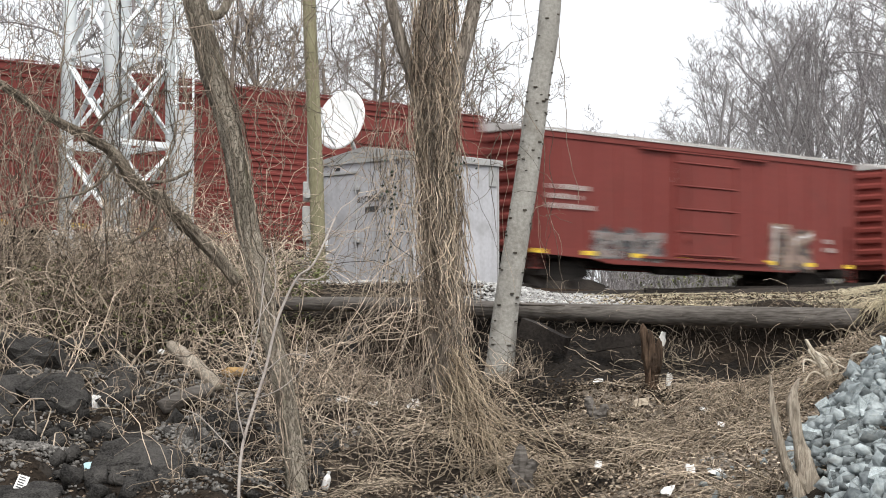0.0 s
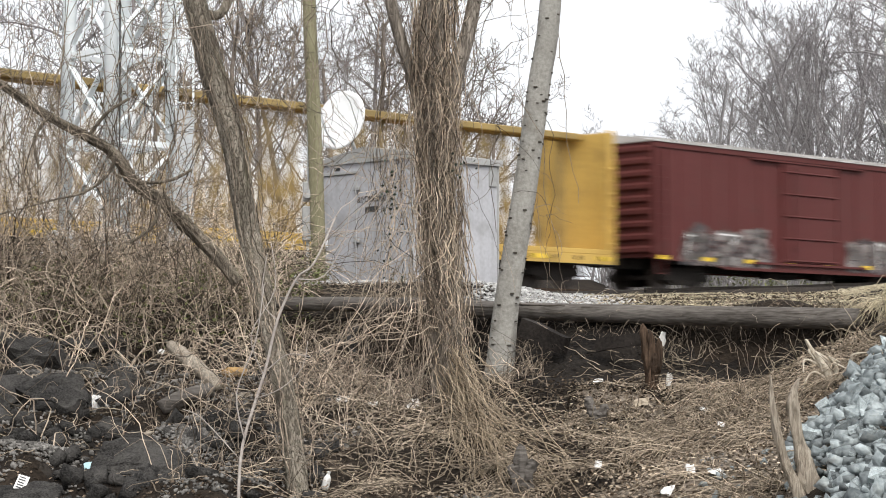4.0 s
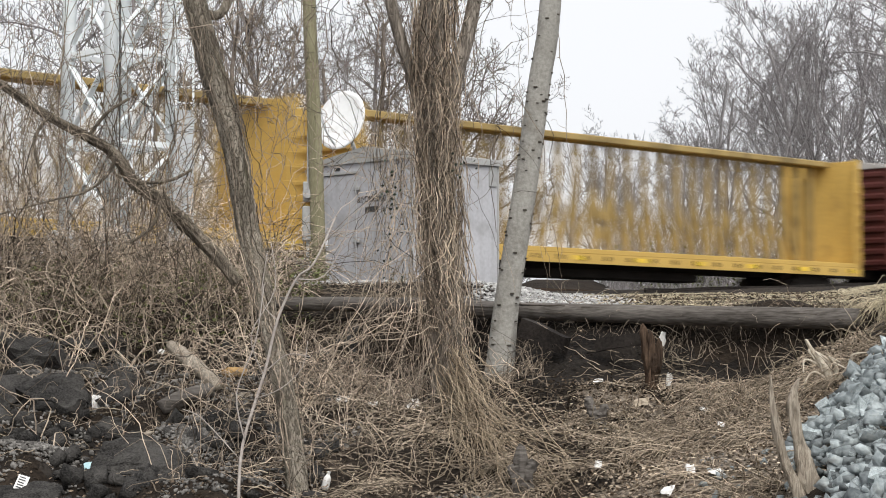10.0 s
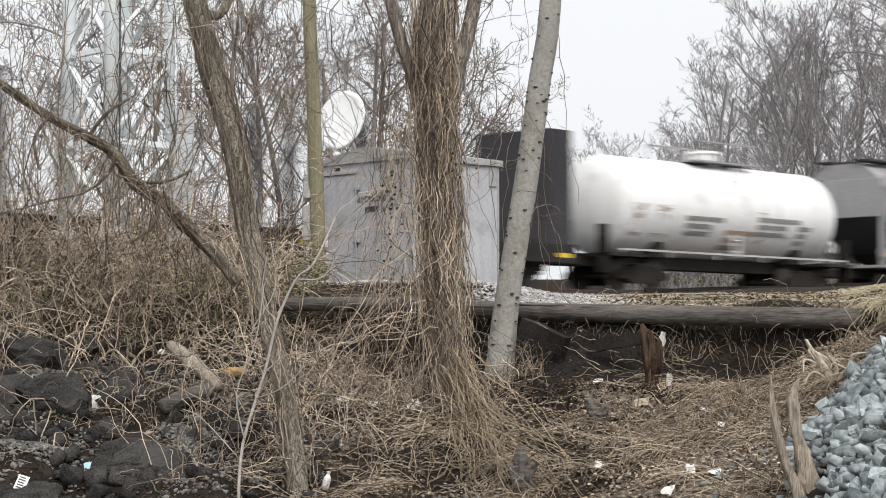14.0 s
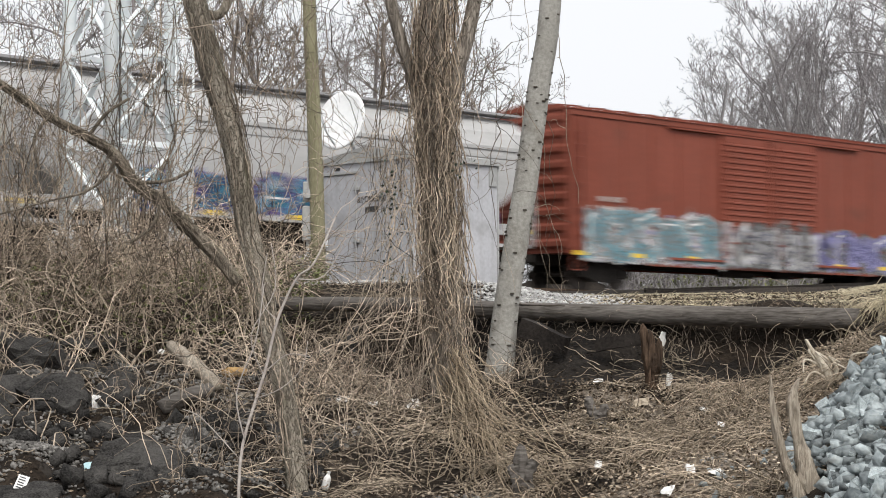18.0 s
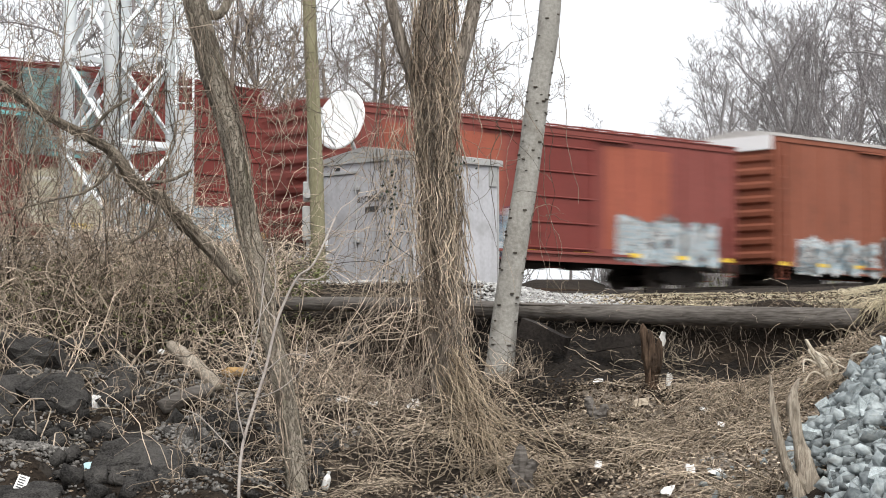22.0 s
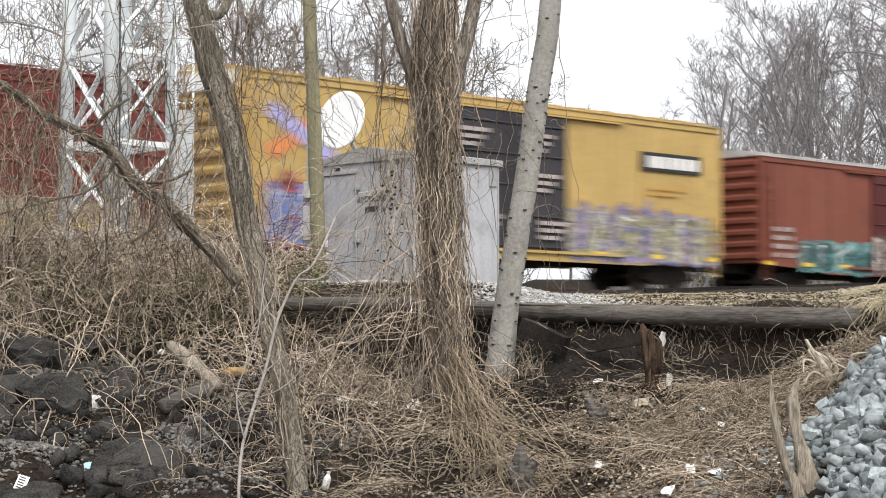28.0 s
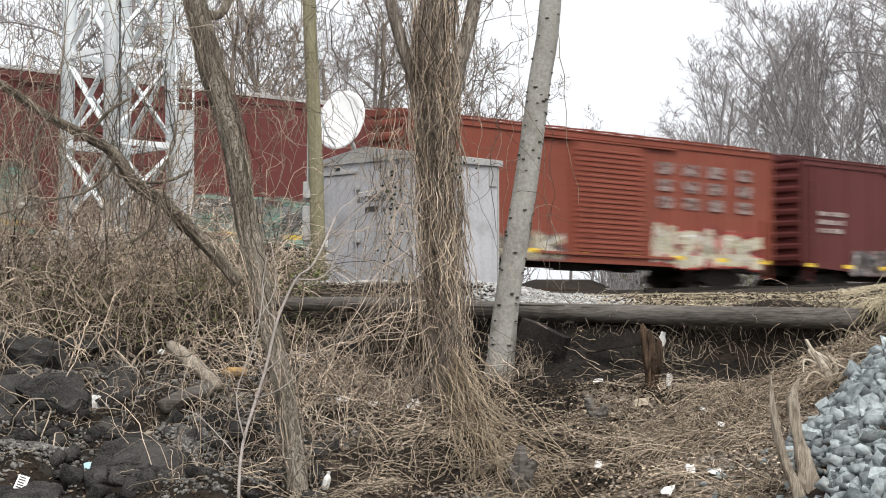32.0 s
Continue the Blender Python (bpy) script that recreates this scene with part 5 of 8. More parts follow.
stroke(mb, [(1.75, 2.2), (1.7, 3.0), (1.95, 3.8), (2.5, 4.1), (3.0, 3.8), (3.3, 3.0), (3.5, 2.2), (3.6, 1.4)], 0.34, -CAR_W / 2 - 0.012, 0)
stroke(mb, [(1.8, 3.1), (2.5, 3.0), (3.1, 2.4)], 0.26, -CAR_W / 2 - 0.013, 0)
stroke(mb, [(3.6, 1.6), (3.75, 2.8), (4.2, 3.9)], 0.3, -CAR_W / 2 - 0.0135, 0)
part("graffiti", mb, sprayed(["white", "dust"], 71, 2.0, 0.65, False), c, "large pale scrawl")
mb = MB()
stroke(mb, [(5.4, 1.9), (6.2, 2.4), (6.8, 3.2), (7.0, 4.0)], 0.34, -CAR_W / 2 - 0.014, 0)
part("graffiti", mb, sprayed(["dust", "white"], 72, 2.0, 0.65, False), c, "large pale scrawl")
lettering(c, -7.0, 2.0, 4, 1.4)
c = couple(hopper(span(29.755, 30.886), 4.6, "palegrey", "large pale grey covered hopper car"), 29.755, 30.886)
lettering(c, -7.6, 3.0, 3, 0.8, 0.14, INK["grey"]), lettering(c, 5.0, 2.3, 2, 1.0, 0.12, INK["black"])
c = add_box(30.99, 31.852, 4.45, "russet", roof=dusty, label="oxide red boxcar with dark green and white tags")
graffiti(c, -6.4, -2.4, 0.75, 2.2, ["grey", "cream", "mint"], 4, 50)
graffiti(c, -1.4, 1.4, 0.75, 2.0, ["dust", "tan"], 3, 51, wide=0.2)
graffiti(c, 1.7, 5.8, 0.75, 1.9, ["black", "white", "mint"], 3, 52, wide=0.3)
lettering(c, -6.8, 2.0, 4, 1.3), lettering(c, -0.4, 2.9, 1, 0.7)
c = add_box(31.93, 32.827, 4.5, "brick", door="ribbed", label="brick red boxcar with a ribbed door and cream tags")
graffiti(c, 2.0, 7.2, 0.75, 1.9, ["cream", "white", "red"], 5, 53, wide=0.3)
graffiti(c, -6.5, -1.8, 0.75, 1.5, ["cream", "dust"], 4, 54, wide=0.18)
for i, x in enumerate((2.2, 3.4, 4.6, 6.0)):
    part("lettering_panel", MB().box(x, x + 0.7, -1.535, -1.515, 3.45, 3.8).box(x, x + 0.7, -1.535, -1.515, 2.95, 3.3).box(x, x + 0.7, -1.535, -1.515, 2.45, 2.8), sprayed(["dust", "dust"], 80 + i, 2.0, 0.3, False), c, "faded pale block letters")
lettering(c, -6.8, 2.4, 3, 1.2)
c = add_box(32.91, 33.8, 4.45, "maroon", label="maroon boxcar with white stencils")
lettering(c, -6.8, 2.6, 3, 1.6)
graffiti(c, -5, -1.8, 0.75, 1.6, ["dust", "grey"], 3, 55, wide=0.2)


# ---- helpers for plants and stones ----
RS = np.random.RandomState(7)


def gz(x, y):
    return float(ground_z(np.array([x]), np.array([y]))[0])


def wander(start, head, length, k, curl, droop, rs=RS, kink=0.22):
    """Paths of many stems: each starts at start, heads along head, curls and droops."""
    n = len(start)
    D = np.repeat((head / np.linalg.norm(head, axis=1, keepdims=True))[:, None], k - 1, 1)
    D = D + np.cumsum(rs.normal(0, curl, (n, k - 1, 3)), 1)
    D = D + rs.normal(0, kink, (n, k - 1, 3))
    D[:, :, 2] -= np.asarray(droop).reshape(-1, 1) * np.linspace(0, 1, k - 1)[None]
    D /= np.linalg.norm(D, axis=2, keepdims=True) + 1e-9
    P = np.concatenate([start[:, None], start[:, None] + np.cumsum(D * (np.asarray(length)[:, None, None] / (k - 1)), 1)], 1)
    return P


def stuff(name, sets, mat, label, category, parent=None):
    co, q = merged(sets)
    ob = part(name, quads_mesh(name, co, q, mat), None, parent)
    return tagged(ob, label, category, kind="stuff")


def taper(n, k, r0, r1, rs=RS):
    return (r0 + (r1 - r0) * rs.rand(n))[:, None] * np.linspace(1, 0.45, k)[None]


def above(P, lift=0.01):
    g = ground_z(P[..., 0], P[..., 1])
    P[..., 2] = np.maximum(P[..., 2], g + lift)
    return P


def trunk_tube(path, radii, seed, sides=30, per=14, rough=0.06, freq=3.0):
    """A trunk with an uneven, furrowed outline."""
    pts, rad = [], []
    path = [Vector(p) for p in path]
    m = len(path)
    for i in range((m - 1) * per + 1):
        t = i / per
        a = min(int(t), m - 2)
        f = t - a
        p0, p1, p2, p3 = path[max(a - 1, 0)], path[a], path[a + 1], path[min(a + 2, m - 1)]
        pts.append(0.5 * (2 * p1 + (p2 - p0) * f + (2 * p0 - 5 * p1 + 4 * p2 - p3) * f * f + (3 * p1 - p0 - 3 * p2 + p3) * f ** 3))
        rad.append(radii[a] * (1 - f) + radii[a + 1] * f)
    mb = MB().tube(pts, rad, sides)
    out = []
    for i, v in enumerate(mb.v):
        j, k = i // sides, i % sides
        c = pts[min(j, len(pts) - 1)]
        d = Vector(v) - c
        a = 2 * math.pi * k / sides
        u = Vector((math.cos(a) * freq, math.sin(a) * freq, j * 0.9 / per + seed * 3.7))
        q = noise.noise(u * 0.7) + 0.5 * noise.noise(u * 1.9)
        ridge = 0.5 - abs(noise.noise(Vector((math.cos(a) * 6, math.sin(a) * 6, j * 1.3 / per + seed)))) * 2.2
        out.append(tuple(c + d * (1 + rough * (1.3 * q + ridge))))
    mb.v = out
    return mb


# ---- bare trees ----
def bare_tree(seed, h, r0, counts=(9, 7, 6, 4), spread=0.75, low=0.22, sides=(8, 5, 4, 3, 3), shrink=(0.55, 0.5, 0.5, 0.5), min_r=0.011):
    """Trunk and crown of a leafless tree, as vertex and quad sets."""
    rs = np.random.RandomState(seed)
    K = 7
    levels = [[]]
    p = np.array([0.0, 0.0, -0.3])
    d = np.array([rs.normal(0, 0.06), rs.normal(0, 0.06), 1.0])
    pts = [p]
    for i in range(K - 1):
        d = d + rs.normal(0, 0.07, 3) * np.array([1, 1, 0.2])
        d /= np.linalg.norm(d)
        p = p + d * h * 0.75 / (K - 1)
        pts.append(p)
    levels[0].append((np.array(pts), r0, h * 0.75))
    for L, cnt in enumerate(counts):
        nxt = []
        for P, r, ln in levels[-1]:
            for j in range(cnt):
                t = (low if L == 0 else 0.15) + (1 - (low if L == 0 else 0.15)) * (j + rs.rand()) / cnt
                x = t * (K - 1)
                a = min(int(x), K - 2)
                f = x - a
                s = P[a] * (1 - f) + P[a + 1] * f
                tan = P[a + 1] - P[a]
                tan = tan / (np.linalg.norm(tan) + 1e-9)
                side = np.cross(tan, rs.normal(0, 1, 3))
                side /= np.linalg.norm(side) + 1e-9
                d = tan * (1 - spread * 0.5) + side * spread + np.array([0, 0, 0.28])
                d /= np.linalg.norm(d)
                l2 = ln * shrink[L] * rs.uniform(0.6, 1.15) * (1.15 - 0.5 * t)
                r2 = max(min_r, r * (1 - 0.6 * t) * rs.uniform(0.4, 0.62))
                q = [s]
                for i in range(K - 1):
                    d = d + rs.normal(0, 0.16 + 0.04 * L, 3) + np.array([0, 0, 0.06])
                    d /= np.linalg.norm(d)
                    q.append(q[-1] + d * l2 / (K - 1))
                nxt.append((np.array(q), r2, l2))
        levels.append(nxt)
    sets = []
    for L, br in enumerate(levels):
        P = np.array([b[0] for b in br])
        if L >= 3:
            P = P[:, ::2]
        R = np.array([b[1] for b in br])[:, None] * np.linspace(1, 0.45 if L else 0.5, P.shape[1])[None]
        sets.append(strands(P, np.maximum(R, min_r * 0.75), sides[L]))
    return merged(sets[:2]), merged(sets[2:])


# trees stand beyond the track; a lane that crosses it keeps a gap between the two woods
protos = []
places_right = [(13.5, 100, 15), (16.5, 96, 17), (19.5, 102, 19), (22.5, 95, 20), (25.5, 104, 22), (15.5, 112, 16), (19, 116, 19), (23, 113, 22), (27, 117, 24), (21, 93, 16), (17.8, 92, 12), (24.5, 98, 17), (13.2, 106, 12), (11.6, 98, 9.5), (14.5, 93, 10), (22, 124, 23), (18, 105, 17), (20.6, 99, 16), (23.8, 103, 19), (7.3, 87, 5.5), (8.4, 91, 7), (9.6, 88, 7.5), (10.8, 93, 9), (8.9, 97, 8), (12.2, 90, 8.5), (11.4, 86, 6), (7.4, 96, 6.5), (6.4, 89, 7.5), (7.2, 93, 8.5), (5.9, 95, 7.5)]
places_left = [(-11.5, 74, 17), (-7.4, 80, 17), (-2.6, 84, 15), (-14.5, 80, 18)]
places_scrub = [(-10.2, 72, 11), (-7.0, 68, 12), (-5.6, 74, 12), (-3.9, 68, 11), (-2.2, 73, 13), (-0.6, 69, 11.5), (0.9, 74, 12), (1.2, 70, 9)]
for i in range(5):
    protos.append(bare_tree(100 + i, 16.0, 0.12 + 0.012 * i, counts=(11, 7, 6, 4), min_r=0.012))
trunks = [quads_mesh("trunk", *q[0], twig, smooth=True) for q in protos]
crowns = [quads_mesh("crown", *q[1], twig) for q in protos]
for side, rows in (("right", places_right), ("left", places_left)):
    for i, (x, y, h) in enumerate(rows):
        k = i % 5
        t = thing("bare_tree", "tall leafless grey tree with a dense twiggy crown" if h > 15 else "small leafless grey tree at the wood's edge", "tree", "bare trees behind the track")
        t.matrix_basis = pose(x, y, gz(x, y), 0, 0, 67 * i) @ Matrix.Scale(h / 16.0, 4)
        part("trunk", trunks[k], None, t)
        part("crown", crowns[k], None, t, "bare grey twigs")

fine = [bare_tree(140 + i, 11.0, 0.11, counts=(11, 7, 6, 4), spread=0.85, low=0.1, min_r=0.009) for i in range(4)]
trunks = [quads_mesh("trunk", *q[0], browntwig, smooth=True) for q in fine]
crowns = [quads_mesh("crown", *q[1], browntwig) for q in fine]
for i, (x, y, h) in enumerate(places_scrub):
    t = thing("scrub_tree", "leafless brown tree with a tangle of fine twigs", "tree", "scrub trees behind the track")
    t.matrix_basis = pose(x, y, gz(x, y), 0, 0, 83 * i) @ Matrix.Scale(h / 11.0, 4)
    part("trunk", trunks[i % 4], None, t)
    part("crown", crowns[i % 4], None, t, "tangle of fine brown twigs")

# brushwood along the far side of the track
rs = np.random.RandomState(21)
sets = []
for s0, s1, n0, n1, cnt, hh in ((-32, 60, 9, 30, 1500, 4.2), (-30, 60, 6.5, 13, 2600, 1.3), (-32, 24, 10, 26, 800, 5.0), (24, 60, 10, 24, 1300, 4.6)):
    s, nn = rs.uniform(s0, s1, cnt), rs.uniform(n0, n1, cnt)
    X, Y = MID.x + s * CT - nn * ST, MID.y + s * ST + nn * CT
    ok = np.abs(X - 0.058 * Y) > 1.7
    X, Y = X[ok], Y[ok]
    cnt = len(X)
    start = np.stack([X, Y, ground_z(X, Y)], 1)
    head = np.stack([rs.normal(0, 0.3, cnt), rs.normal(0, 0.3, cnt), np.ones(cnt)], 1)
    P = wander(start, head, rs.uniform(0.35, 1.0, cnt) * hh, 7, 0.13, rs.uniform(0, 0.5, cnt), rs)
    sets.append(strands(P, taper(cnt, 7, 0.012, 0.03, rs)))
    # side shoots
    a = rs.randint(2, 6, cnt * 3)
    src = P[np.repeat(np.arange(cnt), 3), a]
    head = np.stack([rs.normal(0, 0.7, cnt * 3), rs.normal(0, 0.7, cnt * 3), rs.uniform(0.1, 1, cnt * 3)], 1)
    sets.append(strands(wander(src, head, rs.uniform(0.3, 1.3, cnt * 3) * hh / 4, 4, 0.2, np.zeros(cnt * 3), rs), taper(cnt * 3, 4, 0.008, 0.014, rs)))
stuff("brushwood", sets, twig, "leafless grey brushwood beyond the track", "brush")
# some evergreen leaves low in the far brush
n = 9000
s, nn = np.concatenate([rs.normal(31, 2.5, n // 2), rs.normal(42, 5, n // 2)]), rs.uniform(11, 20, n)
X, Y = MID.x + s * CT - nn * ST, MID.y + s * ST + nn * CT
ok = np.abs(X - 0.058 * Y) > 2.2
X, Y = X[ok], Y[ok]
n = len(X)
clump = grid_noise(X, Y, 2.2, 55) + 0.5
Z = ground_z(X, Y) + np.abs(rs.normal(0, 1, n)) * 2.0 * clump
a, b = rs.normal(0, 1, (n, 3)), rs.normal(0, 1, (n, 3))
a /= np.linalg.norm(a, axis=1, keepdims=True)
b = np.cross(a, b)
b /= np.linalg.norm(b, axis=1, keepdims=True)
cen = np.stack([X, Y, Z], 1)
co = np.stack([cen - a * 0.09, cen - b * 0.045, cen + a * 0.09, cen + b * 0.045], 1).reshape(-1, 3)
tagged(part("evergreen_brush", quads_mesh("evergreen_brush", co, np.arange(n * 4).reshape(-1, 4), greenleaf)), "patches of evergreen leaves in the far brush", "brush", kind="stuff")

# ---- signal hut ----
hut = thing("signal_hut", "grey steel railway signal hut with a low gable roof", "hut", at=pose(-0.59, 38.0, 2.72, 0, 0, TURN))
HX, HY, HZ = 2.34, 2.55, 2.58
walls = MB().box(0, HX, 0, HY, 0.0, HZ, 0, 0.012)
part("wall", walls, hutgrey, hut)
part("plinth", MB().box(-0.06, HX + 0.06, -0.06, HY + 0.06, -0.3, 0.04, 0, 0.02), concrete, hut, "pale concrete footing")
e = 0.05
roof = MB().prism([(-e, HZ), (HY + e, HZ), (HY + e, HZ + 0.1), (HY / 2, HZ + 0.3), (-e, HZ + 0.1)], -e, HX + e)
part("roof", roof, hutroof, hut, "galvanised low gable roof")
for y0, y1 in ((-e - 0.012, -e), (HY + e, HY + e + 0.012)):
    part("eave_trim", MB().box(-e - 0.01, HX + e + 0.01, y0, y1, HZ - 0.02, HZ + 0.09), hutroof, hut)
door = part("door", MB().box(-0.035, 0.005, 1.5, 2.42, 0.1, HZ - 0.22, 0, 0.008), hutgrey, hut, "flush grey steel door")
part("drip_strip", MB().box(-0.06, 0, 1.45, 2.46, HZ - 0.2, HZ - 0.16), hutroof, hut)
for z in (1.05, 2.05):
    part("hinge", MB().box(-0.06, 0.0, 1.4, 1.56, z, z + 0.07, 0, 0.01).tube([(-0.055, 1.49, z - 0.05), (-0.055, 1.49, z + 0.12)], 0.018, 8), hutroof, door)
part("handle", MB().box(-0.07, -0.03, 2.3, 2.36, 1.0, 1.14, 0, 0.01), whitepaint, door)
part("door_edge", MB().box(-0.045, -0.03, 1.485, 1.5, 0.12, HZ - 0.25), hutroof, door)
part("vent", MB().box(-0.02, 0.0, 2.0, 2.14, HZ - 0.12, HZ - 0.05), blackpaint, hut)
hasp = MB().box(HX - 0.28, HX - 0.08, -0.03, 0.0, HZ - 0.42, HZ - 0.02, 0, 0.008)
part("hasp", hasp, hutroof, hut, "galvanised hasp plate")
part("hasp_ring", MB().tube([(HX - 0.22, -0.05, HZ - 0.02), (HX - 0.22, -0.05, HZ + 0.1), (HX - 0.14, -0.05, HZ + 0.1), (HX - 0.14, -0.05, HZ - 0.02)], 0.012, 6), galv, hut)
for x0 in (0.0, HX - 0.05):
    part("corner_trim", MB().box(x0, x0 + 0.05, -0.012, 0.0, 0.04, HZ), hutroof, hut)


def words(body, size, mat, parent, m):
    cu = bpy.data.curves.new("lettering", "FONT")
    cu.body, cu.size, cu.extrude = body, size, 0.004
    tmp = bpy.data.objects.new("lettering", cu)
    scene.collection.objects.link(tmp)
    dg = bpy.context.evaluated_depsgraph_get()
    me = bpy.data.meshes.new_from_object(tmp.evaluated_get(dg))
    bpy.data.objects.remove(tmp)
    me.materials.clear()
    me.materials.append(mat)
    return part("lettering", me, None, parent, "black stencilled lettering", at=m)


face = Matrix(((0, 0, -1, -0.006), (-1, 0, 0, 1.56), (0, 1, 0, 1.815), (0, 0, 0, 1)))
words("A&Y CROSSING", 0.17, blackpaint, hut, face @ Matrix.Diagonal((0.74, 1, 1, 1)))
mb = MB()
y = 1.27
for w in (0.07, 0.03, 0.07, 0.07, 0.07):
    mb.box(-0.008, -0.002, y - w, y, 1.62, 1.73)
    y -= w + 0.012
part("lettering", mb, blackpaint, hut, "plain black stencil blocks")

# ---- satellite dish on its mast ----
dish = thing("satellite_dish", "white offset satellite dish on a mast behind the hut", "satellite dish", at=pose(-2.03, 41.3, gz(-2.03, 41.3)))
part("mast", MB().tube([(0.25, 0.25, -0.2), (0.25, 0.25, 2.9), (0.12, 0.1, 3.25)], 0.045, 10), galv, dish)
bowl = MB()
R, seg, rings = 0.63, 36, 7
verts, faces = [], []
for off in (0.0, 0.025):
    for i in range(rings + 1):
        rr = R * i / rings
        for k in range(seg):
            a = 2 * math.pi * k / seg
            verts.append((rr * math.cos(a) * 0.92, rr * math.sin(a), 0.085 * (rr / R) ** 2 - off))
nn = (rings + 1) * seg
for o in (0, nn):
    for i in range(rings):
        for k in range(seg):
            q = (o + i * seg + k, o + i * seg + (k + 1) % seg, o + (i + 1) * seg + (k + 1) % seg, o + (i + 1) * seg + k)
            faces.append(q if o == 0 else q[::-1])
for k in range(seg):
    a, b = rings * seg + k, rings * seg + (k + 1) % seg
    faces.append((a, b, nn + b, nn + a))
bowl.add(verts, faces)
aim = Vector((-0.48, -0.74, 0.24)).normalized()
tilt = aim.to_track_quat("Z", "Y").to_matrix().to_4x4()
bowl_at = Matrix.Translation((0, 0, 6.36 - gz(-2.03, 41.3))) @ tilt
part("reflector_bowl", bowl, dishpaint, dish, "white dish bowl streaked with dirt", True, bowl_at)
armb = Vector((0, 0, 6.36 - gz(-2.03, 41.3)))
low_pt = armb + tilt.to_3x3() @ Vector((0.0, -0.55, 0.13))
feed = armb + aim * 0.72 + Vector((-0.1, 0, 0.0))
part("feed_arm", MB().tube([low_pt, low_pt.lerp(feed, 0.5) + Vector((0, 0, -0.1)), feed], 0.02, 8), galv, dish)
part("feed_horn", MB().tube([feed - aim * 0.09, feed, feed + aim * 0.12], [0.06, 0.05, 0.045], 12).box(feed.x - 0.05, feed.x + 0.05, feed.y - 0.05, feed.y + 0.05, feed.z, feed.z + 0.12, 0, 0.01), whitepaint, dish, "white feed horn")
part("bracket", MB().box(-0.02, 0.22, 0.02, 0.22, 6.15 - gz(-2.03, 41.3), 6.5 - gz(-2.03, 41.3), 0, 0.02), galv, dish)

# ---- wooden pole with meter boxes ----
pole = thing("utility_pole", "weathered greenish wooden pole beside the hut", "utility pole", at=pose(-2.28, 37.4, gz(-2.28, 37.4)))
part("shaft", trunk_tube([(0.02, 0, -0.4), (-0.02, 0, 1.4), (-0.1, 0, 3.4), (-0.2, 0, 5.6), (-0.3, 0, 8.5)], [0.135, 0.132, 0.127, 0.12, 0.11], 3, 28, 12, 0.015), polewood, pole, "", True)
part("meter_box", MB().box(-0.3, -0.12, 0.02, 0.22, 0.85, 1.5, 0, 0.02), hutroof, pole, "grey steel breaker box")
part("meter", MB().tube([(-0.2, -0.06, 1.72), (-0.2, 0.06, 1.72)], 0.085, 14).box(-0.29, -0.11, 0.05, 0.2, 1.58, 1.95, 0, 0.02), hutroof, pole, "round electric meter in its socket")
part("conduit", MB().tube([(-0.2, 0.1, -0.1), (-0.2, 0.1, 0.85)], 0.03, 8).tube([(-0.2, 0.1, 1.95), (-0.19, 0.1, 4.5), (-0.3, 0.1, 8.0)], 0.022, 8), galv, pole, "pale steel conduit")

# ---- lattice tower ----
tx, ty = -6.4, 40.05
tower = thing("lattice_tower", "white-painted steel lattice tower with a ladder", "tower", at=pose(tx, ty, 0))
legs = [(-1.03, 0.05), (0.05, -1.15), (1.13, -0.05), (-0.03, 1.15)]


def leg_at(i, z):
    x, y = legs[i]
    q = 1.0 - (z - 4.0) * 0.016
    return Vector((x * q, y * q, z))


z_base = gz(tx, ty)
for i in range(4):
    part("leg", MB().tube([leg_at(i, 4.05), leg_at(i, 14.5)], [0.14, 0.135], 14), towerpaint, tower, "", True)
    b = leg_at(i, 4.1)
    part("footing", MB().box(b.x - 0.3, b.x + 0.3, b.y - 0.3, b.y + 0.3, z_base - 0.3, 4.02, 0, 0.04), concrete, tower, "pale concrete pier")
    part("base_plate", MB().box(b.x - 0.2, b.x + 0.2, b.y - 0.2, b.y + 0.2, 4.02, 4.07, 0, 0.01), galv, tower)
levels_z = [4.2, 5.72, 7.5, 9.3, 11.1, 12.9, 14.4]
for z in levels_z[1:]:
    for i in range(4):
        a, b = leg_at(i, z), leg_at((i + 1) % 4, z)
        part("girt", MB().bar(a, b, 0.11, 0.11), towerpaint, tower)
for z0, z1 in zip(levels_z, levels_z[1:]):
    for i in range(4):
        j = (i + 1) % 4
        for k, (p0, p1) in enumerate(((leg_at(i, z0 + 0.1), leg_at(j, z1 - 0.1)), (leg_at(j, z0 + 0.1), leg_at(i, z1 - 0.1)))):
            m = (p0 + p1).normalized() * 0.03 * (k * 2 - 1)
            m.z = 0
            part("brace", MB().bar(p0 + m, p1 + m, 0.115, 0.03), towerpaint, tower)
lx, ly = 1.36, -0.3
lad = part("ladder", MB().bar((lx - 0.17, ly, 4.1), (lx - 0.17, ly, 14), 0.04).bar((lx + 0.17, ly, 4.1), (lx + 0.17, ly, 14), 0.04), towerpaint, tower, "steel climbing ladder")
rung = MB().tube([(-0.17, 0, 0), (0.17, 0, 0)], 0.014, 6).mesh("rung", towerpaint)
for i in range(30):
    part("rung", rung, None, lad, at=pose(lx, ly, 4.3 + i * 0.32))
part("climb_guard", MB().box(lx - 0.2, lx + 0.2, ly - 0.08, ly - 0.04, 4.1, 6.4, 0, 0.01), galv, tower, "galvanised sheet guard over the ladder's foot")
part("cable", MB().tube([(0.25, -1.2, 4.0), (0.22, -1.15, 9.0), (0.2, -1.1, 14.4)], 0.018, 6), blackpaint, tower, "black cable up the leg")

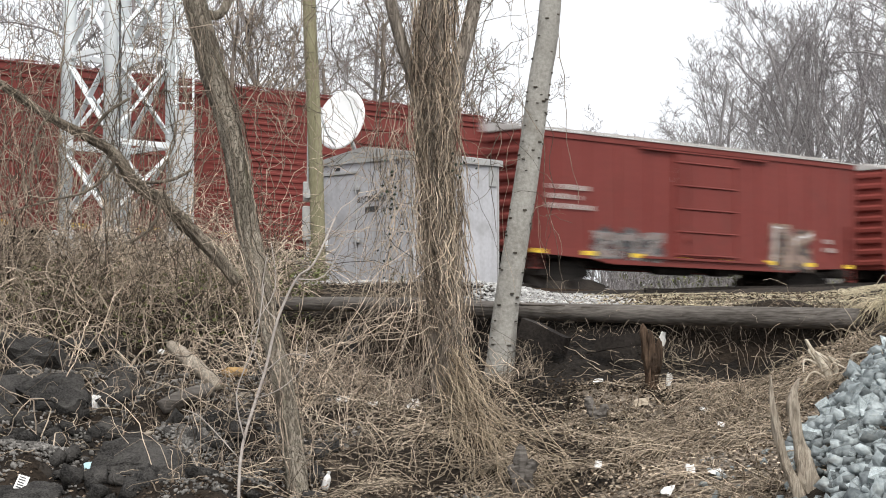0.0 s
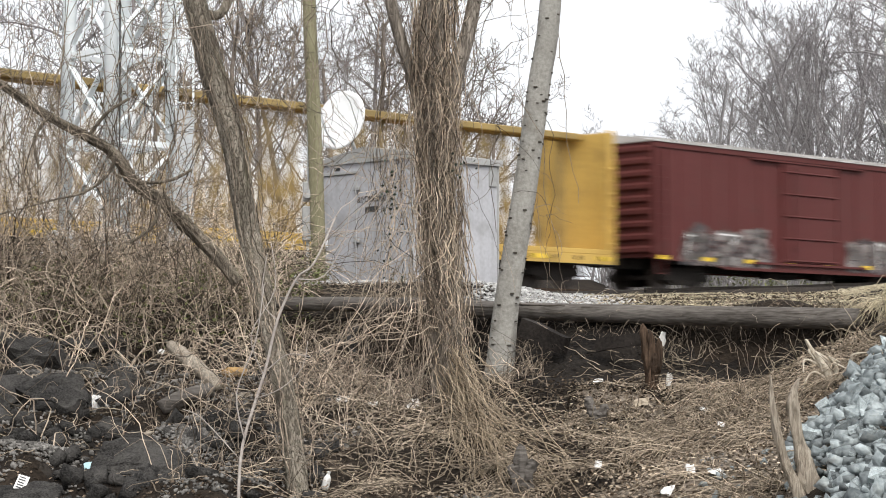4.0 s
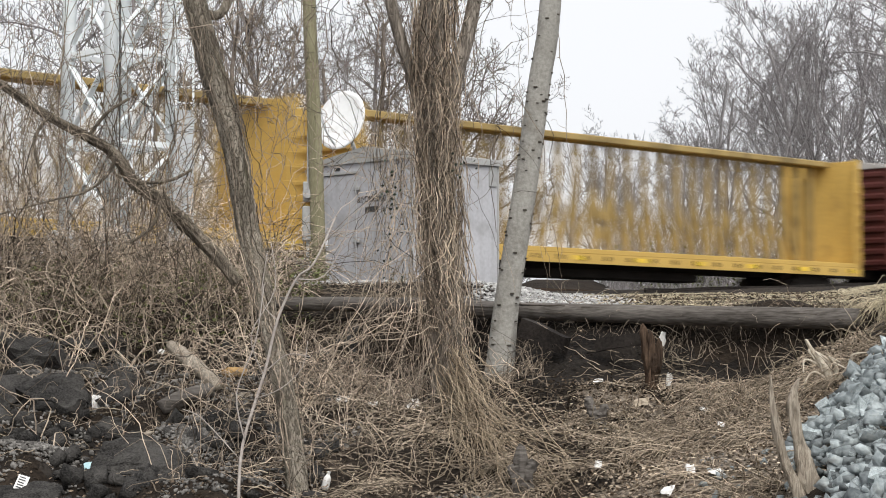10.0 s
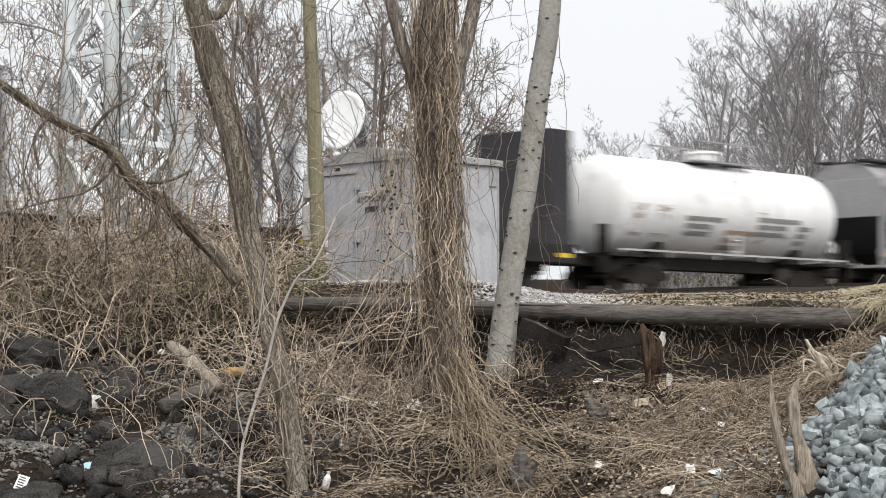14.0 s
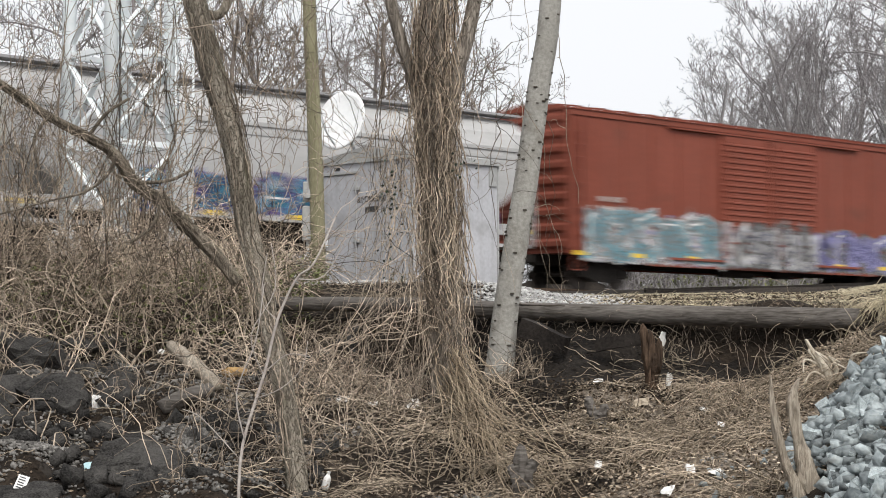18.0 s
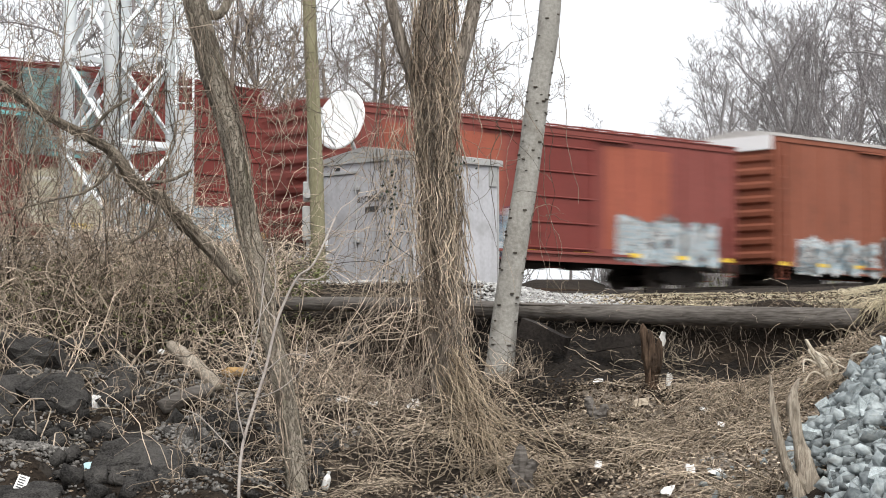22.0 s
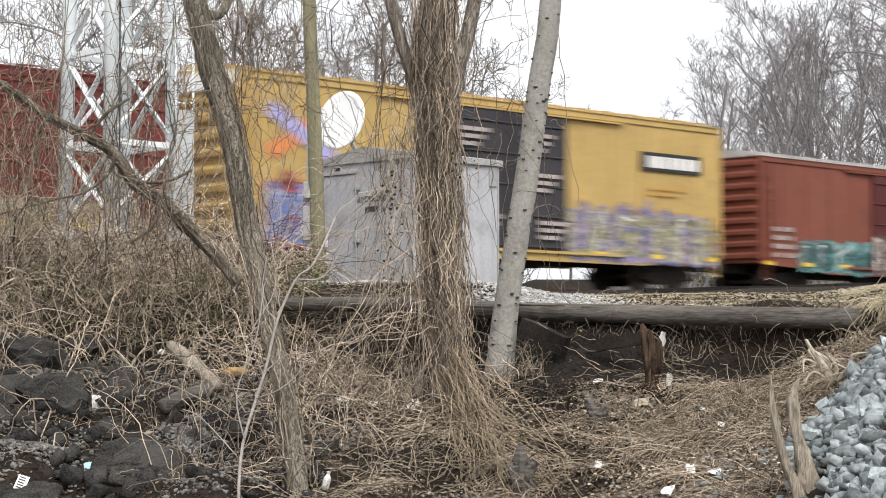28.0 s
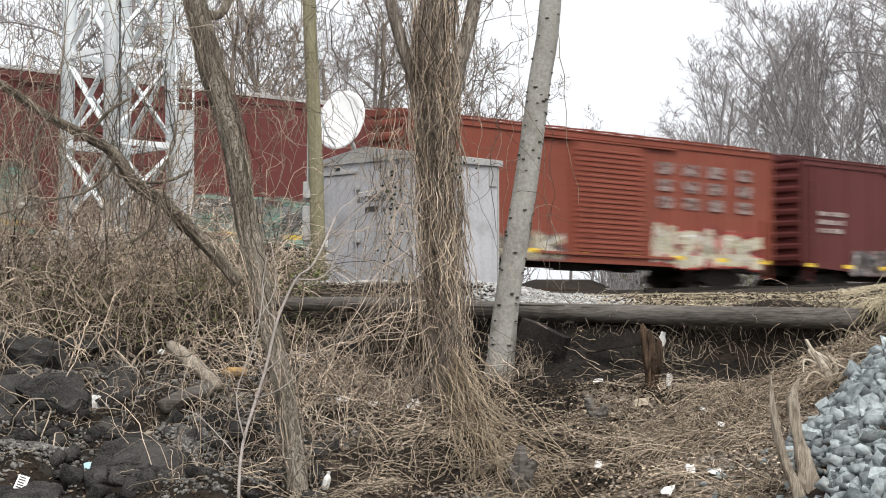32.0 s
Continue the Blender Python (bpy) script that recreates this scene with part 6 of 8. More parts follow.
# ---- near trees ----
vt = thing("vine_tree", "forked grey tree trunk cloaked in dry vines", "tree", at=pose(0.04, 25.0, gz(0.04, 25.0)))
b0 = gz(0.04, 25.0)
part("trunk", trunk_tube([(0.06, 0, -0.3), (0.05, 0, 0.35), (-0.02, 0, 1.35), (-0.12, 0, 2.9), (-0.16, 0, 4.2), (-0.13, 0, 5.4), (-0.06, 0, 8.5)], [0.29, 0.235, 0.21, 0.205, 0.195, 0.16, 0.1], 11, 44, 22, 0.1), bark, vt, "", True)
part("limb", trunk_tube([(-0.2, 0.02, 3.3), (-0.38, 0, 3.95), (-0.66, -0.05, 4.85), (-0.95, -0.1, 6.4)], [0.1, 0.085, 0.075, 0.06], 5, 26, 14, 0.09), bark, vt, "", True)
part("limb", trunk_tube([(-0.04, 0.02, 3.35), (0.13, 0, 4.1), (0.32, 0.05, 4.85), (0.55, 0.1, 6.4)], [0.11, 0.1, 0.085, 0.07], 6, 26, 14, 0.09), bark, vt, "", True)

wt = thing("pale_tree", "pale smooth-barked tree trunk leaning over the bank", "tree", at=pose(0.72, 26.6, gz(0.72, 26.6)))
part("trunk", trunk_tube([(-0.02, 0, -0.35), (0.03, 0, 0.15), (0.12, 0, 0.95), (0.36, 0, 2.45), (0.54, 0, 3.75), (0.68, 0, 4.75), (0.85, 0, 7.5)], [0.24, 0.185, 0.165, 0.155, 0.148, 0.143, 0.11], 21, 30, 16, 0.03), palebark, wt, "", True)
rs = np.random.RandomState(33)
scar = MB().box(-0.022, 0.022, -0.008, 0.006, -0.009, 0.009, 0, 0.004).mesh("bark_scar", scarbark)
axis = [(0.03, 0.15), (0.12, 0.95), (0.36, 2.45), (0.54, 3.75), (0.68, 4.75)]
for i in range(80):
    z = rs.uniform(0.2, 4.7)
    x = float(np.interp(z, [a[1] for a in axis], [a[0] for a in axis]))
    r = float(np.interp(z, [0.15, 4.7], [0.185, 0.143])) * 1.0
    a = rs.choice([rs.uniform(-150, -30), rs.uniform(-50, -12), rs.uniform(-168, -130)])
    q = rs.uniform(0.35, 1.3)
    part("bark_scar", scar, None, wt, at=pose(x + r * math.cos(radians(a)), r * math.sin(radians(a)), z, 0, 0, a + 90) @ Matrix.Scale(q, 4))

lt = thing("leaning_tree", "mossy leaning tree trunk wound with dry vines", "tree", at=pose(-1.4, 20.6, gz(-1.4, 20.6)))
bz = gz(-1.4, 20.6)
lpath = [(-0.04, 0.00, -0.30), (-0.10, 0.10, 0.43), (-0.23, 0.30, 1.11), (-0.40, 0.70, 1.69), (-0.53, 1.10, 2.17), (-0.69, 1.40, 2.67), (-0.87, 1.45, 3.71), (-1.13, 1.50, 4.58), (-1.30, 1.50, 5.26), (-1.80, 1.60, 7.20)]
part("trunk", trunk_tube(lpath, [0.13, 0.105, 0.1, 0.1, 0.105, 0.115, 0.125, 0.13, 0.125, 0.09], 31, 36, 16, 0.14), mossbark, lt, "", True)
part("limb", trunk_tube([(-1.28, 1.5, 5.16), (-1.0, 1.6, 5.15), (-0.8, 1.7, 5.9), (-0.5, 1.8, 7.0)], [0.05, 0.05, 0.045, 0.035], 8, 16, 8, 0.12), mossbark, lt, "", True)

# fallen limb across the thicket
limb = thing("fallen_limb", "mossy fallen limb hung across the thicket", "limb", at=pose(0, 0, 0))
part("limb", trunk_tube([(-6.44, 28.50, 5.52), (-6.16, 28.50, 5.39), (-5.52, 28.50, 4.96), (-4.96, 28.50, 4.66), (-4.57, 28.50, 4.41), (-4.29, 28.50, 4.01), (-3.93, 28.50, 3.78), (-3.58, 28.50, 3.42), (-3.18, 28.50, 3.03), (-2.86, 28.50, 2.63)], [0.05, 0.055, 0.06, 0.065, 0.07, 0.075, 0.08, 0.085, 0.085, 0.08], 41, 26, 12, 0.3), darkbark, limb, "", True)
for p in ([(-4.54, 28.30, 4.39), (-4.65, 28.30, 4.12), (-4.96, 28.30, 3.88), (-5.43, 28.30, 3.76), (-6.13, 28.30, 3.57)], [(-4.26, 28.30, 4.00), (-3.79, 28.30, 4.04), (-3.48, 28.30, 4.19)], [(-5.48, 28.30, 4.94), (-5.67, 28.30, 4.59), (-5.59, 28.30, 4.19)], [(-3.90, 28.30, 3.76), (-4.02, 28.30, 3.41), (-4.33, 28.30, 3.17)], [(-4.93, 28.30, 4.64), (-4.66, 28.30, 4.98), (-4.35, 28.30, 5.18)]):
    part("branch", trunk_tube(p, [0.03, 0.024, 0.018, 0.014, 0.01][:len(p)], 3, 8, 6, 0.12), darkbark, limb, "", True)

# ---- logs, posts and broken wood ----
log = thing("log", "long weathered utility pole lying along the bank's edge", "log", at=pose(0, 0, 0))
part("shaft", trunk_tube([(-2.45, 29.45, 2.36), (-0.42, 28.25, 2.31), (1.1, 27.35, 2.21), (3.0, 26.2, 2.13), (5.06, 25.0, 2.05)], [0.1, 0.108, 0.115, 0.125, 0.137], 51, 28, 30, 0.035, 2.0), logwood, log, "", True)
for q, a in ((0.4, 0.3), (0.55, -0.2), (0.62, 0.5), (0.75, 0.1), (0.86, -0.4), (0.5, 0.7), (0.9, 0.4)):
    p = Vector((-2.45, 29.45, 2.36)).lerp(Vector((5.06, 25.0, 2.05)), q)
    d = Vector((7.5, -4.45, -0.31)).normalized()
    r = 0.1 + 0.037 * q
    o = p + Vector((-0.5, -0.84, 0)) * r * math.cos(a) + Vector((0, 0, 1)) * r * math.sin(a)
    part("check_crack", MB().bar(o - d * (0.25 + 0.3 * abs(a)), o + d * 0.4, 0.012, 0.014), scarbark, log, "dark drying crack")


def broken_post(name, label, base, tops, r, mat, seed):
    th = thing(name, label, "stump", at=pose(*base))
    rnd = random.Random(seed)
    for tp in tops:
        mid = (tp[0] * 0.5 + rnd.uniform(-0.03, 0.03), tp[1] * 0.5, tp[2] * 0.5)
        part("prong", trunk_tube([(0, 0, -0.25), (tp[0] * 0.15, tp[1] * 0.15, tp[2] * 0.2), mid, (tp[0] * 0.9, tp[1] * 0.9, tp[2] * 0.86), tp], [r * 1.35, r * 1.05, r * 0.9, r * 0.7, r * 0.06], seed + len(th.children), 22, 16, 0.5, 3.0), mat, th, "", True)
    return th


broken_post("rotten_post", "rotten brown post standing under the log", (2.53, 24.9, gz(2.53, 24.9)), [(-0.1, 0.05, 0.78), (-0.02, 0.02, 0.7), (0.1, 0.03, 0.6), (0.04, -0.03, 0.42)], 0.06, rotwood, 61)
stump = thing("split_stump", "bleached split stump with two thin tall prongs", "stump", at=pose(0, 0, 0))
part("prong", trunk_tube([(3.27, 18.60, 0.23), (3.16, 18.60, 0.48), (3.07, 18.60, 0.71), (2.99, 18.62, 1.09), (2.97, 18.64, 1.44)], [0.07, 0.05, 0.038, 0.03, 0.006], 62, 22, 18, 0.5), greywood, stump, "", True)
part("prong", trunk_tube([(3.32, 18.65, 0.23), (3.31, 18.65, 0.48), (3.24, 18.66, 0.79), (3.18, 18.66, 1.18), (3.24, 18.68, 1.41)], [0.1, 0.08, 0.055, 0.042, 0.006], 65, 22, 18, 0.55), greywood, stump, "", True)
broken_post("split_stump", "short dark splintered stump in the dead grass", (0.77, 19.92, gz(0.77, 19.92)), [(-0.02, 0.05, 0.5), (0.1, 0.0, 0.36), (-0.1, 0.03, 0.3)], 0.075, logwood, 63)
broken_post("root_stump", "small torn stump with dry roots on the slope", (1.75, 23.3, gz(1.75, 23.3)), [(-0.1, 0.1, 0.34), (0.1, 0.0, 0.25), (0.02, -0.05, 0.16)], 0.06, logwood, 64)
roots = thing("root_wad", "bleached driftwood roots above the riprap", "roots", at=pose(4.25, 22.4, gz(4.25, 22.4)))
rnd = random.Random(9)
for k in range(12):
    a = rnd.uniform(0.0, math.pi)
    q = rnd.uniform(0.3, 0.75)
    part("root", trunk_tube([(rnd.uniform(-0.1, 0.1), 0, -0.02), (0.4 * q * math.cos(a), -0.1, 0.3 * q * math.sin(a) + 0.08), (0.8 * q * math.cos(a + 0.3), -0.16, 0.5 * q * math.sin(a) + 0.1), (1.2 * q * math.cos(a), -0.2 + rnd.uniform(-0.1, 0.1), 0.6 * q * math.sin(a + 0.4))], [0.022, 0.016, 0.011, 0.006], k, 8, 6, 0.12), bleached, roots, "", True)
part("stub", trunk_tube([(0.0, 0, -0.05), (-0.08, -0.1, 0.16), (-0.22, -0.14, 0.36), (-0.32, -0.15, 0.52)], [0.045, 0.04, 0.03, 0.012], 14, 16, 8, 0.25), bleached, roots, "", True)


def timber(name, label, a, b, r, mat, seed, square=0.0):
    th = thing(name, label, "timber", at=pose(0, 0, 0))
    a, b = Vector(a), Vector(b)
    if square:
        d = (b - a).normalized()
        mb = MB()
        n, verts, faces = 10, [], []
        side = d.cross(Vector((0, 0, 1))).normalized()
        up = side.cross(d)
        for i in range(n + 1):
            p = a.lerp(b, i / n) + up * noise.noise(a.lerp(b, i / n) * 3) * 0.02
            k = 1 + 0.15 * noise.noise(p * 5)
            verts += [p + side * r * sx * k + up * r * square * 0.5 * sz * k for sx, sz in ((-1, -1), (1, -1), (1, 1), (-1, 1))]
        for i in range(n):
            faces += [(4 * i + j, 4 * i + (j + 1) % 4, 4 * i + 4 + (j + 1) % 4, 4 * i + 4 + j) for j in range(4)]
        faces += [(3, 2, 1, 0), (4 * n, 4 * n + 1, 4 * n + 2, 4 * n + 3)]
        mb.add(verts, faces)
        part("board", mb, mat, th)
    else:
        m = a.lerp(b, 0.5) + Vector((0, 0, 0.01))
        part("shaft", trunk_tube([a, a.lerp(m, 0.5), m, m.lerp(b, 0.5), b], [r * 0.8, r, r * 1.02, r, r * 0.85], seed, 24, 12, 0.16, 3.0), mat, th, "", True)
    return th


timber("broken_log", "pale broken log propped in the dead grass", (-2.81, 25.56, 1.24), (-3.63, 27.40, 1.75), 0.085, greywood, 71)
timber("short_log", "short brown log lying in the gully", (-3.37, 24.53, 0.99), (-2.84, 25.08, 1.20), 0.1, logwood, 72)
timber("plank", "weathered loose plank lying across the gully", (-3.47, 23.86, 0.68), (-2.46, 25.66, 1.14), 0.06, greywood, 73, 0.8)
timber("split_wood", "orange freshly split piece of wood", (-2.81, 26.27, 1.39), (-2.56, 26.47, 1.40), 0.06, orangewood, 74)
timber("dark_board", "dark board half buried under the log", (1.02, 26.4, 1.98), (1.56, 26.0, 1.74), 0.07, blackwood, 75, 3.4)
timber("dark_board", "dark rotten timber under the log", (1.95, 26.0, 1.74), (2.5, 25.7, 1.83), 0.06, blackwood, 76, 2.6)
timber("dark_board", "dark fallen beam beside the rails", (3.6, 36.5, gz(3.6, 36.5) + 0.05), (8.6, 38.2, 2.95), 0.05, blackwood, 77, 1.6)

# pale forked sapling
sap = thing("sapling", "pale bare forked sapling rising from the gully", "sapling", at=pose(0, 0, 0))
sz = gz(-1.95, 19.6)
for p, r in (([(-1.95, 19.6, sz - 0.1), (-1.92, 19.7, 0.75), (-1.72, 19.8, 1.45), (-1.6, 19.8, 1.95), (-1.42, 19.8, 2.35), (-1.25, 19.8, 2.5), (-1.05, 19.9, 2.95)], 0.019),
             ([(-1.9, 19.7, 0.8), (-1.98, 19.7, 1.25), (-1.8, 19.7, 1.75), (-1.72, 19.7, 2.3)], 0.009), ([(-1.72, 19.8, 1.45), (-1.5, 19.75, 1.62), (-1.28, 19.7, 1.6)], 0.008),
             ([(-1.42, 19.8, 2.35), (-1.15, 19.8, 2.38), (-0.95, 19.8, 2.75), (-0.9, 19.8, 3.1)], 0.008), ([(-1.93, 19.7, 0.6), (-2.3, 19.7, 1.0), (-2.5, 19.7, 1.1)], 0.007), ([(-1.72, 19.8, 1.4), (-1.85, 19.75, 1.8), (-1.62, 19.75, 2.25), (-1.66, 19.75, 2.7)], 0.007), ([(-1.6, 19.8, 1.95), (-1.75, 19.8, 2.15), (-1.7, 19.8, 2.6)], 0.006), ([(-1.8, 19.75, 1.2), (-1.55, 19.7, 1.3), (-1.35, 19.7, 1.5), (-1.3, 19.7, 1.75)], 0.006)):
    part("stem", trunk_tube(p, [r * 0.85 * (1 - 0.5 * i / len(p)) for i in range(len(p))], 3, 8, 4, 0.05), saplingbark, sap, "", True)

# ---- broken asphalt slabs in the gully ----


def slab(x, y, w, d, h, tilt, turn, seed, label):
    rnd = random.Random(seed)
    bm = bmesh.new()
    for k in range(20):
        a = rnd.uniform(0, 2 * math.pi)
        q = rnd.uniform(0.75, 1.0) if k < 14 else rnd.uniform(0, 0.6)
        bm.verts.new((q * math.cos(a) * w * 0.62, q * math.sin(a) * d * 0.62, h * (rnd.uniform(-0.8, -0.3) if k % 2 else rnd.uniform(0.35, 0.6))))
    out = bmesh.ops.convex_hull(bm, input=bm.verts)
    bmesh.ops.delete(bm, geom=[q for q in out["geom_interior"] if isinstance(q, bmesh.types.BMVert)], context="VERTS")
    bmesh.ops.triangulate(bm, faces=bm.faces)
    bmesh.ops.subdivide_edges(bm, edges=bm.edges[:], cuts=4, use_grid_fill=True)
    bmesh.ops.triangulate(bm, faces=bm.faces)
    for v in bm.verts:
        s = v.co * 5 + Vector((seed, 0, 0))
        v.co += Vector((noise.noise(s), noise.noise(s + Vector((9, 0, 0))), noise.noise(s + Vector((0, 9, 0))))) * 0.06 + Vector((0, 0, noise.noise(v.co * 16) * 0.03))
    me = bpy.data.meshes.new("asphalt_slab")
    bm.to_mesh(me)
    bm.free()
    me.materials.append(darkslab)
    ob = part("asphalt_slab", me, None, None, at=pose(x, y, gz(x, y) + h * 0.3, tilt, rnd.uniform(-6, 6), turn))
    return tagged(ob, label, "slab", "broken slabs in the gully")


SLABS = ((-3.2, 21.85, 1.05, 1.0, 0.34, 46, 6), (-4.2, 20.95, 0.9, 0.6, 0.34, 24, -12), (-4.75, 25.2, 0.9, 0.7, 0.3, 34, 10), (-5.5, 25.6, 1.1, 0.7, 0.34, 26, -8), (-4.2, 26.3, 0.7, 0.5, 0.28, 40, 25), (-5.3, 27.4, 1.0, 0.6, 0.34, 20, 12),
         (-6.1, 28.4, 1.2, 0.6, 0.4, 15, -5), (-4.9, 28.9, 1.0, 0.5, 0.3, 22, 8), (-5.6, 24.4, 0.8, 0.6, 0.3, 30, 50), (-2.3, 21.4, 0.7, 0.5, 0.26, 30, -14), (-3.95, 24.2, 0.6, 0.45, 0.28, 35, 60), (-4.5, 24.4, 0.5, 0.4, 0.24, 30, 20))
for i, (x, y, w, d, h, tl, tn) in enumerate(SLABS):
    slab(x, y, w, d, h, tl, tn, 80 + i, "dark broken slab of asphalt in the washed-out gully")

# ---- stones ----


def stone_mesh(seed, mat, flat=0.8):
    """An angular broken stone: the hull of a few random points."""
    rnd = random.Random(seed)
    bm = bmesh.new()
    cut = rnd.sample(range(8), 2)
    for k in range(8):
        q = rnd.uniform(0.8, 1.1) * (0.62 if k in cut else 1.0)
        bm.verts.new([(-1, 1)[k >> j & 1] * e * q * rnd.uniform(0.82, 1.1) for j, e in enumerate((1.05, 0.8, 0.75 * flat))])
    out = bmesh.ops.convex_hull(bm, input=bm.verts)
    bmesh.ops.delete(bm, geom=[q for q in out["geom_interior"] if isinstance(q, bmesh.types.BMVert)], context="VERTS")
    bmesh.ops.triangulate(bm, faces=bm.faces)
    me = bpy.data.meshes.new("stone")
    bm.to_mesh(me)
    bm.free()
    me.materials.append(mat)
    return me


def scatter(mesh, places):
    """Vertices and triangles of a stone mesh set down at many places (matrices)."""
    v = np.array([q.co[:] for q in mesh.vertices])
    t = np.array([q.vertices[:] for q in mesh.polygons])
    co = np.concatenate([(v @ np.array(m.to_3x3()).T) + np.array(m.translation) for m in places])
    tri = np.concatenate([t + i * len(v) for i in range(len(places))])
    return co, tri


def set_down(X, Y, lift, sizes, tilt=360.0, seed=0, roll=True):
    """Poses of stones that lie on the ground at many places."""
    r = random.Random(seed)
    Z = ground_z(np.asarray(X), np.asarray(Y))
    out = []
    for x, y, z in zip(X, Y, Z):
        sc = r.choice(sizes)
        out.append(pose(x, y, z + lift + (0.25 * sc if not roll else 0.0), r.uniform(-tilt, tilt), r.uniform(-tilt, tilt) if not roll else 0, r.uniform(0, 360)) @ Matrix.Scale(sc, 4))
    return out


rip_meshes = [stone_mesh(200 + i, bluestone) for i in range(9)]
rnd = random.Random(17)
rr_ = np.random.RandomState(18)
RX, RY = np.meshgrid(np.arange(1.8, 6.4, 0.135), np.arange(16.6, 22.35, 0.13))
spots = []
for lay in (0, 1):
    X, Y = (RX + rr_.uniform(-0.07, 0.07, RX.shape)).ravel(), (RY + rr_.uniform(-0.07, 0.07, RX.shape)).ravel()
    edge = np.interp(Y, [17.0, 18.5, 19.5, 20.4, 20.9, 22.1, 22.7, 23.1], [3.15, 3.38, 3.36, 3.48, 3.78, 4.38, 4.8, 5.05]) + 0.25 * grid_noise(X, Y, 0.4, 91)
    toe = (X > 1.9 + 0.5 * (Y - 18.6)) & (Y < 20.4) & (rr_.rand(len(X)) < 0.14)
    ok = (X > edge + 0.04 * lay) | toe
    X, Y = X[ok], Y[ok]
    toe = toe[ok]
    for x, y, m in zip(X[~toe], Y[~toe], set_down(X[~toe], Y[~toe], 0.035 + lay * 0.065, (0.035, 0.048, 0.06, 0.075, 0.09, 0.125) if not lay else (0.03, 0.042, 0.055, 0.07, 0.095), 40, 5 + lay, False)):
        spots.append((x, y, m))
    for x, y, m in zip(X[toe], Y[toe], set_down(X[toe], Y[toe], 0.0, (0.025, 0.035, 0.045, 0.06), 40, 9, False)):
        spots.append((x, y, m))
riprap = thing("riprap", "heap of blue-grey broken rock on the stream bank", "rock heap", kind="structure", at=pose(0, 0, 0))
near = [q for q in spots if 2.6 < q[0] < 5.0 and 17.2 < q[1] < 22.2]
rnd.shuffle(near)
chosen = near[:295]
keep = set(id(q) for q in chosen)
for i, q in enumerate(chosen):
    part("stone", rip_meshes[i % 9], None, riprap, at=q[2])
rest = [q[2] for q in spots if id(q) not in keep]
sets = [scatter(rip_meshes[k], rest[k::9]) for k in range(9) if rest[k::9]]
co, tri = merged(sets)
tagged(part("loose_stones", quads_mesh("loose_stones", co, tri, bluestone), None, riprap), "more blue-grey broken stones", kind="stuff")

# pale gravel in front of the hut
gm = [stone_mesh(300 + i, whitegravel) for i in range(4)]
pl = set_down(np.concatenate([rr_.normal(1.55, 0.5, 6800), rr_.uniform(-2.6, 0.6, 1600)]), np.concatenate([rr_.uniform(28.4, 37, 6800), rr_.uniform(32.5, 37.2, 1600)]), 0.008, (0.014, 0.018, 0.022, 0.028, 0.036), seed=6)
co, tri = merged([scatter(gm[k], pl[k::4]) for k in range(4)])
tagged(part("pale_gravel", quads_mesh("pale_gravel", co, tri, whitegravel)), "spill of pale crushed gravel beside the hut", "gravel", kind="stuff")
# grey chips washed over the bank
cm = [stone_mesh(320 + i, chips) for i in range(4)]
X = np.concatenate([rr_.uniform(-5.8, -0.8, 10000), rr_.uniform(-1.5, 4.2, 5000)])
Y = np.concatenate([rr_.uniform(19.5, 28.0, 10000), rr_.uniform(19.3, 24.0, 5000)])
ok = grid_noise(X, Y, 0.8, 92) + 0.5 * grid_noise(X, Y, 0.3, 93) > np.where(X < -0.9, -0.12, 0.2)
pl = set_down(X[ok], Y[ok], 0.005, (0.01, 0.013, 0.016, 0.02, 0.03), seed=7)
for k, (cx, cy, rr, cnt) in enumerate(((-4.6, 23.1, 0.5, 3000), (-2.75, 23.3, 0.55, 3200), (-5.4, 27.2, 0.6, 1400), (-4.9, 26.3, 0.4, 1000), (-2.2, 21.9, 0.3, 700), (-4.5, 28.2, 0.5, 900))):
    A, Q = rr_.uniform(0, 6.283, cnt), rr * np.abs(rr_.normal(0, 0.6, cnt))
    pl += set_down(cx + Q * np.cos(A), cy + Q * np.sin(A) * 1.5, 0.015, (0.009, 0.012, 0.015, 0.019, 0.024), seed=8 + k)
co, tri = merged([scatter(cm[k], pl[k::4]) for k in range(4)])
tagged(part("grey_chips", quads_mesh("grey_chips", co, tri, chips)), "grey stone chips washed over the bank", "gravel", kind="stuff")

# dark rubble between the slabs
dm = [stone_mesh(340 + i, darkslab, 0.7) for i in range(5)]
X, Y = rr_.uniform(-6.4, -1.2, 1500), rr_.uniform(20.0, 29.0, 1500)
ok = grid_noise(X, Y, 0.9, 94) > -0.1
pl = set_down(X[ok], Y[ok], 0.0, (0.03, 0.045, 0.06, 0.09, 0.13), 50, 20, False)
co, tri = merged([scatter(dm[k], pl[k::5]) for k in range(5)])
tagged(part("dark_rubble", quads_mesh("dark_rubble", co, tri, darkslab)), "dark angular rubble between the slabs", "rubble", kind="stuff")

# ---- dead grass, vines and litter ----
rs = np.random.RandomState(40)


def flat_ground(n, x0, x1, y0, y1, seed):
    r = np.random.RandomState(seed)
    X, Y = r.uniform(x0, x1, n), r.uniform(y0, y1, n)
    return np.stack([X, Y, ground_z(X, Y)], 1)


